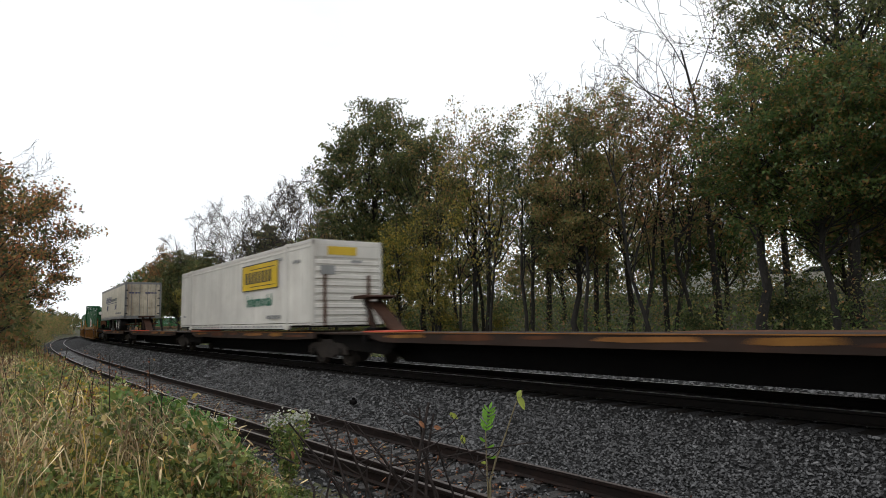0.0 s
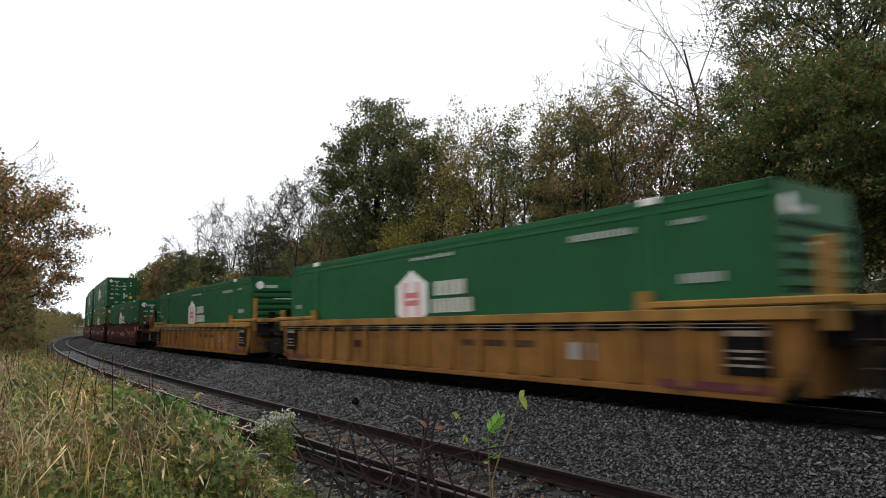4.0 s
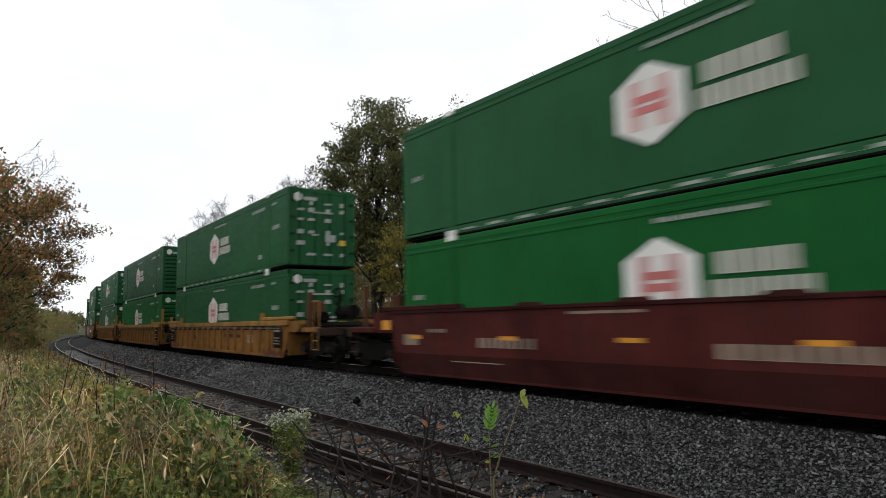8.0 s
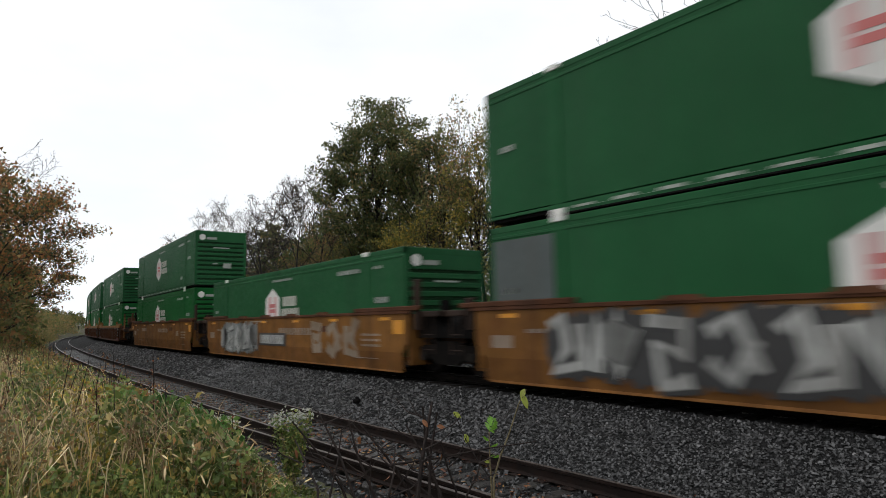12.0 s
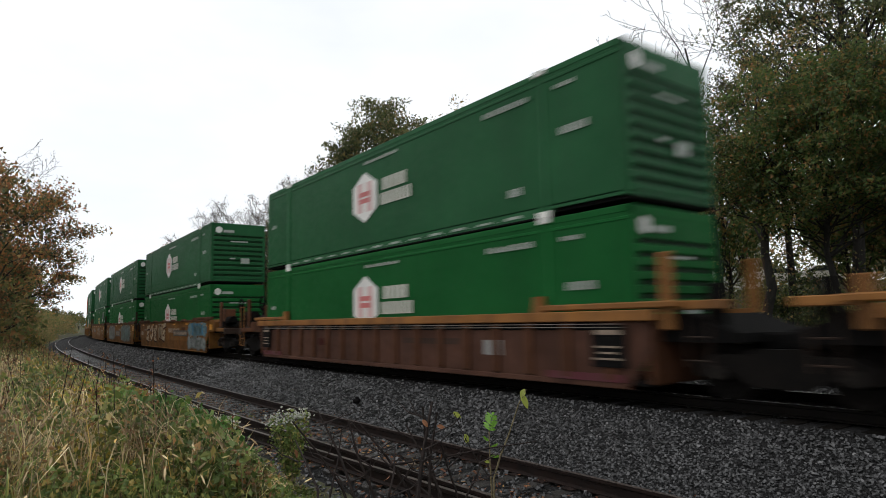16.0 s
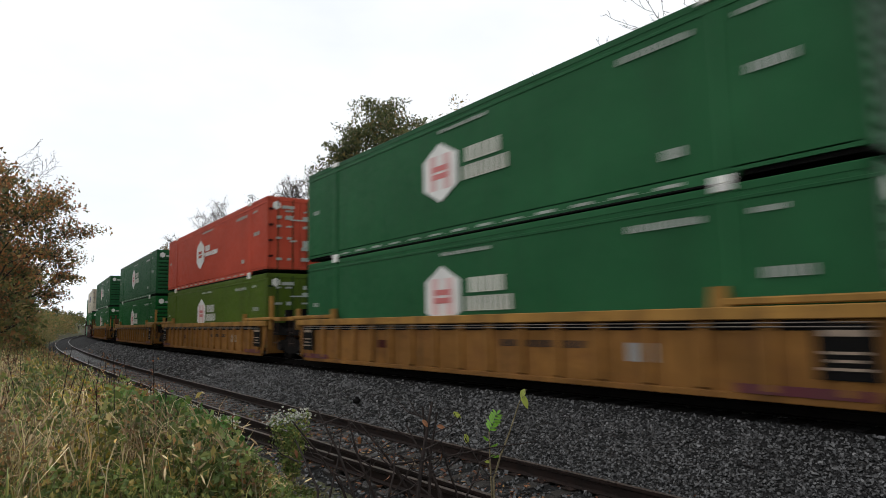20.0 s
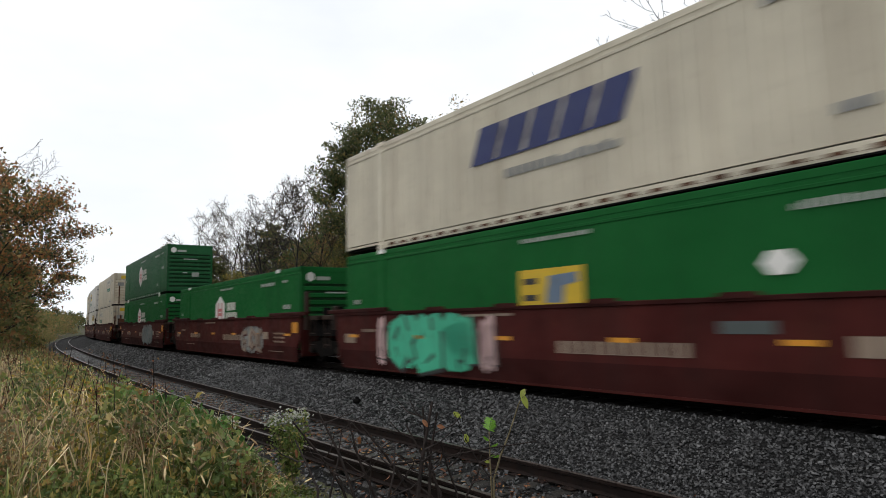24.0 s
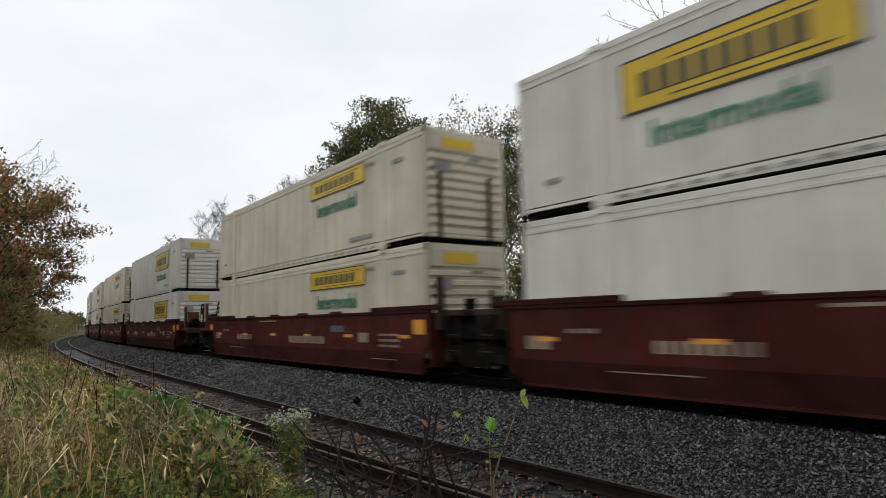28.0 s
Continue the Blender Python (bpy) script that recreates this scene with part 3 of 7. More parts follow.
def lay_stones():
    rng = np.random.default_rng(11)

    def band(n, s0, s1, o0, o1, power=1.0):
        u = rng.uniform(0, 1, n) ** power
        s = s0 + (s1 - s0) * u
        o = rng.uniform(o0, o1, n)
        return s, o, np.interp(o, BED_O, BED_Z) + rng.uniform(-0.015, 0.02, n)

    s, o, z = band(20500, 0.5, 9, 1.36, 3.55)
    scatter_stones("near_ballast_stones", "fine loose crushed stone on the near shoulder", s, o, z, 0.0285, 6)
    s, o, z = band(13500, 8.5, 26, 1.36, 3.55, 1.2)
    scatter_stones("ballast_shoulder_stones", "loose grey crushed stone on the ballast shoulder", s, o, z, 0.039, 1)
    s, o, z = band(5000, 24, 75, 1.36, 3.6, 1.3)
    scatter_stones("far_ballast_stones", "loose grey crushed stone further along the shoulder", s, o, z, 0.062, 2)
    s, o, z = band(4200, -1, 30, -0.7, 0.7, 1.2)
    scatter_stones("main_track_stones", "crushed stone between the rails of the main line", s, o, z + 0.004, 0.04, 3)
    s, o, z = band(5600, -1, 30, -4.6, -0.82, 1.3)
    scatter_stones("far_side_stones", "crushed stone on the far side of the main line", s, o, z, 0.055, 5)
    s, o, z = band(7500, 0.5, 26, 3.6, 7.3, 1.2)
    scatter_stones("siding_stones", "crushed stone between the rails of the siding", s, o, z + 0.012, 0.04, 4)
    s, o = rng.uniform(2.5, 10, 2600), rng.uniform(6.0, 7.9, 2600)
    scatter_stones("bank_foot_stones", "crushed stone at the foot of the bank", s, o, lift(s, o) + 0.006, 0.034, 7)


lay_stones()


# ---------------------------------------------------------------- plants: branches and leaves
def grow(rng, p, d, length, r, level, cfg, lines, tips):
    """One branch and, from it, its own branches."""
    n = 5 if level == 0 else 4
    pts, rad = [np.array(p)], [r]
    d = np.array(d, float)
    step = length / n
    for i in range(n):
        d = d + rng.normal(0, cfg["bend"][level], 3) + np.array([0, 0, cfg["lift"][level]])
        d /= np.linalg.norm(d)
        pts.append(pts[-1] + d * step)
        rad.append(r * (1 - (1 - cfg["taper"]) * (i + 1) / n))
    lines.append((pts, rad))
    last = level == cfg["levels"] - 1
    if last or level >= cfg["levels"] - 2:
        for k in range(1, n + 1):
            tips.append(pts[k])
    if last:
        return
    for k in range(cfg["kids"][level]):
        u = cfg["bare"][level] + (1 - cfg["bare"][level]) * (k + rng.uniform(0, 1)) / cfg["kids"][level]
        i = min(int(u * n), n - 1)
        w = u * n - i
        q = pts[i] * (1 - w) + pts[i + 1] * w
        axis = pts[i + 1] - pts[i]
        axis /= np.linalg.norm(axis)
        side = np.cross(axis, rng.normal(size=3))
        side /= np.linalg.norm(side)
        ang = rng.uniform(*cfg["angle"][level])
        dd = axis * math.cos(ang) + side * math.sin(ang)
        rr = rad[i] * rng.uniform(0.4, 0.62)
        grow(rng, q, dd, length * rng.uniform(*cfg["scale"][level]) * (1.1 - 0.45 * u), rr, level + 1, cfg, lines, tips)


def tubes(lines, sides, least=0.0):
    V, F, n0 = [], [], 0
    for pts, rad in lines:
        k = sides if rad[0] > 0.05 else 3
        for i, (p, r) in enumerate(zip(pts, rad)):
            d = (pts[min(i + 1, len(pts) - 1)] - pts[max(i - 1, 0)])
            d = d / (np.linalg.norm(d) + 1e-9)
            u = np.cross(d, (0.3, 0.9, 0.31))
            u /= np.linalg.norm(u) + 1e-9
            w = np.cross(d, u)
            r = max(r, least)
            for j in range(k):
                a = 2 * math.pi * j / k
                V.append(p + (u * math.cos(a) + w * math.sin(a)) * r)
        for i in range(len(pts) - 1):
            for j in range(k):
                F.append((n0 + i * k + j, n0 + i * k + (j + 1) % k, n0 + (i + 1) * k + (j + 1) % k, n0 + (i + 1) * k + j))
        n0 += len(pts) * k
    return np.array(V), np.array(F)


def held(rng, n, spread):
    """Shifts inside a flattened ball, with none far outside."""
    d = rng.normal(size=(n, 3))
    d *= (spread * 1.9 * rng.uniform(0, 1, n) ** 0.45 / np.linalg.norm(d, axis=1))[:, None]
    return d * np.array([1, 1, 0.72])


def tri_leaves(rng, tips, per, spread, size):
    """Small pointed leaves for trees that stand far off."""
    tips = np.repeat(np.array(tips), per, 0)
    n = len(tips)
    c = tips + held(rng, n, spread)
    shape = np.array([(0.62, 0, 0), (-0.4, 0.38, 0.05), (-0.4, -0.38, -0.05)])
    V = np.einsum("nij,kj->nki", random_turns(rng, n), shape) * (size * rng.uniform(0.6, 1.35, n))[:, None, None] + c[:, None]
    return V.reshape(-1, 3), np.arange(n * 3).reshape(-1, 3)


def leaf_cards(rng, tips, per, spread, size, flat=0.5):
    """Small pointed leaves in loose clumps about the twigs, each folded along its middle."""
    tips = np.repeat(np.array(tips), per, 0)
    n = len(tips)
    c = tips + rng.normal(0, spread, (n, 3)) * np.array([1, 1, 0.8])
    R = random_turns(rng, n)
    sz = size * rng.uniform(0.6, 1.35, n)
    shape = np.array([(-0.5, 0, 0), (0, -0.33, 0.1), (0.5, 0, 0), (0, 0.33, 0.1)])
    V = np.einsum("nij,kj->nki", R, shape) * sz[:, None, None]
    V[:, :, 2] *= flat + 0.5
    V = V + c[:, None]
    return V.reshape(-1, 3), np.arange(n * 4).reshape(-1, 4)


SLIM = dict(levels=4, kids=(11, 4, 3), bend=(0.07, 0.14, 0.2, 0.25), lift=(0.0, 0.12, 0.04, 0.0), taper=0.25, bare=(0.35, 0.25, 0.2),
            angle=((0.45, 0.9), (0.4, 0.9), (0.5, 1.0)), scale=((0.3, 0.48), (0.4, 0.6), (0.4, 0.6)))
BARE = dict(levels=5, kids=(7, 5, 4, 2), bend=(0.07, 0.1, 0.14, 0.18, 0.2), lift=(0.02, 0.07, 0.03, 0.02, 0.0), taper=0.2, bare=(0.35, 0.25, 0.2, 0.2),
            angle=((0.45, 0.95), (0.4, 0.8), (0.4, 0.9), (0.4, 0.9)), scale=((0.45, 0.65), (0.4, 0.6), (0.4, 0.6), (0.45, 0.65)))
LOW = dict(levels=3, kids=(9, 6), bend=(0.15, 0.2, 0.25), lift=(0.02, 0.05, 0.0), taper=0.3, bare=(0.05, 0.1),
           angle=((0.5, 1.2), (0.5, 1.1)), scale=((0.5, 0.85), (0.4, 0.7)))


def tree(name, label, category, seed, height, cfg, leaf, per, spread, size, bark="bark", girth=0.028, lean=(0, 0), group="", least=0.008):
    rng = np.random.default_rng(seed)
    lines, tips = [], []
    grow(rng, (0, 0, -0.3), (lean[0], lean[1], 1.0), height * 0.86, height * girth * 0.5, 0, cfg, lines, tips)
    thing = tagged(new(name), label, category, group)
    V, F = tubes(lines[:1], 9)
    part("trunk", raw_mesh("trunk", V, F, M[bark], True), M[bark], thing)
    V, F = tubes(lines[1:], 5, least)
    part("branchwork", raw_mesh("branchwork", V, F, M[bark], True), M[bark], thing)
    if per:
        V, F = tri_leaves(rng, tips, per, spread, size)
        part("crown", raw_mesh("crown", V, F, M[leaf]), M[leaf], thing)
    return thing


def lobed(name, label, seed, height, base, radius, leaf, lobes, leaves, size, clump=0.3, bark="bark", girth=0.026, lean=(0.0, 0.0), category="tree", twigs=5):
    """A leafy tree: a trunk, limbs that reach out to clumps of foliage, and the leaves of those clumps."""
    rng = np.random.default_rng(seed)
    n = 8
    trunk = [np.array([lean[0] * height * (i / n) ** 1.5 + rng.normal(0, 0.012 * height) * (i > 0), lean[1] * height * (i / n) ** 1.5 + rng.normal(0, 0.012 * height) * (i > 0),
                       -0.3 + (height * 0.9 + 0.3) * i / n]) for i in range(n + 1)]
    trad = [height * girth * 0.5 * (1 - 0.85 * i / n) * (1.35 if i == 0 else 1.0) for i in range(n + 1)]
    lines, tips = [(trunk, trad)], []
    mid, half = (height + base) / 2, (height - base) / 2
    for k in range(lobes):
        d = rng.normal(size=3)
        d /= np.linalg.norm(d)
        r = rng.uniform(0.35, 1.0) ** 0.6
        zc = mid + d[2] * half * r * 0.93
        swell = 1.0 - 0.45 * max(0.0, (zc - mid) / half) ** 2
        top = trunk[-1] * (zc / height)
        c = np.array([top[0] + d[0] * radius * r * swell, top[1] + d[1] * radius * r * swell, zc])
        zf = min(max(base * (0.75 + 0.95 * ((k * 0.618) % 1.0)), zc - rng.uniform(0.15, 0.4) * (height - base) - 0.3 * np.hypot(c[0], c[1])), zc - 0.3)
        u = min(max((zf + 0.3) / (height * 0.9 + 0.3), 0.05), 0.97) * n
        i = int(u)
        f0 = trunk[i] * (1 - u + i) + trunk[i + 1] * (u - i)
        pts = [f0]
        for q in (0.35, 0.7, 1.0):
            pts.append(f0 * (1 - q) + c * q + np.array([0, 0, -0.10 * (height - base) * q * (1 - q)]) + rng.normal(0, 0.05 * radius, 3) * (q < 1))
        r0 = trad[i] * rng.uniform(0.3, 0.5)
        lines.append((pts, [r0, r0 * 0.7, r0 * 0.45, r0 * 0.2]))
        for j in range(twigs):
            e = c + held(rng, 1, clump * radius * 0.5)[0]
            b = pts[2] * 0.4 + c * 0.6
            lines.append(([b, (b + e) / 2 + rng.normal(0, 0.06 * radius * clump, 3), e], [r0 * 0.3, r0 * 0.2, r0 * 0.08]))
            tips += [e, (b * 0.35 + e * 0.65)]
    thing = tagged(new(name), label, category)
    V, F = tubes(lines[:1], 9)
    part("trunk", raw_mesh("trunk", V, F, M[bark], True), M[bark], thing)
    V, F = tubes(lines[1:], 4, 0.009)
    part("branchwork", raw_mesh("branchwork", V, F, M[bark], True), M[bark], thing)
    if leaves:
        V, F = tri_leaves(rng, tips, leaves, clump * radius * 0.2, size)
        d = rng.normal(size=(int(lobes * 9), 3))
        d *= (rng.uniform(0.1, 0.8, len(d)) ** 0.5 / np.linalg.norm(d, axis=1))[:, None]
        core = d * np.array([radius, radius, half]) * 0.85 + np.array([lean[0] * mid, lean[1] * mid, mid])
        V2, F2 = tri_leaves(rng, core, 4, 0.25, size * 1.3)
        V, F = np.concatenate([V, V2]), np.concatenate([F, F2 + len(V)])
        part("crown", raw_mesh("crown", V, F, M[leaf]), M[leaf], thing)
    return thing


def put(thing, s, off, turn=0.0, size=1.0, sink=0.0):
    p = spot(s, off)
    p.z = float(lift(s, off)) - sink
    thing.matrix_basis = Matrix.Translation(p) @ Matrix.Rotation(radians(turn), 4, "Z") @ Matrix.Scale(size, 4)
    return thing


def again(thing, s, off, turn=0.0, size=1.0, sink=0.0):
    c = copy_thing(thing, Matrix())
    return put(c, s, off, turn, size, sink)


# ---------------------------------------------------------------- rolling stock
HALF_BOX = 8.075      # half length of a 53 ft container
BOX_H = 2.896
MOVERS = []           # (thing, place on the train)


def travelled(t):
    return 22.629 * t - 0.004539 * t * t


def on_train(thing, c, z=0.0):
    MOVERS.append((thing, c, z))
    return thing


def motions():
    steps = [2.0 * i for i in range(15)]
    for thing, c, z in MOVERS:
        rows = []
        for t in steps:
            s = c - travelled(t)
            p = spot(s, 0.0, z)
            rows.append((t, Matrix.Translation(p) @ Matrix.Rotation(-heading(s), 4, "Z")))
        walk(thing, rows)
    sway()


SHARED = {}


def shared(key, make, material):
    """Alike pieces share one mesh."""
    if key not in SHARED:
        me = make().mesh(key.split("/")[0])
        me.materials.append(material)
        SHARED[key] = me
    return SHARED[key]


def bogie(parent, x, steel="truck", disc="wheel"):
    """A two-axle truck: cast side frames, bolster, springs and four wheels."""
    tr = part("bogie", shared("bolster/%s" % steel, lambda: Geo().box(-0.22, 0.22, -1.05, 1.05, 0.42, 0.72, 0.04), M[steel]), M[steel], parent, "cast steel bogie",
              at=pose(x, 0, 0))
    frame_o = [(-1.25, 0.36), (-1.25, 0.56), (-0.95, 0.68), (-0.45, 0.7), (-0.3, 0.78), (0.3, 0.78), (0.45, 0.7), (0.95, 0.68), (1.25, 0.56), (1.25, 0.36),
               (1.0, 0.34), (0.75, 0.44), (0.4, 0.24), (-0.4, 0.24), (-0.75, 0.44), (-1.0, 0.34)]
    for y in (-1.0, 1.0):
        part("side_frame", shared("side_frame/%s%+d" % (steel, y), lambda: Geo().prism(frame_o, y - 0.07, y + 0.07), M[steel]), M[steel], tr)
        for ax in (-0.89, 0.89):
            k = 1 if y > 0 else -1
            prof = [(0.66 * k, 0.0), (0.66 * k, 0.36), (0.68 * k, 0.46), (0.71 * k, 0.46), (0.725 * k, 0.43), (0.82 * k, 0.42), (0.82 * k, 0.35), (0.77 * k, 0.3),
                    (0.76 * k, 0.16), (0.83 * k, 0.13), (0.83 * k, 0.0)]
            part("wheel", shared("wheel/%s%+d%+d" % (disc, y, ax * 10), lambda: Geo().lathe(prof, ax, 0.425), M[disc]), M[disc], tr)
            if k > 0:
                continue
            part("axle_box", shared("axle_box%+d%+d" % (y, ax * 10), lambda: Geo().rod((ax, y - 0.1 * k, 0.425), (ax, y + 0.14 * k, 0.425), 0.11, 10), M["wheel_rim"]),
                 M[steel], tr, "worn bearing cap")
    for ax in (-0.89, 0.89):
        part("axle", shared("axle/%s%+d" % (steel, ax * 10), lambda: Geo().rod((ax, -0.8, 0.425), (ax, 0.8, 0.425), 0.08, 10), M[steel]), M[steel], tr)
    return tr


def coupler(parent, x, k):
    g = Geo().box(min(x, x + k * 0.75), max(x, x + k * 0.75), -0.09, 0.09, 0.76, 0.94, 0.02)
    g.box(min(x + k * 0.6, x + k * 1.0), max(x + k * 0.6, x + k * 1.0), -0.17, 0.17, 0.68, 1.0, 0.05)
    part("coupler", g, M["truck"], parent, "knuckle coupler")


def plate(parent, name, x0, x1, z0, z1, y, mat, label="", skew=0.0, th=0.004):
    """A flat marking on the side that faces the camera."""
    g = Geo().prism([(x0, z0), (x1, z0), (x1 + skew, z1), (x0 + skew, z1)], y - th, y)
    return part(name, g, M[mat], parent, label)


def bars(parent, name, x0, x1, z0, z1, y, mat, n, rng, gap=0.22, label="", skew=0.0):
    """Lettering that cannot be read, as blocks of its size."""
    w = (x1 - x0) / n
    foot = z0 + 0.05 * (z1 - z0)
    lean_ = skew / (z1 - z0)
    line = [(x0, z0), (x1 - gap * w, z0)]
    for i in reversed(range(n)):
        a, b = x0 + i * w, x0 + (i + 1 - gap) * w
        h = z1 - (z1 - z0) * (0.0 if n < 12 or rng.random() < 0.7 else rng.uniform(0.1, 0.3))
        line += [(x + lean_ * (z - z0), z) for x, z in ((b, foot), (b, h), (a, h), (a, foot))]
    line = [p for k, p in enumerate(line) if k == 0 or p != line[k - 1]]
    g = Geo().prism(line, y - 0.004, y)
    return part(name, g, M[mat], parent, label)


def well_ends(u, paint, chord, dark, front_outer, rear_outer, top):
    for k, outer in ((1, front_outer), (-1, rear_outer)):
        if outer:
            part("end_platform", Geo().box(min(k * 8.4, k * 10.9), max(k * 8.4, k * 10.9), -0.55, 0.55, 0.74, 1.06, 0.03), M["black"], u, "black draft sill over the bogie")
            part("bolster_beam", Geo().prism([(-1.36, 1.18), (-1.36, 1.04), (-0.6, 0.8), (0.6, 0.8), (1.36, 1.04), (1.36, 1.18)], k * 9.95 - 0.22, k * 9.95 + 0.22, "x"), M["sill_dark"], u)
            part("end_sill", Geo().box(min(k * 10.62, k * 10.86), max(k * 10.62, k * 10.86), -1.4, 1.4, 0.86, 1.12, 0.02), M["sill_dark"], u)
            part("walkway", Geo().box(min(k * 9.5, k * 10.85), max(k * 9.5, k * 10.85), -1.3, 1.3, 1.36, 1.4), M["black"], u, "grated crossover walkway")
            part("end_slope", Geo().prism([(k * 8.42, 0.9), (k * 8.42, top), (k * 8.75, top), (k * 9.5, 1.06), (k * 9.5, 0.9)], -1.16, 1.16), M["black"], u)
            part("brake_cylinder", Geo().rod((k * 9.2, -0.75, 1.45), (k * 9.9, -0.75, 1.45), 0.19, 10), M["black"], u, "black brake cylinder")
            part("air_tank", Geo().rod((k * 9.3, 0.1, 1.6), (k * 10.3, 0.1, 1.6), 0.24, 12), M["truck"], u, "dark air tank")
            part("brake_box", Geo().box(k * 9.05 - 0.22, k * 9.05 + 0.22, -0.95, -0.45, 1.4, 1.98, 0.03), M["brown"], u, "rusty brake gear box")
            part("hand_brake", Geo().lathe([(-0.62, 0.26), (-0.6, 0.3), (-0.56, 0.3), (-0.54, 0.26)], k * 10.45, 2.1, 14).box(k * 10.45 - 0.28, k * 10.45 + 0.28, -0.6, -0.57, 2.07, 2.13)
                 .box(k * 10.45 - 0.03, k * 10.45 + 0.03, -0.58, -0.5, 1.4, 2.12), M["black"], u, "hand brake wheel on its stand")
            for y in (-1, 1):
                part("side_shelf", Geo().prism([(k * 8.4, 0.98), (k * 8.4, top + 0.06), (k * 9.3, top + 0.06), (k * 9.42, top - 0.06), (k * 9.42, 1.14), (k * 9.2, 0.98)], y * 1.3 - 0.12, y * 1.3 + 0.12), M[paint], u)
                part("step_beam", Geo().box(min(k * 9.42, k * 10.62), max(k * 9.42, k * 10.62), y * 1.34 - 0.05, y * 1.34 + 0.05, 0.98, 1.13, 0.015), M[paint], u)
                part("end_post", Geo().box(k * 9.95 - 0.1, k * 9.95 + 0.1, y * 1.3 - 0.05, y * 1.3 + 0.05, 1.1, 2.25, 0.02), M["brown"], u, "rusty end post")
                g = Geo().rod((k * 10.75, y * 1.36, 1.1), (k * 10.75, y * 1.36, 1.95), 0.018, 5).rod((k * 10.35, y * 1.36, 1.1), (k * 10.35, y * 1.36, 1.95), 0.018, 5)
                g.rod((k * 10.75, y * 1.36, 1.95), (k * 10.35, y * 1.36, 1.95), 0.018, 5)
                part("grab_rail", g, M[chord], u)
                if y > 0:
                    continue
                g = Geo()
                for x in (10.3, 10.7):
                    g.rod((k * x, y * 1.38, 0.42), (k * x, y * 1.38, 1.0), 0.016, 5)
                for z in (0.45, 0.72):
                    g.rod((k * 10.3, y * 1.38, z), (k * 10.7, y * 1.38, z), 0.016, 5)
                part("end_ladder", g, M[chord], u, "hanging foot rungs")
            if chord == "sill_dark":
                part("yellow_notice", Geo().box(min(k * 8.55, k * 8.95), max(k * 8.55, k * 8.95), -1.428, -1.422, 1.06, 1.3), M["decal_amber"], u, "yellow notice plate")
            part("air_hose", Geo().rod((k * 10.85, -0.4, 0.8), (k * 11.05, -0.42, 0.5), 0.03, 6).rod((k * 11.05, -0.42, 0.5), (k * 11.3, -0.3, 0.46), 0.03, 6), M["black"], u, "hanging rubber air hose")
            coupler(u, k * 10.9, k)
            bogie(u, k * 9.95)
        else:
            o = [(8.4, 0.86), (8.4, top), (8.9, top), (9.7, 1.0), (9.7, 0.86)]
            part("end_platform", Geo().prism([(k * a, b) for a, b in o], -1.15, 1.15), M["black"], u)
            part("articulation_arm", Geo().box(min(k * 9.3, k * 9.95), max(k * 9.3, k * 9.95), -0.3, 0.3, 0.72, 1.0, 0.04), M[dark], u)
            for y in (-1, 1):
                part("guide_post", Geo().box(k * 8.68 - 0.1, k * 8.68 + 0.1, y * 1.34 - 0.06, y * 1.34 + 0.06, 1.05, 2.28 if k > 0 else 1.75, 0.02), M[chord], u, "upright guide post")
                if y > 0:
                    continue
                part("step_plate", Geo().box(min(k * 8.85, k * 9.55), max(k * 8.85, k * 9.55), y * 1.15 - 0.2, y * 1.15 + 0.2, 1.36, 1.5, 0.015), M[chord], u)
                part("end_ladder", Geo().rod((k * 9.0, y * 1.36, 0.5), (k * 9.0, y * 1.36, 1.4), 0.018, 5).rod((k * 9.35, y * 1.36, 0.5), (k * 9.35, y * 1.36, 1.4), 0.018, 5).rod((k * 9.0, y * 1.36, 0.6), (k * 9.35, y * 1.36, 0.6), 0.015, 5).rod((k * 9.0, y * 1.36, 0.95), (k * 9.35, y * 1.36, 0.95), 0.015, 5), M["sill_dark"], u, "dark rung ladder")
            part("brake_cylinder", Geo().rod((k * 9.25, -0.9, 0.95), (k * 9.25, -0.9, 1.75), 0.14, 10), M["black"], u, "black brake cylinder")
        # bulkhead that closes the well
        part("well_bulkhead", Geo().box(min(k * 8.3, k * 8.42), max(k * 8.3, k * 8.42), -1.38, 1.38, 0.2, top), M[paint], u)
    if not rear_outer:
        bogie(u, -9.87)
    part("well_floor", Geo().box(-8.3, 8.3, -0.25, 0.25, 0.16, 0.24).box(-8.3, -7.5, -1.38, 1.38, 0.16, 0.26).box(7.5, 8.3, -1.38, 1.38, 0.16, 0.26)
         .box(-0.3, 0.3, -1.38, 1.38, 0.16, 0.26).box(-6.4, -5.8, -1.38, 1.38, 0.16, 0.26).box(5.8, 6.4, -1.38, 1.38, 0.16, 0.26), M["black"], u)


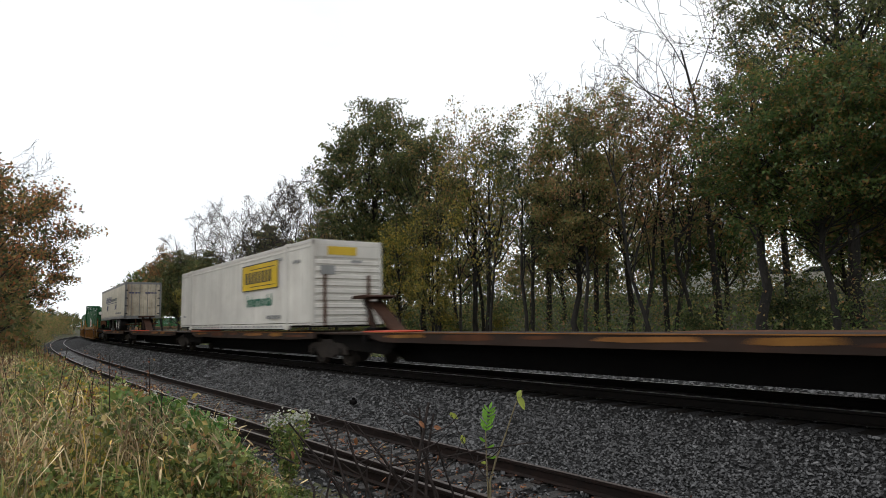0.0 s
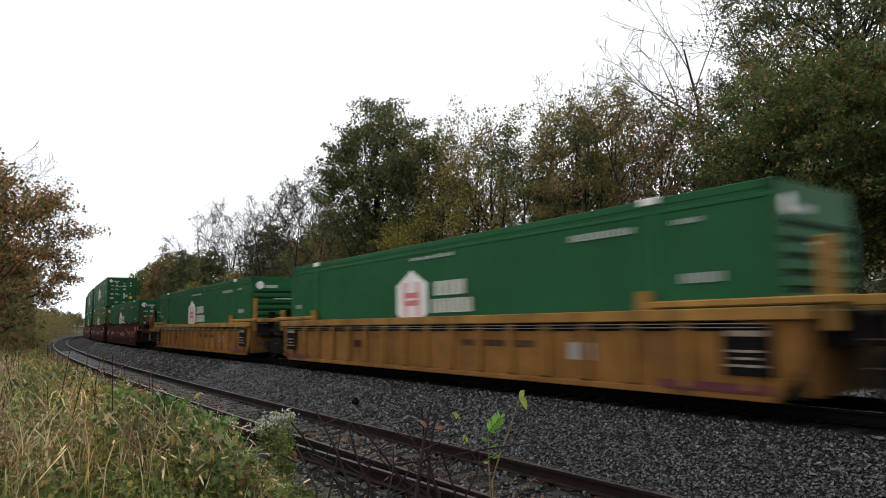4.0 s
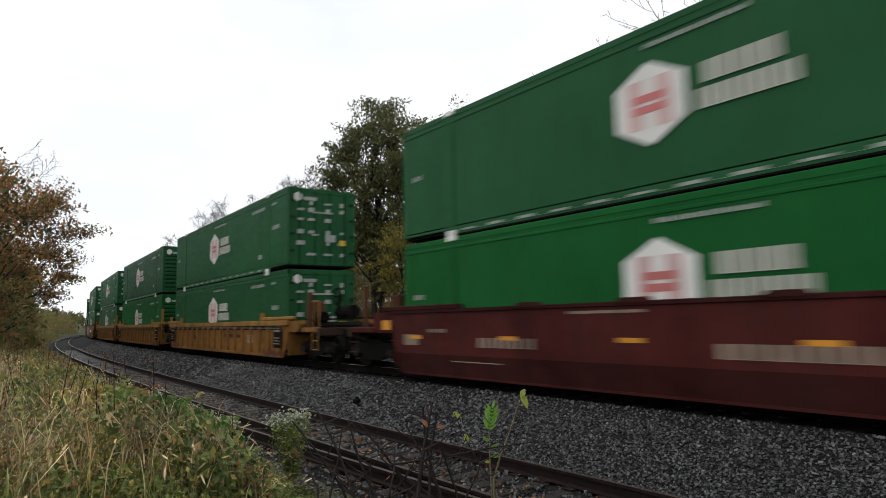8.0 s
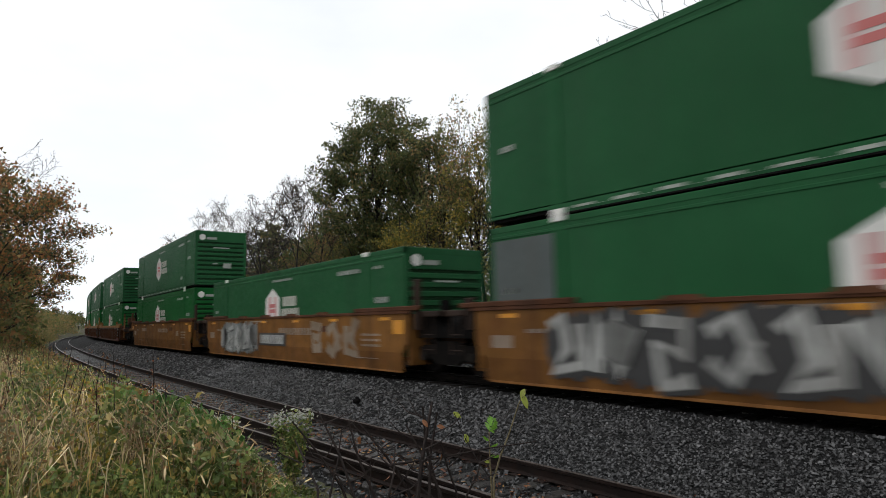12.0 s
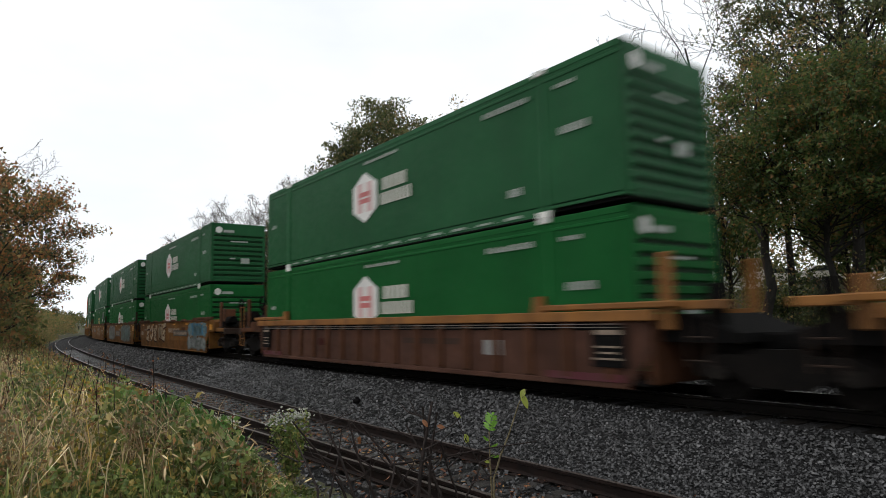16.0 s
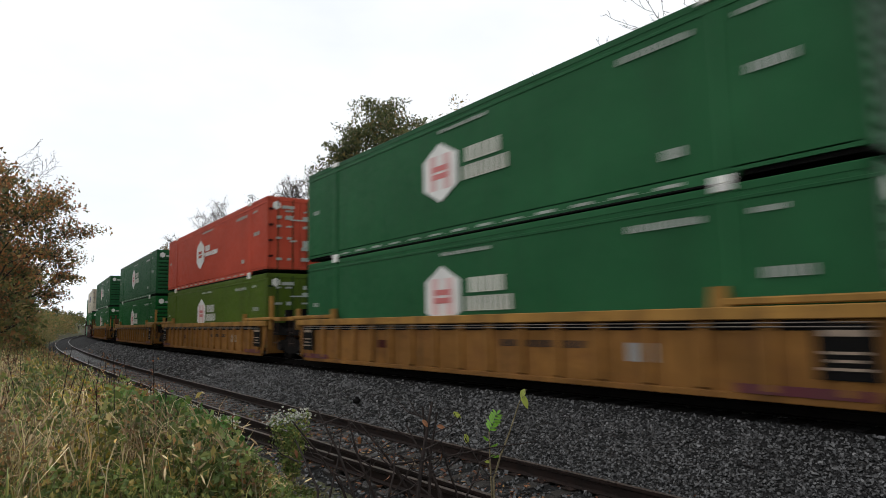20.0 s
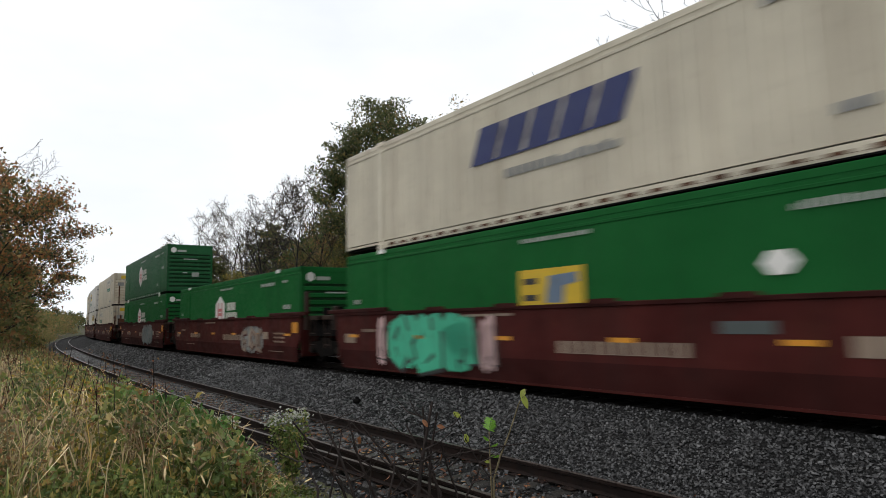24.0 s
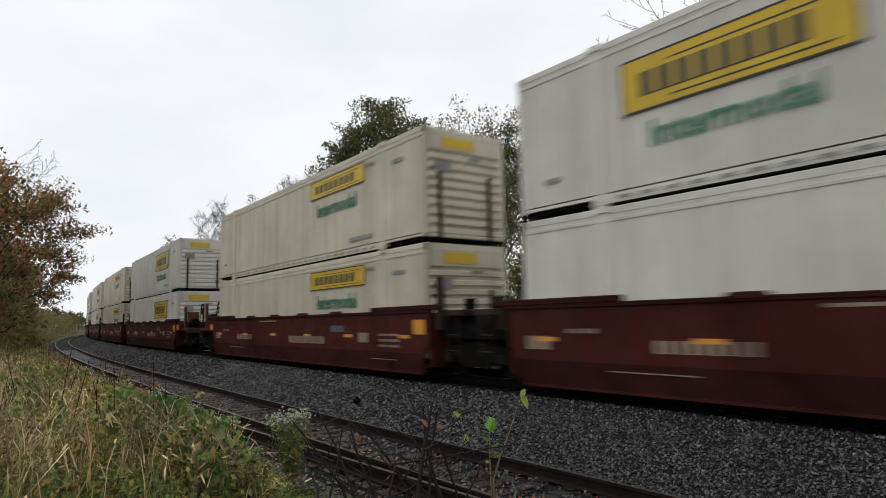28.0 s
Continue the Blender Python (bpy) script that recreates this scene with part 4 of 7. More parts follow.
def ribbed_well(label, paint, chord, front_outer, rear_outer, seed):
    """Well car unit with pressed vertical ribs and a bright top chord."""
    rng = random.Random(seed)
    u = tagged(new("well_car"), label, "rail car", "well cars of the train")
    top = 1.38
    panel = "yellow_panel" if paint == "yellow" else "brown_panel"
    out = [(-8.4, 0.72), (-7.95, 0.13), (7.95, 0.13), (8.4, 0.72), (8.4, 1.22), (-8.4, 1.22)]
    for k in (-1, 1):
        part("side_plate", shared("side_plate/%s%d" % (paint, k), lambda: Geo().prism(out, k * 1.40 - 0.012, k * 1.40 + 0.012), M[panel]), M[panel], u)
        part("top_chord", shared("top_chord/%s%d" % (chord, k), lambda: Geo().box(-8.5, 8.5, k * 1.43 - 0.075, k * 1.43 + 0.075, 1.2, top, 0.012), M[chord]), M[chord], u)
        part("bottom_chord", shared("bottom_chord/%s%d" % (paint, k), lambda: Geo().box(-7.95, 7.95, k * 1.42 - 0.05, k * 1.42 + 0.05, 0.1, 0.2, 0.01), M[panel]), M[panel], u)
        if k > 0:
            g = Geo()
            for i in range(17):
                g.prism([(1.405, 0.2), (1.475, 0.24), (1.475, 1.14), (1.405, 1.2)], -7.685 + i * 0.95, -7.515 + i * 0.95, "x")
            part("far_side_ribs", shared("far_side_ribs/%s" % paint, lambda: g, M[paint]), M[paint], u)
        for i in range(17 if k < 0 else 0):
            x = -7.6 + i * 0.95
            part("rib", shared("rib/%s%d" % (paint, k), lambda: Geo().prism([(k * 1.405, 0.2), (k * 1.487, 0.24), (k * 1.487, 1.14), (k * 1.405, 1.2)], -0.085, 0.085, "x"), M[paint]),
                 M[paint], u, at=pose(x, 0, 0))
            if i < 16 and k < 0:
                # flat black strip between ribs: shade under the top chord put in as colour
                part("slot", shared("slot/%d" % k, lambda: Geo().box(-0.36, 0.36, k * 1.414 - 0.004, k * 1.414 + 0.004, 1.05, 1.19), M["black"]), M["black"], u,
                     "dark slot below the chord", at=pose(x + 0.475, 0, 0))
        for e in (-1, 1) if k < 0 else ():
            part("raised_chord", shared("raised_chord/%s%d%d" % (chord, k, e), lambda: Geo().box(min(e * 5.95, e * 8.9), max(e * 5.95, e * 8.9), k * 1.41 - 0.07, k * 1.41 + 0.07, top + 0.02, top + 0.13, 0.02), M[chord]),
                 M[chord], u)
            part("guide", shared("guide/%s%d%d" % (chord, k, e), lambda: Geo().prism([(e * 5.85, top), (e * 6.15, top), (e * 6.1, top + 0.3), (e * 5.9, top + 0.3)], k * 1.43 - 0.06, k * 1.43 + 0.06), M[chord]),
                 M[chord], u, "container guide")
    well_ends(u, paint, chord, "black", front_outer, rear_outer, 1.3)
    y = -1.416
    for z in (1.1, 1.155):
        part("air_pipe", Geo().rod((-7.9, -1.5, z), (7.9, -1.5, z), 0.009, 5), M["pipe"], u, "thin pale pipe along the side")
    for e in (-1, 1):
        x = e * 7.62
        plate(u, "data_panel", x - 0.36, x + 0.36, 0.44, 1.14, -1.495, "black", "black data panel")
        for i, w in enumerate((0.3, 0.2, 0.26)):
            plate(u, "stencil", x - w, x + w * 0.8, 0.56 + 0.1 * i, 0.595 + 0.1 * i, -1.501, "decal_buff", "worn white stencil")
        plate(u, "stencil", x - 0.26, x + 0.26, 0.98, 1.06, -1.501, "decal_buff", "worn white stencil")
    plate(u, "placard", 4.35, 4.9, 0.55, 0.85, y, "decal_grey", "pale placard holder")
    plate(u, "placard", -3.5, -3.1, 0.6, 0.8, y, "maroon", "small red notice")
    bars(u, "reporting_mark", 1.3, 3.5, 0.74, 0.87, y, "sill_dark", 9, rng, label="worn dark stencilled lettering")
    plate(u, "hazard_stripe", 6.2, 7.9, 0.2, 0.33, y - 0.065, "magenta", "faded red stripe")
    plate(u, "hazard_stripe", -7.9, -6.3, 0.2, 0.33, y - 0.065, "magenta", "faded red stripe")
    return u


def smooth_well(label, paint, low, chord, front_outer, rear_outer, seed, top=1.5, lettered="decal_buff"):
    """Well car unit with flat sides and a skirt that leans in."""
    rng = random.Random(seed)
    u = tagged(new("well_car"), label, "rail car", "well cars of the train")
    for k in (-1, 1):
        out = [(-8.4, 0.75), (-8.15, 0.5), (8.15, 0.5), (8.4, 0.75), (8.4, top), (-8.4, top)]
        part("side_plate", shared("flat_side/%s%d" % (paint, k), lambda: Geo().prism(out, k * 1.43 - 0.015, k * 1.43 + 0.015), M[paint]), M[paint], u)
        # skirt tones are darker: shade on the inward lean is put into the colour
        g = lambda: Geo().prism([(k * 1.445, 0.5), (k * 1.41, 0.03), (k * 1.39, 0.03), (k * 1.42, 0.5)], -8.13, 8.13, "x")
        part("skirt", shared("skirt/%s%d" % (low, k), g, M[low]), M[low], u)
        part("top_chord", shared("flat_chord/%s%d" % (chord, k), lambda: Geo().box(-8.5, 8.5, k * 1.43 - 0.05, k * 1.43 + 0.05, top - 0.05, top + 0.03, 0.01), M[chord]), M[chord], u)
        for e in (-1, 1) if k < 0 else ():
            part("raised_chord", shared("raised_flat/%s%d%d" % (chord, k, e), lambda: Geo().box(min(e * 5.7, e * 8.9), max(e * 5.7, e * 8.9), k * 1.42 - 0.07, k * 1.42 + 0.07, top + 0.02, top + 0.14, 0.02), M[chord]),
                 M[chord], u)
        for x in (-3.6, -1.2, 1.2, 3.6) if k < 0 else ():
            part("guide", shared("flat_guide/%s%d" % (chord, k), lambda: Geo().prism([(-0.35, top), (0.35, top), (0.25, top + 0.09), (-0.25, top + 0.09)], k * 1.43 - 0.07, k * 1.43 + 0.07), M[chord]),
                 M[chord], u, "container guide", at=pose(x, 0, 0))
    well_ends(u, paint, "sill_dark", "black", front_outer, rear_outer, top - 0.05)
    y = -1.449
    zr, dz = (0.85, -0.26) if paint == "maroon" else (1.3, 0.0)
    for x in (-7.4, -4.2, -1.3, 1.6, 4.4, 7.3):
        part("reflector", shared("reflector/%s" % paint, lambda: Geo().box(-0.24, 0.24, y - 0.006, y, zr, zr + 0.08), M["decal_amber"]), M["decal_amber"], u, "amber reflector", at=pose(x, 0, 0))
    bars(u, "reporting_mark", -5.1, -3.4, 0.95 + dz, 1.15 + dz, y, lettered, 9, rng, 0.36, "worn painted lettering")
    bars(u, "reporting_mark", 0.2, 2.9, 0.9 + dz, 1.12 + dz, y, lettered, 11, rng, 0.36, "worn painted lettering")
    plate(u, "data_panel", 5.0, 5.5, 0.72, 0.98, y, lettered, "faded data panel")
    part("bottom_lip", shared("bottom_lip/%s" % low, lambda: Geo().box(-8.0, 8.0, -1.418, -1.385, 0.005, 0.05), M["brown_chord" if paint == "tan" else "maroon"]), M[low], u, "worn lower edge")
    for x0_, x1_, z0_, z1_, m_ in ((-7.9, -7.3, 0.7, 0.95, lettered), (-2.6, -1.0, 1.34, 1.39, lettered), (-6.0, -4.4, 0.36, 0.38, lettered), (3.3, 4.1, 1.0, 1.18, "decal_slate" if paint == "maroon" else "brown"),
                                     (5.7, 7.0, 0.3, 0.32, lettered)):
        plate(u, "side_marking", x0_, x1_, z0_, z1_, y, m_, "worn small marking")
    plate(u, "yellow_notice", 7.72, 8.2, 0.95, 1.3, y, "decal_amber", "yellow notice plate")
    for i in range(3):
        bars(u, "stencil", 6.1, 7.1, 0.62 + 0.14 * i, 0.68 + 0.14 * i, y, lettered, 5, rng)
    bars(u, "stencil", -6.9, -6.2, 1.0, 1.08, y, lettered, 4, rng)
    return u


def spine_unit(label, seed, tail, nose, loaded):
    """Flat deck unit on a deep centre sill, with a trailer hitch."""
    u = tagged(new("spine_car"), label, "rail car", "flat units of the train")
    h = 8.67
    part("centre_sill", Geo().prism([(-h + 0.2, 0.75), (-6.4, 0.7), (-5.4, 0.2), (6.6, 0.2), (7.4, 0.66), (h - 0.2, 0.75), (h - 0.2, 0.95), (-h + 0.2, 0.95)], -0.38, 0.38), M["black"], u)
    part("deck", Geo().box(-h + 0.25, h - 0.25, -1.3, 0.2, 0.94, 1.0, 0.01), M["sill_dark"], u)
    part("wheel_platform", Geo().box(2.4, 6.4, 0.2, 1.3, 0.94, 1.0, 0.01), M["brown"], u)
    part("far_side_sill", Geo().box(-h + 0.25, h - 0.25, 1.24, 1.3, 0.72, 0.84), M["brown"], u)
    part("side_sill", Geo().prism([(-5.6, 0.86), (-4.9, 0.76), (h - 2.2, 0.76), (h - 0.25, 0.82), (h - 0.25, 1.01), (-5.6, 1.01)], -1.36, -1.3), M["sill_dark"], u)
    part("neck_plate", Geo().prism([(-h + 0.3, 0.72), (-7.4, 0.5), (-5.2, 0.42), (-4.6, 0.9), (-4.6, 0.985), (-h + 0.3, 0.985)], -1.06, -1.0), M["truck"], u, "dark plate beside the hitch")
    part("rub_rail", Geo().box(-5.6, h - 0.3, -1.38, -1.34, 0.995, 1.014), M["brown_chord"], u)
    for x, w, z0, z1, m in ((-4.0, 0.9, 0.87, 0.97, "yellow"), (-1.6, 0.9, 0.83, 0.98, "brown"), (0.6, 0.5, 0.88, 0.97, "brown"), (2.9, 1.0, 0.86, 0.97, "brown_chord"),
                            (5.2, 0.6, 0.85, 0.98, "yellow"), (6.9, 0.9, 0.84, 0.93, "brown")):
        part("sill_patch", Geo().prism([(x - w, z0 + 0.02), (x - w * 0.3, z0), (x + w, z0 + 0.03), (x + w * 0.9, z1), (x - w * 0.8, z1 - 0.02)], -1.368, -1.36), M[m], u, "worn yellow patch")
    for x in (-6, -3, 0, 3, 6):
        part("cross_beam", Geo().box(x - 0.1, x + 0.1, -1.3, 1.3, 0.76, 0.93), M["black"], u)
    ht = 1.77 if loaded else 2.0
    part("hitch", Geo().prism([(-7.2, 1.0), (-7.0, 1.0), (-7.6, ht), (-7.8, ht)], -0.3, -0.2).prism([(-7.2, 1.0), (-7.0, 1.0), (-7.6, ht), (-7.8, ht)], 0.2, 0.3)
         .box(-7.75, -7.55, -0.3, 0.3, ht - 0.2, ht - 0.08), M["sill_dark"], u, "dark trailer hitch stand")
    part("hitch_strut", Geo().prism([(-6.35, 1.0), (-6.15, 1.0), (-7.45, ht - 0.12), (-7.6, ht - 0.12)], -0.24, 0.24), M["sill_brown"], u, "slanting brace of the hitch")
    part("hitch_plate", Geo().prism([(-8.15, ht), (-7.25, ht), (-7.1, ht + 0.05), (-7.25, ht + 0.1), (-8.05, ht + 0.1)], -0.5, 0.5), M["sill_brown"], u, "fifth wheel plate of the hitch")
    part("hitch_shoe", Geo().box(-7.5, -6.9, -0.42, 0.42, 1.02, 1.12, 0.02), M["black"], u)
    part("hitch_base", Geo().box(-6.1, -4.6, -1.28, -0.3, 1.004, 1.05, 0.02), M["red"], u, "dull red plate on the deck")
    bogie(u, -h, "truck_dusty", "truck_dusty")
    if nose:
        bogie(u, h - 0.2, "truck_dusty", "truck_dusty")
    if tail:
        coupler(u, -h - 0.4, -1)
    return u


# ---- containers
def side_panel(ribs, depth):
    """A pressed steel side: shallow upright corrugations between the rails."""
    g = Geo()
    x0, x1 = -HALF_BOX + 0.12, HALF_BOX - 0.12
    pitch = (x1 - x0) / ribs
    line = []
    for i in range(ribs):
        a = x0 + i * pitch
        line += [(a, 0.0), (a + pitch * 0.72, 0.0), (a + pitch * 0.79, depth), (a + pitch * 0.93, depth)]
    line.append((x1, 0.0))
    v = []
    for x, d in line:
        v += [(x, d, 0.215), (x, d, BOX_H - 0.12)]
    f = [(2 * i, 2 * i + 2, 2 * i + 3, 2 * i + 1) for i in range(len(line) - 1)]
    return g.add(v, f)


def under_rail(k, W, L):
    """The lower side rail: deep between the inner posts, raised towards both ends."""
    a, b = k * W - 0.06 * (k > 0), k * W + 0.06 * (k < 0)
    return Geo().prism([(-6.25, 0.02), (6.25, 0.02), (6.3, 0.13), (L, 0.13), (L, 0.19), (-L, 0.19), (-L, 0.13), (-6.3, 0.13)], a, b)


def box_shell(c, paint, dark, trim, lead_door, ribs=54, depth=0.034, posts=True):
    """The shell of a container: sides, roof, rails, posts, both ends."""
    W, H, L = 1.295, BOX_H, HALF_BOX
    for k in (-1, 1):
        part("side_panel", shared("side_panel/%s%d" % (paint, k), lambda: side_panel(ribs, depth), M[paint]), M[paint], c,
             at=pose(0, k * (W - 0.006), 0, 0, 0, 0 if k < 0 else 180))
        part("top_rail", shared("top_rail/%s%d" % (paint, k), lambda: Geo().box(-L, L, k * W - 0.05 * (k > 0), k * W + 0.05 * (k < 0), H - 0.13, H, 0.012), M[paint]), M[paint], c)
        part("bottom_rail", shared("bottom_rail/%s%d" % (paint, k), lambda: under_rail(k, W, L), M[paint]), M[paint], c)
        for e in (-1, 1):
            part("corner_post", shared("corner_post/%s%d%d" % (paint, k, e), lambda: Geo().box(e * L - 0.13 * (e > 0), e * L + 0.13 * (e < 0), k * W - 0.13 * (k > 0), k * W + 0.13 * (k < 0), 0.12, H, 0.015), M[paint]), M[paint], c)
        if k > 0:
            continue
        part("cap_rail", shared("cap_rail/%s%d" % (paint, k), lambda: Geo().box(-L, L, k * W - 0.006, k * W + 0.04, H - 0.26, H - 0.2, 0.008), M[paint]), M[paint], c)
        for e in (-1, 1):
            if posts:
                part("stacking_post", shared("stacking_post/%s%d%d" % (paint, k, e), lambda: Geo().box(e * 6.1 - 0.1, e * 6.1 + 0.1, k * W - 0.02, k * W + 0.012, 0.0, H + 0.012, 0.006), M[paint]), M[paint], c)
                for z in (H - 0.1, -0.02):
                    part("corner_casting", shared("corner_casting/%s%d%d%d" % (trim, k, e, z > 1), lambda: Geo().box(e * 6.1 - 0.15, e * 6.1 + 0.15, k * W - 0.05, k * W + 0.018, z, z + 0.12, 0.01), M[trim]),
                         M[trim], c, "pale corner casting")
        if k < 0:
            # added black strip stands in for the shaded gap under a stacked box
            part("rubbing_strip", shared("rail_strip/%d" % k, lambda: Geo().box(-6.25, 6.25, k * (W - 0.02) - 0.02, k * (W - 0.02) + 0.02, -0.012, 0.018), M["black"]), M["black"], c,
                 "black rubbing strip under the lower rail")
    part("roof", shared("roof/%s" % paint, lambda: Geo().box(-L + 0.01, L - 0.01, -W + 0.04, W - 0.04, H - 0.07, H - 0.012), M[paint]), M[paint], c)
    part("floor_pan", shared("floor_pan", lambda: Geo().box(-L + 0.02, L - 0.02, -W + 0.06, W - 0.06, 0.06, 0.16), M["black"]), M["black"], c)
    for e in (-1, 1):
        door = lead_door if e > 0 else not lead_door
        xo = e * (L - 0.05)
        worn = "cream_dirty" if paint in ("cream", "beige") else paint
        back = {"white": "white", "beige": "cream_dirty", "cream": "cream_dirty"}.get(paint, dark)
        part("end_header", shared("end_header/%s%d" % (paint, e), lambda: Geo().box(xo - 0.05, xo + 0.05, -W, W, H - 0.18, H - 0.005, 0.012), M[paint]), M[paint], c)
        part("end_sill", shared("end_sill/%s%d" % (paint, e), lambda: Geo().box(xo - 0.05, xo + 0.05, -W, W, 0.11, 0.2, 0.012), M[paint]), M[paint], c)
        if door:
            for y0, y1 in ((-W + 0.13, -0.01), (0.01, W - 0.13)):
                d = part("door", shared("door/%s%d%d" % (paint, e, int(y0 < -0.1)), lambda: Geo().box(e * (L - 0.04) - 0.025, e * (L - 0.04) + 0.025, y0, y1, 0.17, H - 0.18, 0.01), M[worn]), M[worn], c)
                for y in (y0 + 0.28, y1 - 0.28) if e > 0 else ():
                    part("lock_rod", shared("lock_rod/%s%d" % (trim, round(y * 100)), lambda: Geo().rod((e * L, y, 0.1), (e * L, y, H - 0.1), 0.022, 6), M[dark]), M[dark], d, "lock rod")
                for z in (0.6, 1.2, 1.8, 2.4) if e > 0 else ():
                    yy = y0 if y0 < -0.1 else y1
                    part("hinge", shared("hinge/%s%d%d" % (dark, yy > 0, round(z * 10)), lambda: Geo().box(e * L - 0.03, e * L + 0.03, yy - 0.09, yy + 0.09, z - 0.04, z + 0.04), M[dark]), M[dark], d)
        else:
            # green boxes: darker panel behind the ribs puts recess shade into the colour
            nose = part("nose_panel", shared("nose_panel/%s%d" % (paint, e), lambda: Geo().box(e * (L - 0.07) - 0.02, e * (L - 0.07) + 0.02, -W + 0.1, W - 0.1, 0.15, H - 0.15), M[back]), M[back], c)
            if e < 0:
                g = Geo()
                for i in range(9):
                    z = 0.28 + i * 0.235
                    g.prism([(-L + 0.05, z - 0.08), (-L + 0.005, z - 0.055), (-L + 0.005, z + 0.055), (-L + 0.05, z + 0.08)], -W + 0.13, W - 0.13)
                part("pressed_nose", shared("pressed_nose/%s" % paint, lambda: g, M[paint]), M[paint], nose)
            for i in range(9 if e > 0 else 0):
                z = 0.28 + i * 0.235
                part("nose_rib", shared("nose_rib/%s%d" % (paint, e), lambda: Geo().prism([(e * (L - 0.05), -0.08), (e * (L - 0.005), -0.055), (e * (L - 0.005), 0.055), (e * (L - 0.05), 0.08)], -W + 0.13, W - 0.13), M[paint]),
                     M[paint], nose, at=pose(0, 0, z))
            part("nose_header", shared("nose_header/%s%d" % (paint, e), lambda: Geo().box(e * (L - 0.03) - 0.025, e * (L - 0.03) + 0.025, -W + 0.13, W - 0.13, 2.33, H - 0.16), M[paint]), M[paint], nose)
    return c


def hexagon(x, z, rx, rz):
    return [(x - rx, z - rz * 0.5), (x, z - rz), (x + rx, z - rz * 0.5), (x + rx, z + rz * 0.5), (x, z + rz), (x - rx, z + rz * 0.5)]


YS = -1.3


def emblem(c, x=-0.78, z=1.55, mat="decal_white", inner="decal_pale", mark="decal_pink"):
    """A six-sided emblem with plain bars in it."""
    e = part("emblem", Geo().prism(hexagon(x, z, 0.66, 0.72), YS - 0.018, YS - 0.012), M[mat], c, "white six-sided emblem")
    part("emblem_bar", Geo().box(x - 0.42, x - 0.12, YS - 0.022, YS - 0.016, z - 0.42, z + 0.42).box(x + 0.12, x + 0.42, YS - 0.022, YS - 0.016, z - 0.42, z + 0.42), M[inner], e, "pale pink bars")
    part("emblem_band", Geo().box(x - 0.3, x + 0.3, YS - 0.026, YS - 0.02, z - 0.16, z - 0.03).box(x - 0.3, x + 0.3, YS - 0.026, YS - 0.02, z + 0.03, z + 0.16), M[mark], e, "red bands")


def hub_box(label, paint="green", dark="green_dark", lead_door=False, seed=1, wordmark="decal_white", one_line=False, sign=False):
    """A container with the emblem, two rows of block lettering and small numbers."""
    rng = random.Random(seed)
    c = tagged(new("shipping_container"), label, "container", "containers on the train")
    box_shell(c, paint, dark, "decal_white", lead_door)
    y = YS - 0.014
    if sign:
        p = part("sign_panel", Geo().box(-0.9, 0.75, y - 0.004, y, 1.2, 1.95), M["decal_yellow"], c, "square yellow sign")
        part("sign_letters", Geo().box(-0.78, -0.4, y - 0.01, y - 0.006, 1.34, 1.46), M["decal_dark"], p, "dark bar")
        part("sign_letters", Geo().box(-0.78, -0.4, y - 0.01, y - 0.006, 1.66, 1.78), M["decal_dark"], p, "dark bar")
        part("sign_mark", Geo().prism([(-0.2, 1.3), (0.25, 1.28), (0.3, 1.6), (0.62, 1.66), (0.6, 1.84), (-0.1, 1.8)], y - 0.01, y - 0.006), M["decal_slateblue"], p, "slate blue shape")
        part("emblem", Geo().prism([(3.9, 1.7), (4.03, 1.53), (4.27, 1.53), (4.4, 1.7), (4.27, 1.87), (4.03, 1.87)], y - 0.004, y), M["decal_white"], c, "small white emblem")
    elif paint == "red":
        emblem(c, -1.18, 1.52, inner="decal_white", mark="red")
    else:
        emblem(c)
    if sign:
        pass
    elif one_line:
        bars(c, "wordmark", -0.3, 0.5, 1.6, 1.86, y, wordmark, 3, rng, label="block lettering")
        bars(c, "wordmark", -0.4, 1.75, 1.34, 1.54, y, wordmark, 8, rng, label="block lettering")
    else:
        bars(c, "wordmark", 0.18, 1.38, 1.6, 1.93, y, "decal_cream", 5, rng, 0.24, "white block lettering")
        bars(c, "wordmark", 0.06, 1.58, 1.2, 1.52, y, "decal_cream", 9, rng, 0.26, "white block lettering")
    bars(c, "number", -0.8, 0.95, 2.49, 2.57, y, "decal_faint", 16, rng, 0.34)
    bars(c, "number", 4.4, 5.8, 2.38, 2.5, y, "decal_faint", 12, rng, 0.36)
    bars(c, "number", 6.6, 7.3, 1.5, 1.65, y, "decal_faint", 6, rng, 0.34)
    bars(c, "number", 5.15, 5.55, 0.53, 0.69, y - 0.004, "decal_faint", 4, rng, 0.34)
    bars(c, "number", -7.6, -7.2, 1.5, 1.62, y, "decal_faint", 4, rng, 0.34)
    bars(c, "number", 6.5, 7.0, 2.42, 2.5, y, "decal_faint", 6, rng, 0.34)
    bars(c, "dash_marking", -5.73, 5.9, 0.07, 0.125, YS - 0.006, "decal_faint", 13, rng, 0.5, "row of pale dashes on the lower rail")
    xe = HALF_BOX + 0.006
    g = Geo().prism([(-0.95 + 0.17 * math.cos(a), 2.55 + 0.17 * math.sin(a)) for a in (math.pi / 6 + math.pi / 3 * i for i in range(6))], xe, xe + 0.006, "x")
    part("end_emblem", g, M["decal_white"], c, "small white emblem")
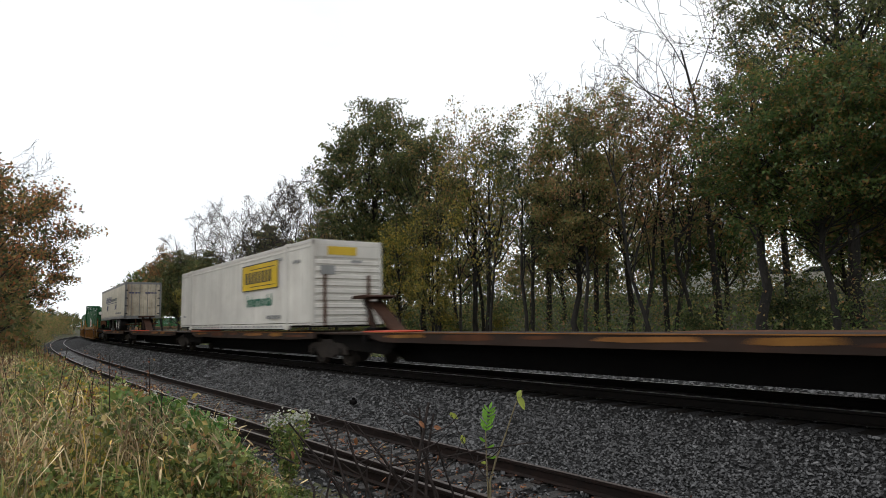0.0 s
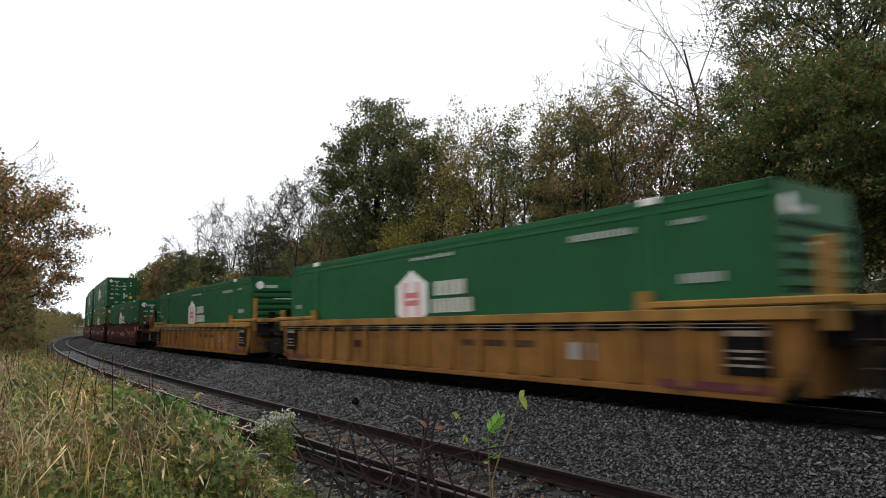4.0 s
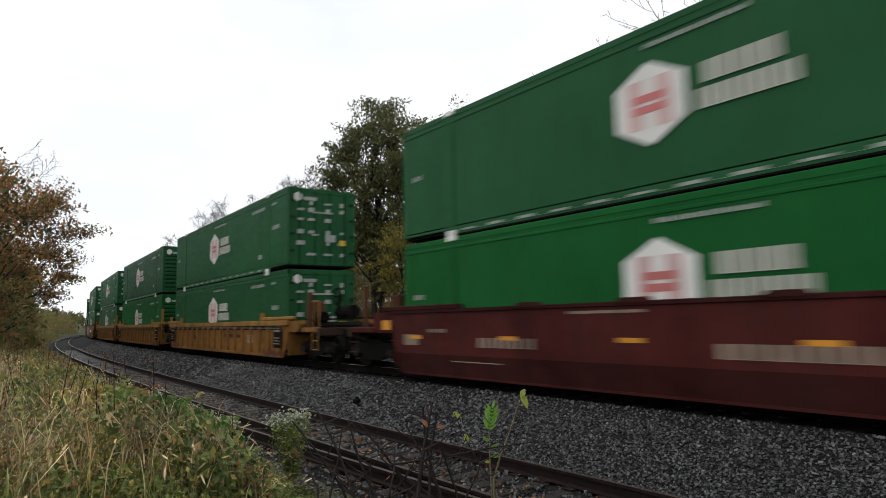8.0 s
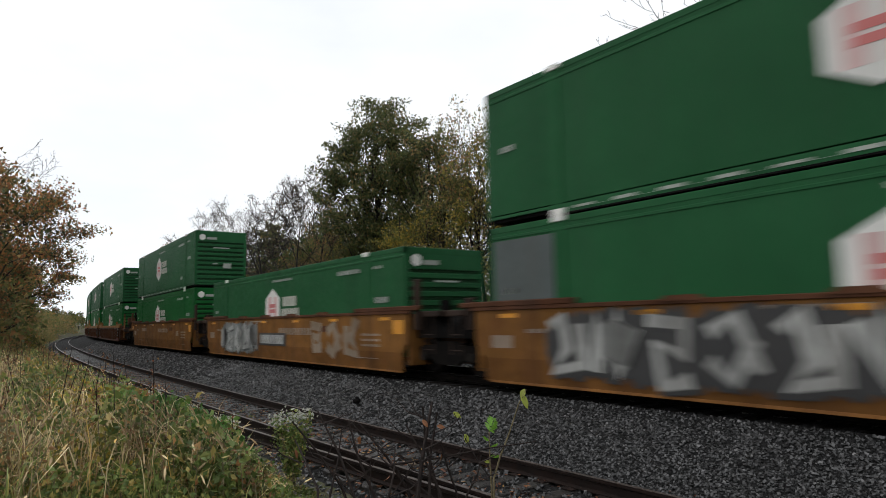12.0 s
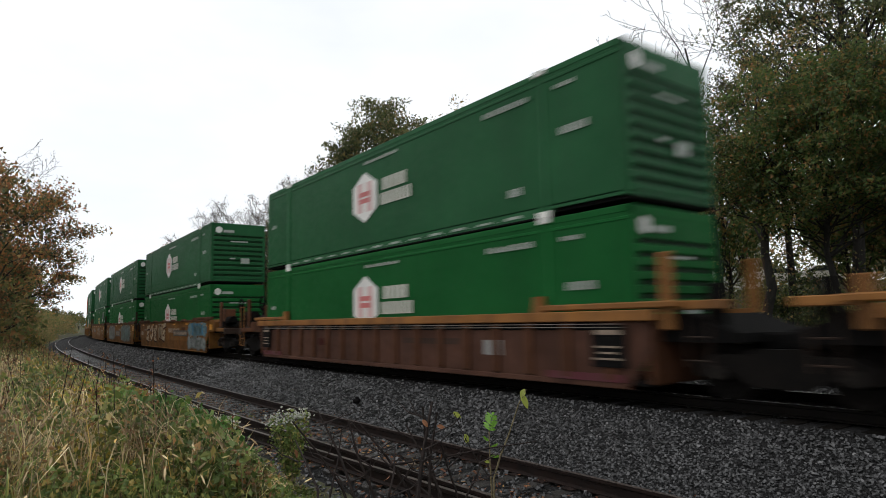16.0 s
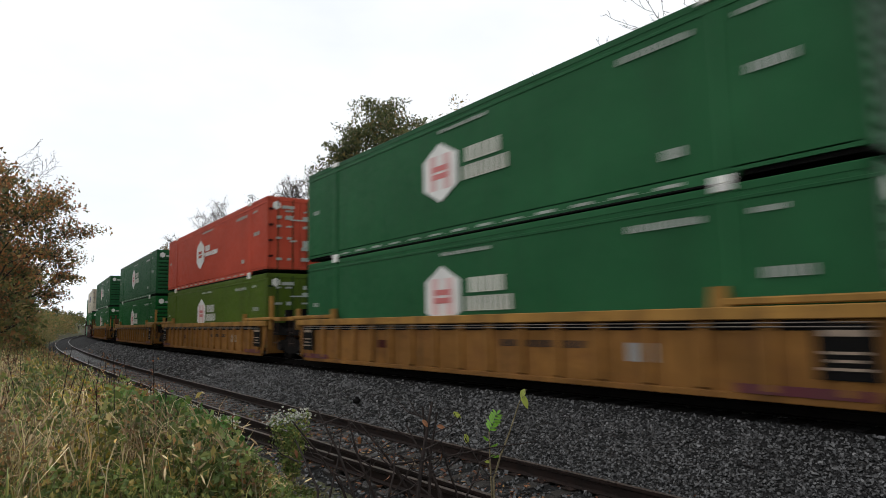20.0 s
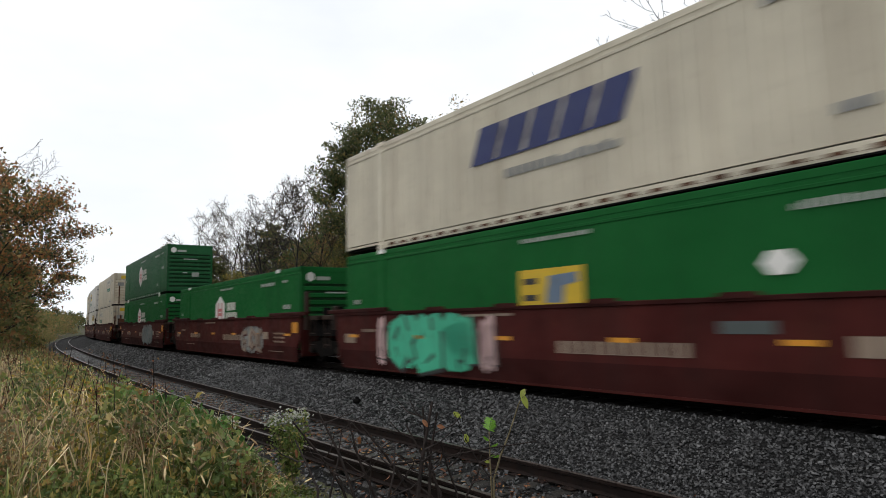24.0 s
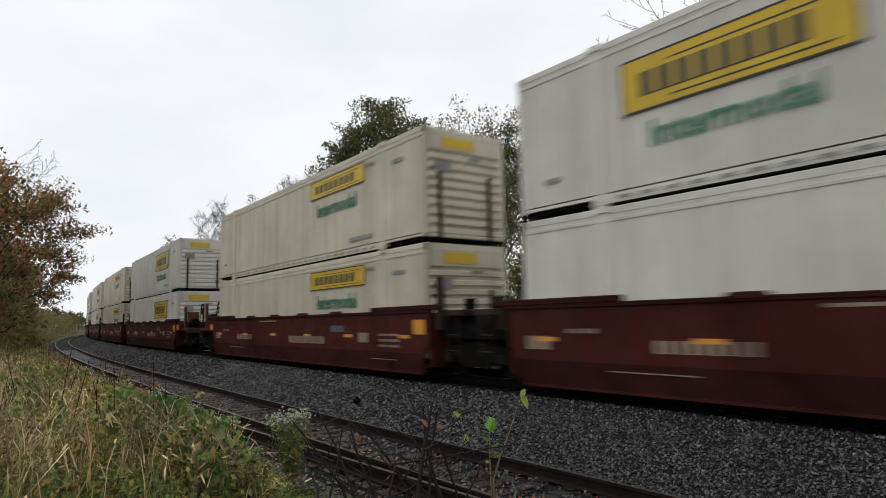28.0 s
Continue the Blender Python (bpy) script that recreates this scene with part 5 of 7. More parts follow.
    for yy, zz, w, h in ((-0.5, 2.5, 0.5, 0.12), (0.3, 1.1, 0.4, 0.26), (-0.3, 1.2, 0.25, 0.06), (0.0, 2.02, 0.8, 0.05)):
        part("end_marking", Geo().box(xe + 0.02, xe + 0.026, yy - w / 2, yy + w / 2, zz - h / 2, zz + h / 2), M["decal_faint"], c, "white marking")
    if lead_door:
        g = Geo()
        for yy in (-0.85, -0.45, 0.2, 0.75):
            for zz in (0.5, 0.9, 1.3, 1.75, 2.1, 2.35):
                if rng.random() < 0.75:
                    w, h = rng.uniform(0.12, 0.34), rng.uniform(0.06, 0.16)
                    g.box(xe + 0.016, xe + 0.022, yy - w / 2, yy + w / 2, zz - h / 2, zz + h / 2)
        part("door_marking", g, M["decal_faint"], c, "white door labels")
        part("warning_label", Geo().box(xe + 0.02, xe + 0.026, 0.65, 0.9, 0.85, 1.05), M["decal_yellow"], c, "yellow warning label")
    return c


def word(text, size, material, parent, at, label):
    """Lettering that can be read, in the built-in font, turned into a mesh."""
    cu = bpy.data.curves.new("lettering", "FONT")
    cu.body, cu.size, cu.extrude, cu.align_x = text, size, 0.002, "CENTER"
    cu.offset, cu.resolution_u = 0.012, 2
    tmp = bpy.data.objects.new("lettering", cu)
    me = bpy.data.meshes.new_from_object(tmp)
    bpy.data.objects.remove(tmp)
    me.materials.clear()
    me.materials.append(material)
    return part("lettering", me, material, parent, label, at=at)


def panel_box(label, paint="white", dark="grey", lead_door=False, seed=1, px=1.4, pw=3.2, pz=1.95, yellow=True, faded=False, h=0.78):
    """A white container with a framed sign panel and green lettering under it."""
    rng = random.Random(seed)
    c = tagged(new("shipping_container"), label, "container", "containers on the train")
    box_shell(c, paint, dark, paint, lead_door, ribs=44, depth=0.024)
    y = YS - 0.013
    p = part("sign_panel", Geo().box(px - pw / 2, px + pw / 2, y - 0.004, y, pz - h / 2, pz + h / 2), M["decal_yellow" if yellow else "cream"], c,
             "yellow framed sign panel" if yellow else "faded framed sign panel")
    g = Geo()
    for a, b, e, f in ((-1, 1, 0.97, 1.0), (-1, 1, -1.0, -0.97)):
        g.box(px + a * pw / 2, px + b * pw / 2, y - 0.008, y - 0.003, pz + e * h / 2, pz + f * h / 2 + 0.02)
    g.box(px - pw / 2 - 0.02, px - pw / 2 + 0.02, y - 0.008, y - 0.003, pz - h / 2, pz + h / 2).box(px + pw / 2 - 0.02, px + pw / 2 + 0.02, y - 0.008, y - 0.003, pz - h / 2, pz + h / 2)
    g.box(px - pw * 0.25, px + pw * 0.42, y - 0.008, y - 0.003, pz - h * 0.36, pz - h * 0.33).box(px - pw * 0.25, px + pw * 0.42, y - 0.008, y - 0.003, pz + h * 0.3, pz + h * 0.33)
    part("panel_frame", g, M["decal_dark" if yellow else "decal_grey"], p, "dark lines")
    bars(p, "sign_letters", px - pw * 0.4, px + pw * 0.36, pz - 0.22 * h, pz + 0.22 * h, y - 0.006, "decal_dark" if yellow else "decal_grey", 8, rng, 0.35, "dark block lettering")
    word("Intermodal", 0.6, M["decal_green"], c, pose(px, y - 0.004, pz - h / 2 - 0.6, 90, 0, 0), "green lettering")
    bars(c, "number", 4.2, 5.6, 0.38, 0.5, y, "decal_grey", 9, rng)
    bars(c, "number", 5.2, 5.7, 2.4, 2.5, y, "decal_grey", 5, rng)
    bars(c, "number", 6.6, 7.2, 2.2, 2.3, y, "decal_grey", 5, rng)
    bars(c, "number", -7.4, -7.0, 0.6, 0.7, y, "decal_grey", 4, rng)
    xe = HALF_BOX + 0.006
    part("end_sign", Geo().box(xe + 0.002, xe + 0.008, -0.75, 0.3, 2.4, 2.68), M["decal_yellow"], c, "yellow end sign")
    bars(c, "dash_marking", -5.73, 5.9, 0.07, 0.13, YS - 0.006, "grey", 26, rng, 0.5, "row of dark slots in the lower rail")
    for yy, zz, w, hh in ((-0.75, 1.9, 0.5, 0.3), (0.3, 2.2, 0.4, 0.08), (0.75, 0.5, 0.2, 0.2)):
        part("end_marking", Geo().box(xe + 0.02, xe + 0.024, yy - w / 2, yy + w / 2, zz - hh / 2, zz + hh / 2), M["decal_grey"], c, "grey marking")
    for yy in (-0.85, 0.75) if not lead_door else ():
        part("ladder_bar", Geo().rod((xe + 0.03, yy, 0.1), (xe + 0.03, yy, 1.75), 0.05, 6), M["brown"], c, "rusty upright bar")
    return c


def swift_box(label):
    rng = random.Random(5)
    c = tagged(new("shipping_container"), label, "container", "containers on the train")
    box_shell(c, "cream", "grey", "cream", True, ribs=62, depth=0.04)
    y = YS - 0.012
    bars(c, "wordmark", -2.3, 1.85, 1.42, 2.22, y, "decal_blue", 5, rng, 0.14, "slanted navy lettering", 0.35)
    bars(c, "dash_marking", -5.73, 5.9, 0.06, 0.13, YS - 0.006, "brown", 22, rng, 0.5, "row of dark slots in the lower rail")
    bars(c, "tagline", -1.2, 1.7, 0.98, 1.16, y, "decal_grey", 14, rng)
    bars(c, "number", 4.2, 5.6, 2.4, 2.52, y, "decal_grey", 9, rng)
    bars(c, "number", 5.0, 5.5, 0.6, 0.75, y, "decal_grey", 4, rng)
    xe = HALF_BOX + 0.03
    for y0, y1, z0, z1 in ((0.1, 0.75, 2.2, 2.32), (-0.75, -0.15, 2.32, 2.46), (0.2, 0.7, 1.1, 1.3)):
        part("end_marking", Geo().box(xe, xe + 0.005, y0, y1, z0, z1), M["decal_blue"], c, "navy end lettering")
    return c


def trailer(label):
    """A semi-trailer with doors leading, on its own wheels."""
    rng = random.Random(6)
    c = tagged(new("semi_trailer"), label, "trailer")
    b, t, W, L = 0.98, 3.72, 1.29, 8.1
    part("body", Geo().box(-L, L, -W, W, b, t, 0.03), M["cream"], c)
    part("roof_rail", Geo().box(-L - 0.01, L + 0.01, -W - 0.012, W + 0.012, t - 0.17, t + 0.01, 0.01), M["grey"], c, "grey roof rail")
    part("bottom_rail", Geo().box(-L - 0.01, L + 0.01, -W - 0.012, W + 0.012, b - 0.02, b + 0.17, 0.01), M["grey"], c, "grey lower rail")
    y = -W - 0.004
    for i in range(20):
        x = -7.6 + i * 0.8
        part("marker_stripe", shared("marker_stripe", lambda: Geo().box(-0.25, 0.25, y - 0.014, y - 0.009, b + 0.2, b + 0.24), M["decal_grey"]), M["decal_grey"], c, at=pose(x, 0, 0))
    bars(c, "wordmark", -4.2, -0.3, 2.45, 2.95, y, "decal_navy", 8, rng, 0.34, "slanted dark blue lettering", 0.15)
    bars(c, "wordmark", -0.2, 3.5, 2.5, 2.72, y, "decal_slate", 14, rng, 0.3, "thin grey lettering", 0.05)
    plate(c, "rule", -4.2, 3.3, 2.32, 2.37, y, "decal_navy", "dark blue line")
    for x in (-3.0, 2.75):
        for dx in (-0.28, 0.28):
            part("spot", Geo().prism([(x + dx + 0.24 * math.cos(a), 1.98 + 0.26 * math.sin(a)) for a in (math.pi / 4 * i for i in range(8))], y - 0.006, y), M["decal_navy"], c, "dark blue spot")
    bars(c, "number", 2.8, 6.2, 1.35, 1.5, y, "decal_grey", 16, rng)
    xe = L + 0.006
    fr = part("rear_frame", Geo().box(L - 0.05, L + 0.03, -W - 0.01, -W + 0.14, b, t).box(L - 0.05, L + 0.03, W - 0.14, W + 0.01, b, t).box(L - 0.05, L + 0.03, -W, W, b - 0.06, b + 0.16)
              .box(L - 0.05, L + 0.03, -W, W, t - 0.14, t), M["grey"], c, "grey rear frame")
    for y0, y1 in ((-W + 0.15, -0.01), (0.01, W - 0.15)):
        d = part("door", Geo().box(L - 0.02, L + 0.02, y0, y1, b + 0.17, t - 0.15, 0.01), M["cream_dirty"], c, "cream door with rust stains")
        for yy in (y0 + 0.3, y1 - 0.25):
            part("lock_rod", Geo().rod((L + 0.05, yy, b), (L + 0.05, yy, t - 0.1), 0.025, 6), M["grey"], d, "steel lock rod")
        for z in (1.3, 1.9, 2.5, 3.1):
            yy = y0 if y0 < -0.1 else y1
            part("hinge", Geo().box(L, L + 0.05, yy - 0.12, yy + 0.06, z - 0.04, z + 0.04), M["decal_dark"], d)
        g = Geo()
        for i in range(4):
            yy = y0 + 0.2 + i * 0.22
            g.box(xe + 0.02, xe + 0.026, yy - 0.09, yy + 0.07, 2.85, 2.95)
        part("door_lettering", g, M["decal_blue"], d, "dark blue lettering")
    part("bumper", Geo().box(L - 0.2, L - 0.1, -1.15, 1.15, 0.45, 0.53).box(L - 0.2, L - 0.1, -0.5, -0.42, 0.5, b).box(L - 0.2, L - 0.1, 0.42, 0.5, 0.5, b), M["brown"], c, "underride bar")
    part("chassis", Geo().box(2.2, 7.5, -0.5, 0.5, 0.62, b), M["black"], c)
    for x in (3.45, 4.8):
        for k in (-1, 1):
            w = part("wheel", Geo().lathe([(k * 0.62, 0.0), (k * 0.62, 0.3), (k * 0.66, 0.5), (k * 1.18, 0.5), (k * 1.24, 0.44), (k * 1.25, 0.28)], x, 0.5), M["tyre"], c, "black twin tyre", smooth=False)
            part("rim", Geo().lathe([(k * 1.25, 0.29), (k * 1.18, 0.22), (k * 1.2, 0.1), (k * 1.24, 0.08), (k * 1.24, 0.0)], x, 0.5), M["white"], w, "white steel rim")
    for k in (-1, 1):
        part("landing_leg", Geo().box(-3.0, -2.85, k * 0.8 - 0.07, k * 0.8 + 0.07, 0.2, b, 0.02).box(-3.1, -2.75, k * 0.8 - 0.14, k * 0.8 + 0.14, 0.0, 0.2, 0.02), M["grey"], c)
    part("spare_carrier", Geo().lathe([(-0.9, 0.0), (-0.9, 0.45), (-0.7, 0.5), (-0.7, 0.0)], -4.6, 0.6), M["tyre"], c)
    return c


# ---- making up the train
STORE = {}


def boxed(kind):
    """A container of that kind: built once, then copied."""
    if kind in STORE:
        return copy_thing(STORE[kind], Matrix())
    k = {
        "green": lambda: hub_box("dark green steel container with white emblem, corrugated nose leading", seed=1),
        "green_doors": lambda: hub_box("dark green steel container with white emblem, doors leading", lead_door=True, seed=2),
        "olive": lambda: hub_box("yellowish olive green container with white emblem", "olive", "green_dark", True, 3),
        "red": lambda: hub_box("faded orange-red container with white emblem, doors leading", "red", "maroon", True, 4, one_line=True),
        "swift": lambda: swift_box("cream corrugated container with slanted navy lettering"),
        "trailer": lambda: trailer("dirty cream semi-trailer with dark blue lettering on the deck"),
        "white_mid": lambda: panel_box("white container with a tall yellow sign panel", px=3.4, pw=3.75, pz=1.97, h=1.0, seed=7),
        "white_back": lambda: panel_box("white container with yellow sign panel towards its tail, doors leading", px=-3.75, pw=3.6, pz=1.9, h=0.92, lead_door=True, seed=8),
        "white_fore": lambda: panel_box("white container with a low yellow sign panel", px=3.3, pw=3.6, pz=2.1, h=0.62, lead_door=True, seed=9),
        "beige_mid": lambda: panel_box("yellowed white container with a faded grey sign panel", "beige", "grey", False, 10, 3.3, 3.6, 2.32, yellow=False, faded=True, h=0.56),
        "beige_back": lambda: panel_box("yellowed white container with faded sign near its tail", "beige", "grey", True, 11, -3.65, 3.85, 2.3, yellow=False, faded=True, h=0.52),
        "cream_mid": lambda: panel_box("dirty cream container with a yellow sign panel", "cream", "grey", False, 12, 3.35, 3.55, 2.3, h=0.56),
        "green_sign": lambda: hub_box("bright green container with a square yellow sign", "green_fresh", seed=13, sign=True),
        "green_vivid_box": lambda: hub_box("bright green steel container with white emblem", "green_fresh", seed=14),
    }[kind]()
    STORE[kind] = k
    return k


def unit_of(kind, fo, ro, seed):
    key = (kind, fo, ro)
    if key in STORE:
        return copy_thing(STORE[key], Matrix())
    if kind == "yellow":
        u = ribbed_well("ribbed yellow well car unit with rusty, grimy sides", "yellow", "yellow_bright", fo, ro, seed)
    elif kind == "brown":
        u = ribbed_well("ribbed well car unit in rusty brown paint", "brown", "brown_chord", fo, ro, seed)
    elif kind == "tan":
        u = smooth_well("flat-sided orange-brown well car unit, rusty and faded", "tan", "tan_low", "brown", fo, ro, seed)
    else:
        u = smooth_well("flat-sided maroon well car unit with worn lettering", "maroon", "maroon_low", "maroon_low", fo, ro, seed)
    STORE[key] = u
    return u


# each pack: kind of car, then for every unit its place and the boxes from below
PACKS = [
    ("yellow", [(82.3, "green"), (102.35, "green"), (122.4, "green")]),
    ("maroon", [(146.1, "green_doors"), (165.85, "olive", "green_doors"), (185.7, "green_vivid_box", "green")]),
    ("yellow", [(209.18, "green_doors", "green_doors"), (228.94, "green_vivid_box", "green"), (248.68, "green", "green_doors")]),
    ("tan", [(272.6, "green", "green_doors"), (291.95, "green"), (311.5, "green_vivid_box", "green")]),
    ("brown", [(335.4, "green_vivid_box", "green"), (355.1, "green_vivid_box", "green"), (375.15, "green_vivid_box", "green")]),
    ("tan", [(398.65, "green_vivid_box", "green"), (418.15, "green_vivid_box", "green"), (437.6, "green_sign", "green")]),
    ("yellow", [(461.45, "green", "green"), (481.2, "olive", "red"), (500.96, "green_vivid_box", "green")]),
    ("yellow", [(524.75, "green_vivid_box", "green")]),
    ("maroon", [(548.5, "green_sign", "swift"), (567.85, "green_vivid_box"), (587.5, "green_vivid_box", "green")]),
    ("maroon", [(611.2, "beige_back", "beige_mid"), (630.75, "white_fore", "white_back"), (650.2, "cream_mid", "cream_mid")]),
    ("maroon", [(674.05, "white_mid", "white_mid"), (693.75, "cream_mid", "cream_mid"), (713.3, "white_fore", "white_mid")]),
    ("maroon", [(737.0, "white_mid", "white_mid"), (756.6, "white_back", "white_mid"), (776.2, "cream_mid", "white_mid")]),
]
FLOOR_Z = 0.27


def make_train():
    for i, (c, load) in enumerate([(-8.44, None), (8.9, None), (26.24, "white_mid"), (43.58, None), (60.92, "trailer")]):
        key = ("spine", load == "trailer")
        u = copy_thing(STORE[key], Matrix()) if key in STORE else spine_unit("flat spine car unit with rusty deck and yellow patches", i, load == "trailer", False, load == "trailer")
        STORE[key] = u
        on_train(u, c)
        if load == "white_mid":
            on_train(boxed(load), c, 1.1)
        elif load:
            on_train(boxed(load), c, 1.015)
    for kind, units in PACKS:
        n = len(units)
        for i, (c, *boxes) in enumerate(units):
            u = unit_of(kind, i == 0, i == n - 1, int(c))
            on_train(u, c)
            for k, b in enumerate(boxes):
                on_train(boxed(b), c, FLOOR_Z + k * (BOX_H + 0.04))


def thick_line(g, pts, w, y0, y1):
    """A broad sprayed stroke through the points."""
    left, right = [], []
    for i, p in enumerate(pts):
        a, b = pts[max(i - 1, 0)], pts[min(i + 1, len(pts) - 1)]
        dx, dz = b[0] - a[0], b[1] - a[1]
        d = math.hypot(dx, dz) + 1e-9
        k = w * (0.9 + 0.2 * ((i * 7) % 3) / 2)
        left.append((p[0] - dz / d * k, p[1] + dx / d * k))
        right.append((p[0] + dz / d * k, p[1] - dx / d * k))
    g.prism(left + right[::-1], y0, y1)


def spray(u, x0, x1, z0, z1, fill, stroke, n, seed, patch=True, edge="decal_dark"):
    """Sprayed paint: an uneven patch and broad bent strokes with dark rims, no letters."""
    rng = random.Random(seed)
    y = -1.452
    w, h = (x1 - x0) / n, z1 - z0
    if patch:
        m = n * 9
        top = [(x0 + (x1 - x0) * i / m, z1 - h * (rng.choice((0.0, 0.02, 0.03, 0.05, 0.09, 0.16)) + 0.3 * abs(2 * i / m - 1) ** 8)) for i in range(m + 1)]
        low = [(x1 - (x1 - x0) * i / m, z0 + h * (rng.choice((0.0, 0.02, 0.03, 0.06, 0.12)) + 0.25 * abs(2 * i / m - 1) ** 8)) for i in range(m + 1)]
        part("sprayed_patch", Geo().prism(top + low, y - 0.003, y), M[fill], u, "uneven sprayed paint patch")
    for i in range(n):
        cx, cz = x0 + (i + 0.5) * w, (z0 + z1) / 2 + rng.uniform(-0.05, 0.05) * h
        rx, rz = w * rng.uniform(0.34, 0.42), h * rng.uniform(0.36, 0.43)
        t_ = min(w, h) * rng.uniform(0.1, 0.14)
        k = rng.choice((-1, 1))
        kind = (i + seed) % 4
        runs = ([[(-1, -0.9), (-0.75, 0.9), (-0.25, -0.5), (0.2, 1), (0.45, -0.9), (1, 0.6)]],
                [[(0.9, 0.9), (-0.8, 0.75), (-0.6, -0.2), (0.5, 0.15), (0.25, -1), (-0.9, -0.7)]],
                [[(-1, -0.7), (-0.1, 0.95), (1, 0.35)], [(-0.95, 0.35), (0.15, -0.95), (1, -0.45)]],
                [[(-0.9, 0.55), (-0.2, 1), (0.1, -0.3), (-0.75, -1), (0.9, -0.85), (0.8, 0.65)]])[kind]
        runs = [[(cx + k * rx * (a + rng.uniform(-0.1, 0.1)), cz + rz * (b + rng.uniform(-0.1, 0.1))) for a, b in r] for r in runs]
        rim, g = Geo(), Geo()
        for j, r in enumerate(runs):
            thick_line(rim, [(a + 0.05, b - 0.045) for a, b in r], t_ * 1.35, y - 0.006 - 0.0007 * j, y - 0.004)
            thick_line(g, r, t_, y - 0.010 - 0.0007 * j, y - 0.008)
        ob = part("sprayed_shape", g, M[stroke], u, "broad sprayed stroke")
        if patch or n > 4:
            part("sprayed_rim", rim, M[edge], ob, "dark sprayed rim")


def sign_board(u, x0, x1, z0, z1, face="decal_grey"):
    """A dark framed board with unreadable pale lettering."""
    y = -1.452
    b = part("board", Geo().box(x0, x1, y - 0.006, y, z0, z1), M["decal_dark"], u, "dark name board")
    bars(b, "board_lettering", x0 + 0.12, x1 - 0.15, z0 + 0.07, z1 - 0.07, y - 0.008, face, max(3, int((x1 - x0) / 0.28)), random.Random(3), 0.25, "pale lettering")


make_train()


def mark_cars():
    at = {round(c, 2): th for th, c, z in MOVERS if th.name.startswith("well_car")}
    u = at[398.65]
    spray(u, -6.2, -0.3, 0.35, 1.42, "tan", "decal_sand", 5, 1, False, "maroon_low")
    spray(u, 4.7, 8.2, 0.75, 1.42, "decal_sprayblue", "decal_teal", 4, 2, edge="decal_slate")
    spray(u, 4.6, 8.1, 0.12, 0.72, "decal_greengrey", "decal_spraygrey", 4, 3, edge="decal_greengrey")
    sign_board(u, 1.5, 4.6, 0.72, 1.02, "decal_buff")
    u = at[418.15]
    spray(u, -6.4, -2.2, 0.15, 1.42, "decal_greengrey", "decal_spraygrey", 5, 4, edge="decal_slate")
    sign_board(u, -1.6, 1.0, 0.5, 0.95, "decal_buff")
    spray(u, 1.7, 6.6, 0.12, 1.45, "decal_greengrey", "decal_teal", 5, 5, edge="decal_slate")
    u = at[437.6]
    sign_board(u, -4.6, -2.2, 0.75, 1.0, "decal_buff")
    spray(u, 0.4, 3.6, 0.3, 1.35, "tan", "decal_ghost", 4, 6, False)
    u = at[272.6]
    spray(u, -6.4, -0.3, 0.12, 1.44, "decal_dark", "decal_spraywhite", 6, 7)
    sign_board(u, 1.3, 4.5, 0.62, 0.95, "decal_white")
    u = at[291.95]
    spray(u, -6.3, -1.9, 0.12, 1.4, "decal_spraygrey", "decal_spraywhite", 5, 8)
    sign_board(u, -1.7, 0.8, 0.5, 0.95, "decal_spraywhite")
    spray(u, 2.6, 6.2, 0.3, 1.4, "tan", "decal_ghost", 3, 9, False)
    u = at[548.5]
    spray(u, -5.6, -2.1, 0.1, 1.47, "decal_mint", "decal_mint", 3, 10)
    spray(u, -6.1, -5.7, 0.15, 1.45, "decal_pale", "decal_pale", 1, 11)
    spray(u, -2.0, -1.5, 0.15, 1.4, "decal_pale", "decal_pale", 1, 12)
    u = at[567.85]
    spray(u, 2.6, 5.0, 0.15, 1.2, "decal_spraygrey", "decal_buff", 3, 13, edge="maroon")
    u = at[587.5]
    spray(u, 1.3, 5.0, 0.15, 1.4, "decal_spraygrey", "decal_spraygrey", 3, 14, edge="decal_teal")
    box = next(th for th, c, z in MOVERS if c == 272.6 and 0.1 < z < 1)
    plate(box, "patch_panel", -7.9, -6.25, 1.2, 2.6, YS - 0.014, "decal_slate", "slate grey replacement panel")
    box = next(th for th, c, z in MOVERS if c == 437.6 and 0.1 < z < 1)
    plate(box, "patch_panel", 4.2, 5.5, 1.85, 2.36, YS - 0.014, "decal_slate", "slate grey panel")


mark_cars()


# ---------------------------------------------------------------- woods beyond the line
def wood_mass(name, label, material, n_clumps, s0, s1, o0, o1, z0, z1, per, spread, size, seed, power=1.0):
    """A far tangle of foliage, clump by clump, too dense to count."""
    rng = np.random.default_rng(seed)
    s = s0 + (s1 - s0) * rng.uniform(0, 1, n_clumps) ** power
    o = rng.uniform(o0, o1, n_clumps)
    z = lift(s, o) + z0 + (z1 - z0) * rng.uniform(0, 1, n_clumps) ** 1.3
    V, F = tri_leaves(rng, spots(s, o, z), per, spread, size)
    ob = new(name, raw_mesh(name, V, F, M[material]))
    return tagged(ob, label, "woods", kind="stuff")


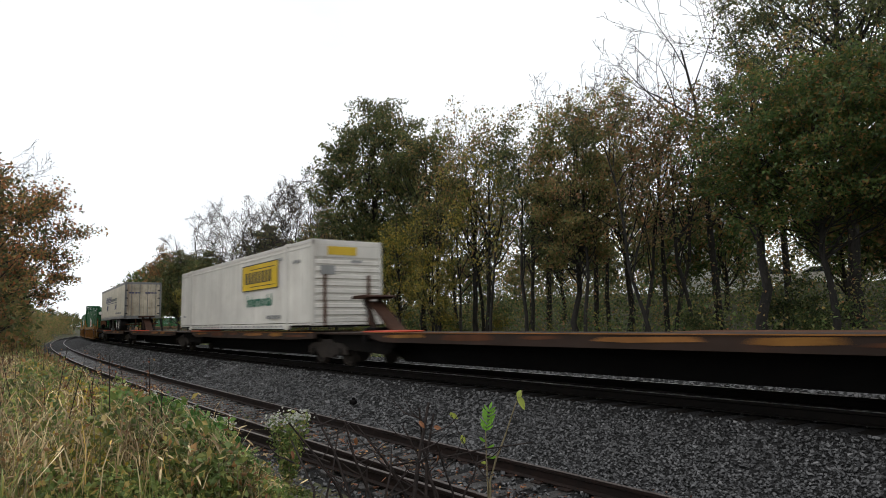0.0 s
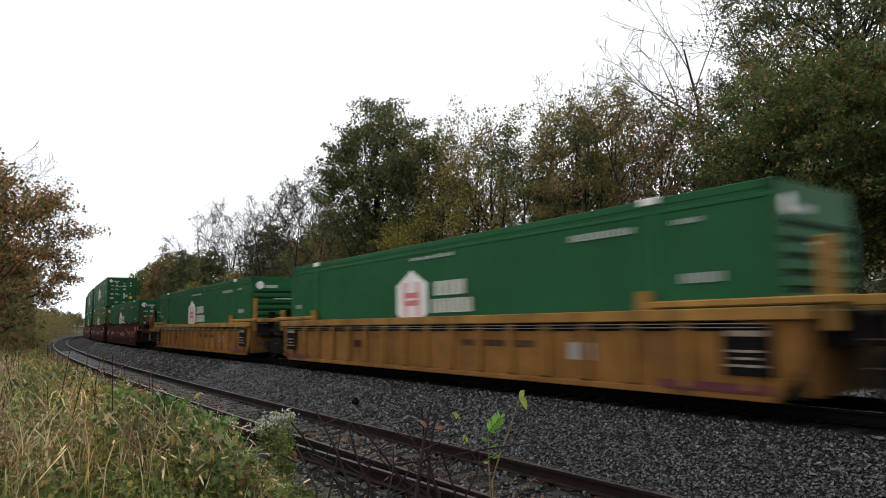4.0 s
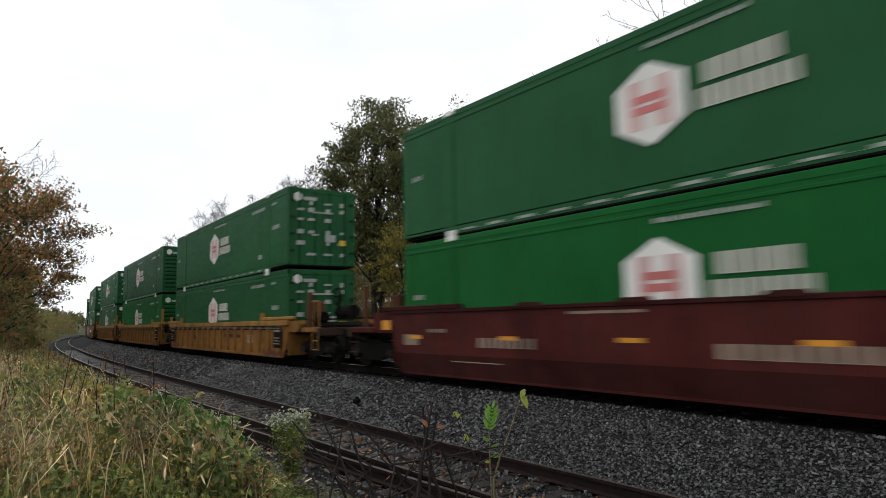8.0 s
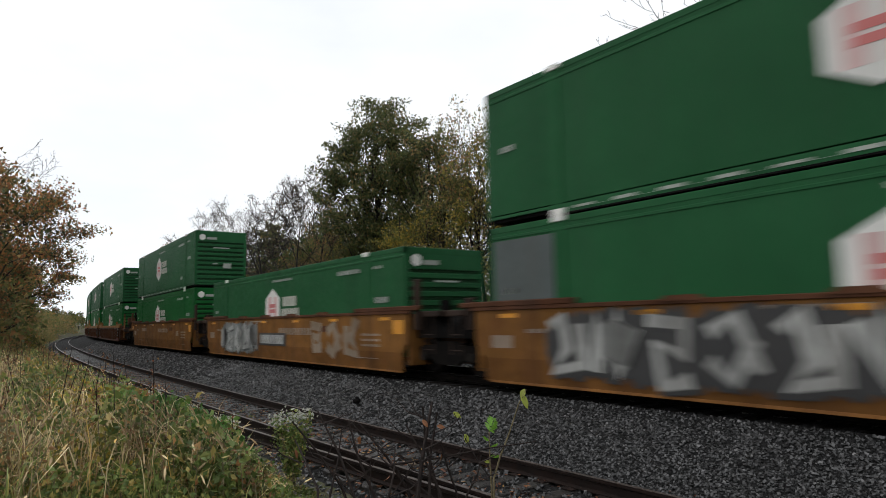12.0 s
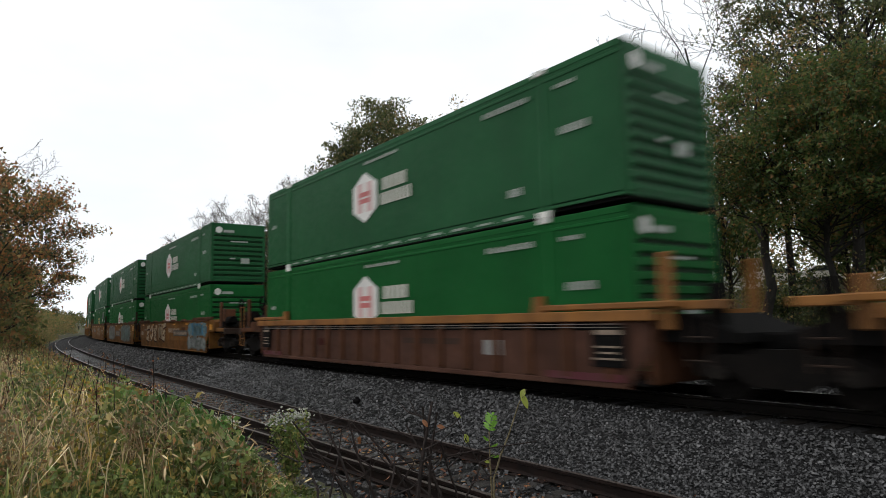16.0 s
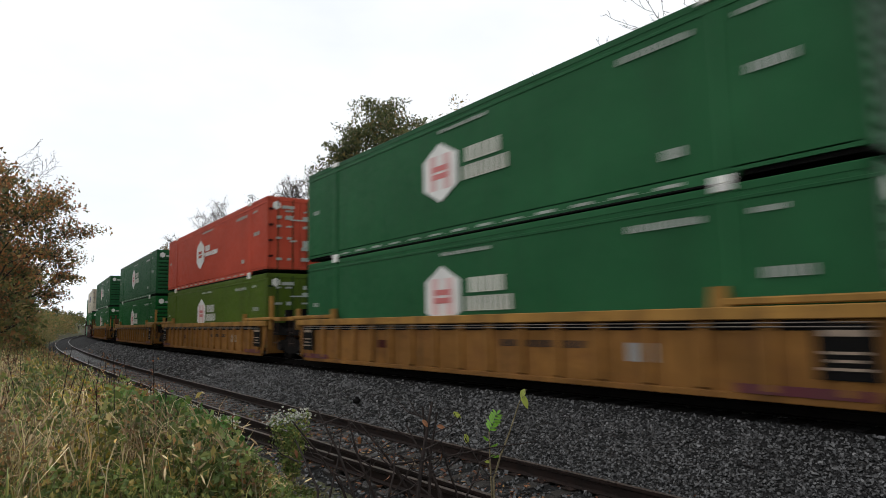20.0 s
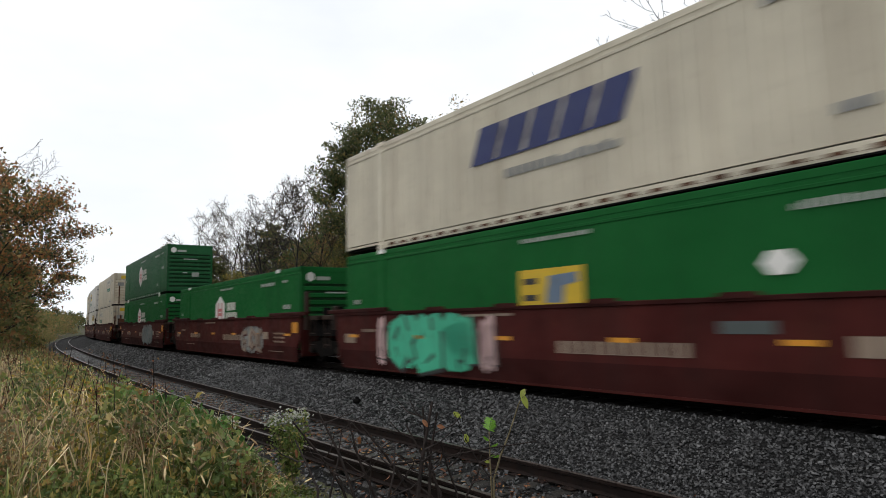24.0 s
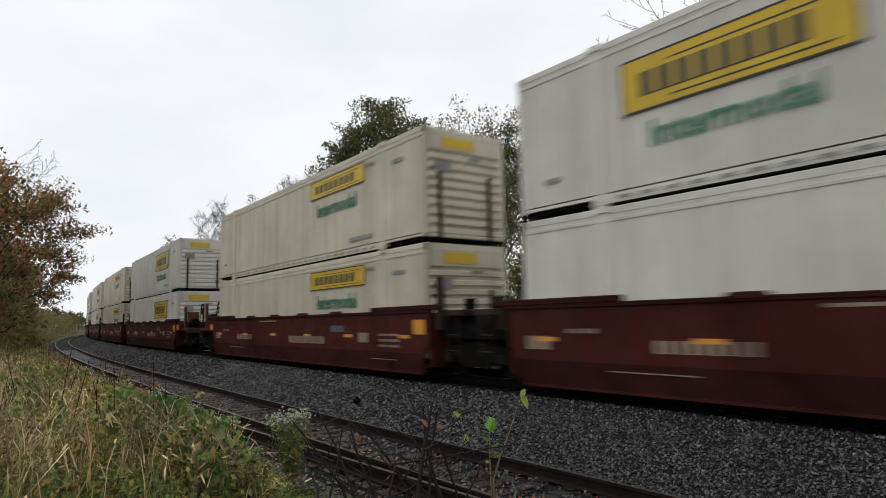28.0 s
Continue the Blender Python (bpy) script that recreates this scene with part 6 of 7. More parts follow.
def make_woods():
    # the row nearest to the line, from the far end to the near end
    put(lobed("oak_tree", "tall dull green oak with a rounded crown", 21, 19.3, 4.5, 5.2, "leaf_oak", 120, 28, 0.19, 0.3), 41.5, -14, 20)
    put(lobed("oak_tree", "dull green and brown oak beside a taller one", 22, 15.6, 5.0, 3.2, "leaf_oak", 52, 26, 0.17, 0.36), 34.8, -14.5, 0)
    yel = put(lobed("maple_tree", "slender maple with thin yellowing leaves", 23, 9.2, 1.6, 2.3, "leaf_yellow", 38, 18, 0.12, 0.4), 33.5, -11.5, 70)
    slim = put(lobed("maple_tree", "slender maple with sparse yellow-brown leaves", 24, 13.4, 3.4, 2.4, "leaf_brown", 46, 13, 0.125, 0.42), 28.6, -14, 0)
    brown = put(lobed("maple_tree", "broad maple with dense brown and green leaves", 25, 12.6, 3.3, 3.1, "leaf_brown", 72, 30, 0.12, 0.32), 20.6, -14, 0)
    green = put(lobed("maple_tree", "large dark green maple tinged with orange", 27, 11.0, 3.9, 4.3, "leaf_green", 90, 36, 0.115, 0.27), 9.2, -14.3, 50)
    put(lobed("oak_tree", "very tall oak with thin brown-green foliage", 28, 20.5, 8.0, 6.2, "leaf_oak", 125, 27, 0.14, 0.27, girth=0.03), 11.2, -22.5, 10)
    bare = put(tree("bare_tree", "leafless grey tree with fine twigs", "tree", 29, 18, BARE, "leaf_brown", 0, 0, 0, "bark", 0.024, least=0.012), 17.2, -21, 30)
    # slender young trees that stand open, their stems in sight
    pole = put(tree("young_tree", "slender young tree with thin yellow-brown leaves", "tree", 36, 13.5, SLIM, "leaf_brown", 3, 0.26, 0.14, "bark", 0.017), 31.2, -13.2, 0)
    rusty = put(tree("young_tree", "slender leaning tree with a few rusty leaves", "tree", 37, 11.5, SLIM, "leaf_red", 3, 0.28, 0.14, "bark", 0.018, lean=(0.14, 0.05)), 15.8, -13.4, 200)
    gold = put(tree("young_tree", "slender young tree with thin yellow-green leaves", "tree", 38, 10.5, SLIM, "leaf_yellow", 3, 0.26, 0.13, "bark", 0.018, lean=(-0.08, 0.04)), 25.6, -12.4, 0)
    leafy_ = put(tree("young_tree", "slender young tree with dull green leaves", "tree", 39, 11.0, SLIM, "leaf_oak", 4, 0.26, 0.14, "bark", 0.02, lean=(0.05, -0.06)), 22.9, -12.6, 0)
    for th, s, off, turn, size in ((pole, 29.8, -15.5, 100, 1.05), (pole, 27.6, -13.8, 200, 1.0), (gold, 28.4, -12.6, 80, 0.95), (gold, 30.6, -12.2, 220, 0.85),
                                   (leafy_, 24.6, -14.6, 60, 1.05), (leafy_, 19.4, -13.0, 130, 0.95), (rusty, 17.2, -14.2, 60, 0.95), (rusty, 16.2, -17.2, 150, 1.1), (rusty, 18.4, -18.5, 10, 1.1), (pole, 13.0, -17.0, 170, 0.95), (leafy_, 6.6, -17.2, 190, 0.95), (pole, 33.8, -16.5, 20, 1.05), (leafy_, 38.8, -12.6, 10, 0.8), (gold, 44.6, -12.6, 120, 0.85), (rusty, 47.5, -14.0, 300, 0.95),
                                   (pole, 23.2, -19.5, 310, 1.15), (pole, 31.5, -21.0, 220, 1.15)):
        again(th, s, off, turn, size)
    put(lobed("maple_tree", "dark-trunked maple with a high green crown", 42, 11.2, 5.2, 3.0, "leaf_green", 46, 26, 0.115, 0.3, girth=0.04), 11.6, -14.4, 120)
    again(green, 5.6, -15, 200, 1.03)
    again(yel, 29.5, -11.5, 190, 0.75)
    again(yel, 44.5, -12.5, 20, 0.7)
    again(slim, 21.8, -19.5, 200, 1.12)
    for s, off, turn, size in ((24.6, -20, 250, 0.8), (19, -19, 130, 0.72), (30.6, -22, 200, 1.03), (14.5, -23, 310, 0.95), (37, -22, 60, 0.8), (33.4, -19, 160, 0.72)):
        again(bare, s, off, turn, size)
    # along the curve the woods thin out into grey twigs
    grey = put(tree("bare_tree", "leafless grey-brown tree with a dense haze of twigs", "tree", 30, 16, BARE, "leaf_grey", 1, 0.3, 0.12, "bark", 0.024, least=0.022), 58, -13.5, 70)
    grey.scale = (0.88, 0.88, 0.88)
    for s, off, turn, size in ((49, -12, 10, 0.75), (63, -17, 300, 0.9), (67, -14, 180, 0.9), (76, -14.5, 220, 0.9), (85, -14, 40, 1.0), (93, -13, 250, 1.05), (70, -20, 90, 1.1)):
        again(grey, s, off, turn, size)
    curve = put(lobed("maple_tree", "round maple with thin rust-brown leaves at the curve", 43, 15.5, 4.0, 3.6, "leaf_rust", 60, 12, 0.26, 0.36), 112, -10.2, 90)
    again(curve, 126, -8.5, 210, 0.62)
    mix = put(lobed("oak_tree", "dull olive oak along the curve", 44, 13.5, 2.0, 3.6, "leaf_oak", 60, 12, 0.26, 0.38), 98, -10.5, 0)
    again(mix, 87, -12.5, 130, 0.9)
    again(mix, 105, -13, 40, 1.0)
    again(mix, 74, -17, 250, 1.05)
    again(mix, 64, -19, 20, 0.95)
    again(yel, 66, -10.5, 200, 0.9)
    again(brown, 60, -16, 10, 0.8)
    again(yel, 82, -9.5, 10, 0.9)
    again(yel, 118, -8.2, 50, 0.8)
    again(brown, 51, -15, 30, 0.75)
    rng = random.Random(8)
    # cheaper trees for the depth of the woods
    deep = [put(lobed("oak_tree", "oak deep in the woods, dull green and brown", 33, 13, 2.0, 3.6, "leaf_oak", 30, 9, 0.36, 0.4, twigs=3), 34, -27),
            put(lobed("maple_tree", "maple deep in the woods, brown and orange", 34, 11, 1.5, 3.2, "leaf_brown", 30, 9, 0.34, 0.42, twigs=3), 12, -29),
            put(lobed("maple_tree", "maple deep in the woods, still green", 35, 12, 1.5, 3.6, "leaf_green", 30, 9, 0.34, 0.42, twigs=3), 22, -30)]
    for i in range(11):
        s = 2 + 50 * (i + rng.random()) / 11
        again(rng.choice(deep), s, -rng.uniform(27, 40), rng.uniform(0, 360), rng.uniform(0.5, 0.7))
    for s, off, size in ((3, -24, 0.85), (8, -27, 0.9), (13, -26, 0.8), (6, -32, 0.9)):
        again(deep[2], s, off, s * 50, size)
    for i in range(10):
        again(rng.choice(deep), rng.uniform(52, 150), -rng.uniform(16, 34), rng.uniform(0, 360), rng.uniform(0.85, 1.1))
    shrub = put(tree("shrub", "dark green shrub under the trees", "shrub", 31, 2.6, LOW, "leaf_dark", 9, 0.25, 0.13, girth=0.03), 12, -17)
    shrub2 = put(tree("shrub", "yellow-green shrub under the trees", "shrub", 32, 2.2, LOW, "leaf_yellow", 8, 0.25, 0.13, girth=0.03), 34, -15)
    for i in range(26):
        s, off = rng.uniform(1, 75), -rng.uniform(12, 26)
        again(shrub if rng.random() < 0.8 else shrub2, s, off, rng.uniform(0, 360), rng.uniform(0.3, 0.5) * (1.0 if off > -16 else 1.7))
    for s, off, size in ((2, -10.5, 0.3), (7, -11.2, 0.28), (12.4, -10.8, 0.34), (17, -11, 0.25), (22.5, -11, 0.36), (30, -10.4, 0.34)):
        again(shrub, s, off, s * 40, size)
    wood_mass("far_woods", "dense distant woods in dull autumn greens and browns", "leaf_brown", 2300, -4, 64, -62, -38, 0.0, 8.5, 13, 0.8, 0.3, 61)
    wood_mass("curve_woods", "dense distant woods along the curve, dull green and brown", "leaf_brown", 1700, 48, 135, -50, -20, 0.0, 11.0, 16, 0.8, 0.34, 67)
    wood_mass("far_undergrowth", "tangled green undergrowth deep in the woods", "leaf_shrub", 3400, -2, 90, -38, -13, 0.0, 1.5, 13, 0.35, 0.13, 62)
    wood_mass("bramble_thicket", "dark bramble thicket on the slope behind the trees", "leaf_dark", 1500, -2, 60, -42, -18, 0.2, 3.6, 12, 0.45, 0.16, 69)
    wood_mass("understory", "thin brown and green understory between the trunks", "leaf_brown", 1900, 0, 60, -24, -12.5, 0.3, 5.2, 10, 0.5, 0.11, 72)
    wood_mass("bank_weeds", "rank green weeds along the far side of the line", "leaf_shrub", 4200, 0, 80, -13, -6.4, 0.0, 0.55, 12, 0.17, 0.075, 63, 1.5)
    wood_mass("grey_thicket", "leafless grey-brown thicket along the curve", "leaf_grey", 3600, 47, 140, -26, -12, 0.0, 14.5, 15, 0.5, 0.17, 64)
    wood_mass("siding_hedge", "overgrown hedge of brown and green along the siding", "leaf_brown", 1900, 38, 210, 7.6, 12.0, 0.0, 4.6, 16, 0.45, 0.26, 65, 1.2)
    wood_mass("end_woods", "dull green distant woods where the line curves away", "leaf_oak", 900, 260, 400, 18, 60, 0.0, 4.5, 16, 0.9, 0.45, 66)
    wood_mass("verge_weeds", "low weeds between the siding and the hedge", "leaf_brown", 900, 26, 150, 6.3, 8.2, 0.0, 0.6, 12, 0.25, 0.12, 68)
    # trees on the camera's side, along the siding
    side = put(lobed("maple_tree", "maple with red-brown and green leaves beside the siding", 41, 10.6, 1.0, 4.3, "leaf_rust", 70, 24, 0.15, 0.3), 34, 11.0, 0)
    again(side, 46, 9.6, 230, 1.12)
    again(bare, 33, 9.9, 20, 0.56)
    again(bare, 43, 9.5, 140, 0.6)
    again(brown, 41, 12.2, 20, 0.8)
    again(side, 68, 9.3, 60, 0.85)
    for i in range(9):
        again(rng.choice(deep), 52 + 6 * i, rng.uniform(9.5, 12.5), rng.uniform(0, 360), rng.uniform(0.6, 0.8))
    for i in range(12):
        again(rng.choice(deep), 130 + 14 * i, rng.uniform(12, 17), rng.uniform(0, 360), rng.uniform(0.5, 0.65))
    for i in range(14):
        again(rng.choice(deep), 128 + 11 * i, -rng.uniform(7.0, 12.0), rng.uniform(0, 360), rng.uniform(1.1, 1.3))
    for i in range(22):
        again(shrub if rng.random() < 0.6 else shrub2, rng.uniform(27, 120), rng.uniform(7.6, 10.5), rng.uniform(0, 360), rng.uniform(0.35, 0.8))


make_woods()


def house():
    """A small white house behind the trees."""
    h = tagged(new("house"), "small white clapboard house behind the trees", "house")
    part("wall", Geo().box(-4, 4, -3, 3, 0, 4.6), M["siding"], h)
    for i in range(14):
        part("board", shared("clapboard", lambda: Geo().prism([(-3.0, 0.0), (-3.05, 0.0), (-3.012, 0.3), (-3.0, 0.3)], -4, 4, "x"), M["siding"]), M["siding"], h, at=pose(0, 0, 0.3 * i))
    part("roof", Geo().prism([(-3.5, 4.5), (3.5, 4.5), (0, 6.8)], -4.4, 4.4, "x"), M["rooftile"], h)
    for x in (-2.4, 0.6, 2.6):
        w = part("window", Geo().box(x - 0.5, x + 0.5, -3.09, -3.0, 1.4, 2.8), M["siding"], h)
        part("pane", Geo().box(x - 0.4, x + 0.4, -3.1, -3.085, 1.5, 2.7), M["glass"], w, "dark pane")
    return h


def parked_car(label, paint):
    c = tagged(new("car"), label, "car", "cars parked behind the trees")
    o = [(-2.2, 0.35), (2.2, 0.35), (2.25, 0.8), (1.4, 0.95), (0.7, 1.42), (-1.1, 1.45), (-1.9, 0.98), (-2.25, 0.9)]
    part("body", Geo().prism(o, -0.88, 0.88), M[paint], c)
    part("side_glass", Geo().prism([(1.15, 0.98), (0.62, 1.35), (-1.0, 1.38), (-1.6, 1.0)], -0.89, 0.89), M["glass"], c, "dark side windows")
    for x in (-1.4, 1.4):
        for k in (-1, 1):
            w = part("wheel", Geo().lathe([(k * 0.68, 0.0), (k * 0.68, 0.33), (k * 0.9, 0.33), (k * 0.9, 0.2)], x, 0.33), M["tyre"], c)
            part("rim", Geo().lathe([(k * 0.9, 0.21), (k * 0.88, 0.0)], x, 0.33, 12), M["decal_grey"], w)
    return c


put(house(), 31.5, -43, 35, sink=0.3)
first_car = put(parked_car("white car parked behind the trees", "white"), 22, -46, 15)
for s_, o_ in ((18.5, -46.5), (26, -45.5), (15, -47)):
    again(first_car, s_, o_, 15 + s_)


# ---------------------------------------------------------------- weeds in front
def bank_edge(s):
    return 6.9 + np.clip((7.7 - s) * 0.42, 0, 3.4) + 0.28 * np.exp(-((s - 8.6) / 1.3) ** 2)


def bank_back(s):
    return np.maximum(10.2 + np.clip((s - 5) * 0.1, 0, 3.0), bank_edge(s) + 0.3)


def stature(s, o):
    """Plants stay low towards the stones."""
    return np.clip(0.42 + 0.55 * (o - bank_edge(s)), 0.42, 1.0)


def sown(rng, n, s0, s1, power=1.7):
    """Places spread over the bank, thicker near the camera."""
    s = s0 + (s1 - s0) * rng.uniform(0, 1, n) ** power
    return s, bank_edge(s) + (bank_back(s) - bank_edge(s)) * rng.uniform(0, 1, n)


def patches(rng, s, o, per, radius):
    """Groups of plants about the given places."""
    n = len(s) * per
    ss = np.repeat(s, per) + rng.normal(0, radius, n)
    oo = np.repeat(o, per) + rng.normal(0, radius, n)
    return ss, np.maximum(oo, bank_edge(ss) - 0.05)


def blades(name, label, material, s, o, h0, h1, width, seed, lean=0.5):
    """Bent grass blades, each a narrow strip of three pieces."""
    rng = np.random.default_rng(seed)
    n = len(s)
    base = spots(s, o, lift(s, o) - 0.02)
    h = rng.uniform(h0, h1, n) * rng.uniform(0.7, 1.1, n) * stature(s, o)
    a = rng.uniform(0, 2 * np.pi, n)
    ln = rng.uniform(0.1, lean, n) * h
    d = np.stack([np.cos(a), np.sin(a), np.zeros(n)], -1)
    sd = np.stack([-np.sin(a), np.cos(a), np.zeros(n)], -1) * (width * rng.uniform(0.6, 1.3, n))[:, None]
    up = np.array([0, 0, 1.0])
    V = np.zeros((n, 7, 3))
    for i, (u, w, b) in enumerate(((0.0, 1.0, 0.0), (0.45, 0.9, 0.18), (0.8, 0.6, 0.55))):
        c = base + up * (h * u)[:, None] + d * (ln * b)[:, None]
        V[:, 2 * i], V[:, 2 * i + 1] = c - sd * w * 0.5, c + sd * w * 0.5
    droop = np.where(rng.uniform(0, 1, n) < 0.4, 0.72, 0.93)
    V[:, 6] = base + up * (h * droop)[:, None] + d * (ln * (1.6 - 0.6 * (droop > 0.9)))[:, None]
    tri = np.array([(0, 1, 3), (0, 3, 2), (2, 3, 5), (2, 5, 4), (4, 5, 6)])
    F = (np.arange(n)[:, None, None] * 7 + tri[None]).reshape(-1, 3)
    ob = new(name, raw_mesh(name, V.reshape(-1, 3), F, M[material]))
    tagged(ob, label, "grass", kind="stuff")
    return V[:, 6], d


def seed_heads(name, label, tips, d, seed, length=0.075, r=0.009, material="grass_dry"):
    """Drooping bristly heads at the ends of grass stalks."""
    rng = np.random.default_rng(seed)
    n = len(tips)
    way = d * rng.uniform(0.4, 1.0, n)[:, None] + np.array([0, 0, 1.0]) * rng.uniform(-0.6, 0.6, n)[:, None]
    way /= np.linalg.norm(way, axis=1)[:, None]
    u = np.cross(way, (0.2, 0.3, 0.93))
    u /= np.linalg.norm(u, axis=1)[:, None]
    w = np.cross(way, u)
    L = length * rng.uniform(0.7, 1.3, n)
    V = np.zeros((n, 8, 3))
    for i, (q, k) in enumerate(((0.25, 1.0), (0.7, 0.85))):
        for j in range(3):
            a = 2 * np.pi * j / 3
            V[:, 1 + 3 * i + j] = tips + way * (L * q)[:, None] + (u * np.cos(a) + w * np.sin(a)) * r * k
    V[:, 0], V[:, 7] = tips, tips + way * L[:, None]
    f = np.array([(0, 1, 2), (0, 2, 3), (0, 3, 1), (1, 4, 5), (1, 5, 2), (2, 5, 6), (2, 6, 3), (3, 6, 4), (3, 4, 1), (4, 7, 5), (5, 7, 6), (6, 7, 4)])
    F = (np.arange(n)[:, None, None] * 8 + f[None]).reshape(-1, 3)
    ob = new(name, raw_mesh(name, V.reshape(-1, 3), F, M[material]))
    tagged(ob, label, "grass", kind="stuff")


def foxtails(name, label, s, o, h0, h1, seed):
    """Grass stalks that arch over, each with a thick bristly head hanging at its end."""
    rng = np.random.default_rng(seed)
    n = len(s)
    base = spots(s, o, lift(s, o) - 0.02)
    h, a = rng.uniform(h0, h1, n) * stature(s, o), rng.uniform(0, 2 * np.pi, n)
    reach = h * rng.uniform(0.25, 0.6, n)
    d = np.stack([np.cos(a), np.sin(a), np.zeros(n)], -1)
    sd = np.stack([-np.sin(a), np.cos(a), np.zeros(n)], -1)
    up = np.array([0, 0, 1.0])

    def at(u):
        return base + up * (h * (2.4 * u - 1.6 * u * u) / 0.9)[:, None] + d * (reach * u * u)[:, None]

    us = (0.0, 0.35, 0.6, 0.8, 1.0)
    V = np.zeros((n, 10 + 13, 3))
    for i, u in enumerate(us):
        w = 0.0035 * (1.2 - 0.5 * u)
        V[:, 2 * i], V[:, 2 * i + 1] = at(np.full(n, u)) - sd * w, at(np.full(n, u)) + sd * w
    long_ = rng.uniform(0.08, 0.15, n)
    out = d * 0.75 + up * 0.66
    for i, (q, r) in enumerate(((0.05, 0.004), (0.3, 0.0085), (0.65, 0.008), (0.9, 0.004))):
        c = at(1.0 + long_ * q)
        for j in range(3):
            b = 2 * np.pi * j / 3
            V[:, 10 + 3 * i + j] = c + (sd * np.cos(b) + out * np.sin(b)) * r
    V[:, 22] = at(1.0 + long_)
    f = []
    for i in range(4):
        f += [(2 * i, 2 * i + 1, 2 * i + 3), (2 * i, 2 * i + 3, 2 * i + 2)]
    for i in range(3):
        for j in range(3):
            p, q = 10 + 3 * i + j, 10 + 3 * i + (j + 1) % 3
            f += [(p, q, q + 3), (p, q + 3, p + 3)]
    f += [(19, 20, 22), (20, 21, 22), (21, 19, 22)]
    F = (np.arange(n)[:, None, None] * 23 + np.array(f)[None]).reshape(-1, 3)
    tagged(new(name, raw_mesh(name, V.reshape(-1, 3), F, M["grass_dry"])), label, "grass", kind="stuff")


def leafy_stems(name, label, s, o, h0, h1, leaf, per, size, seed, spread=0.05):
    """Upright weeds: bare stems with leaves all the way up."""
    rng = np.random.default_rng(seed)
    n = len(s)
    base = spots(s, o, lift(s, o) - 0.03)
    h = rng.uniform(h0, h1, n) * stature(s, o)
    lean = rng.normal(0, 0.12, (n, 3)) * h[:, None]
    lean[:, 2] = 0
    pts = []
    lines = []
    for i in range(n):
        a, b = base[i], base[i] + lean[i] + np.array([0, 0, h[i]])
        m = (a + b) / 2 + rng.normal(0, 0.03, 3)
        lines.append(([a, m, b], [0.006, 0.005, 0.003]))
        for k in range(per):
            q = rng.uniform(0.15, 1.0)
            pts.append(a * (1 - q) + b * q)
    V, F = tubes(lines, 3)
    st = new(name + "_stems", raw_mesh(name + "_stems", V, F, M["stem_pale" if leaf != "litter" else "twig"]))
    tagged(st, "thin pale weed stems" if leaf != "litter" else "thin dark dead weed stems", "weeds", kind="stuff")
    V, F = leaf_cards(rng, pts, 2, spread, size)
    ob = new(name, raw_mesh(name, V, F, M[leaf]))
    tagged(ob, label, "weeds", kind="stuff")


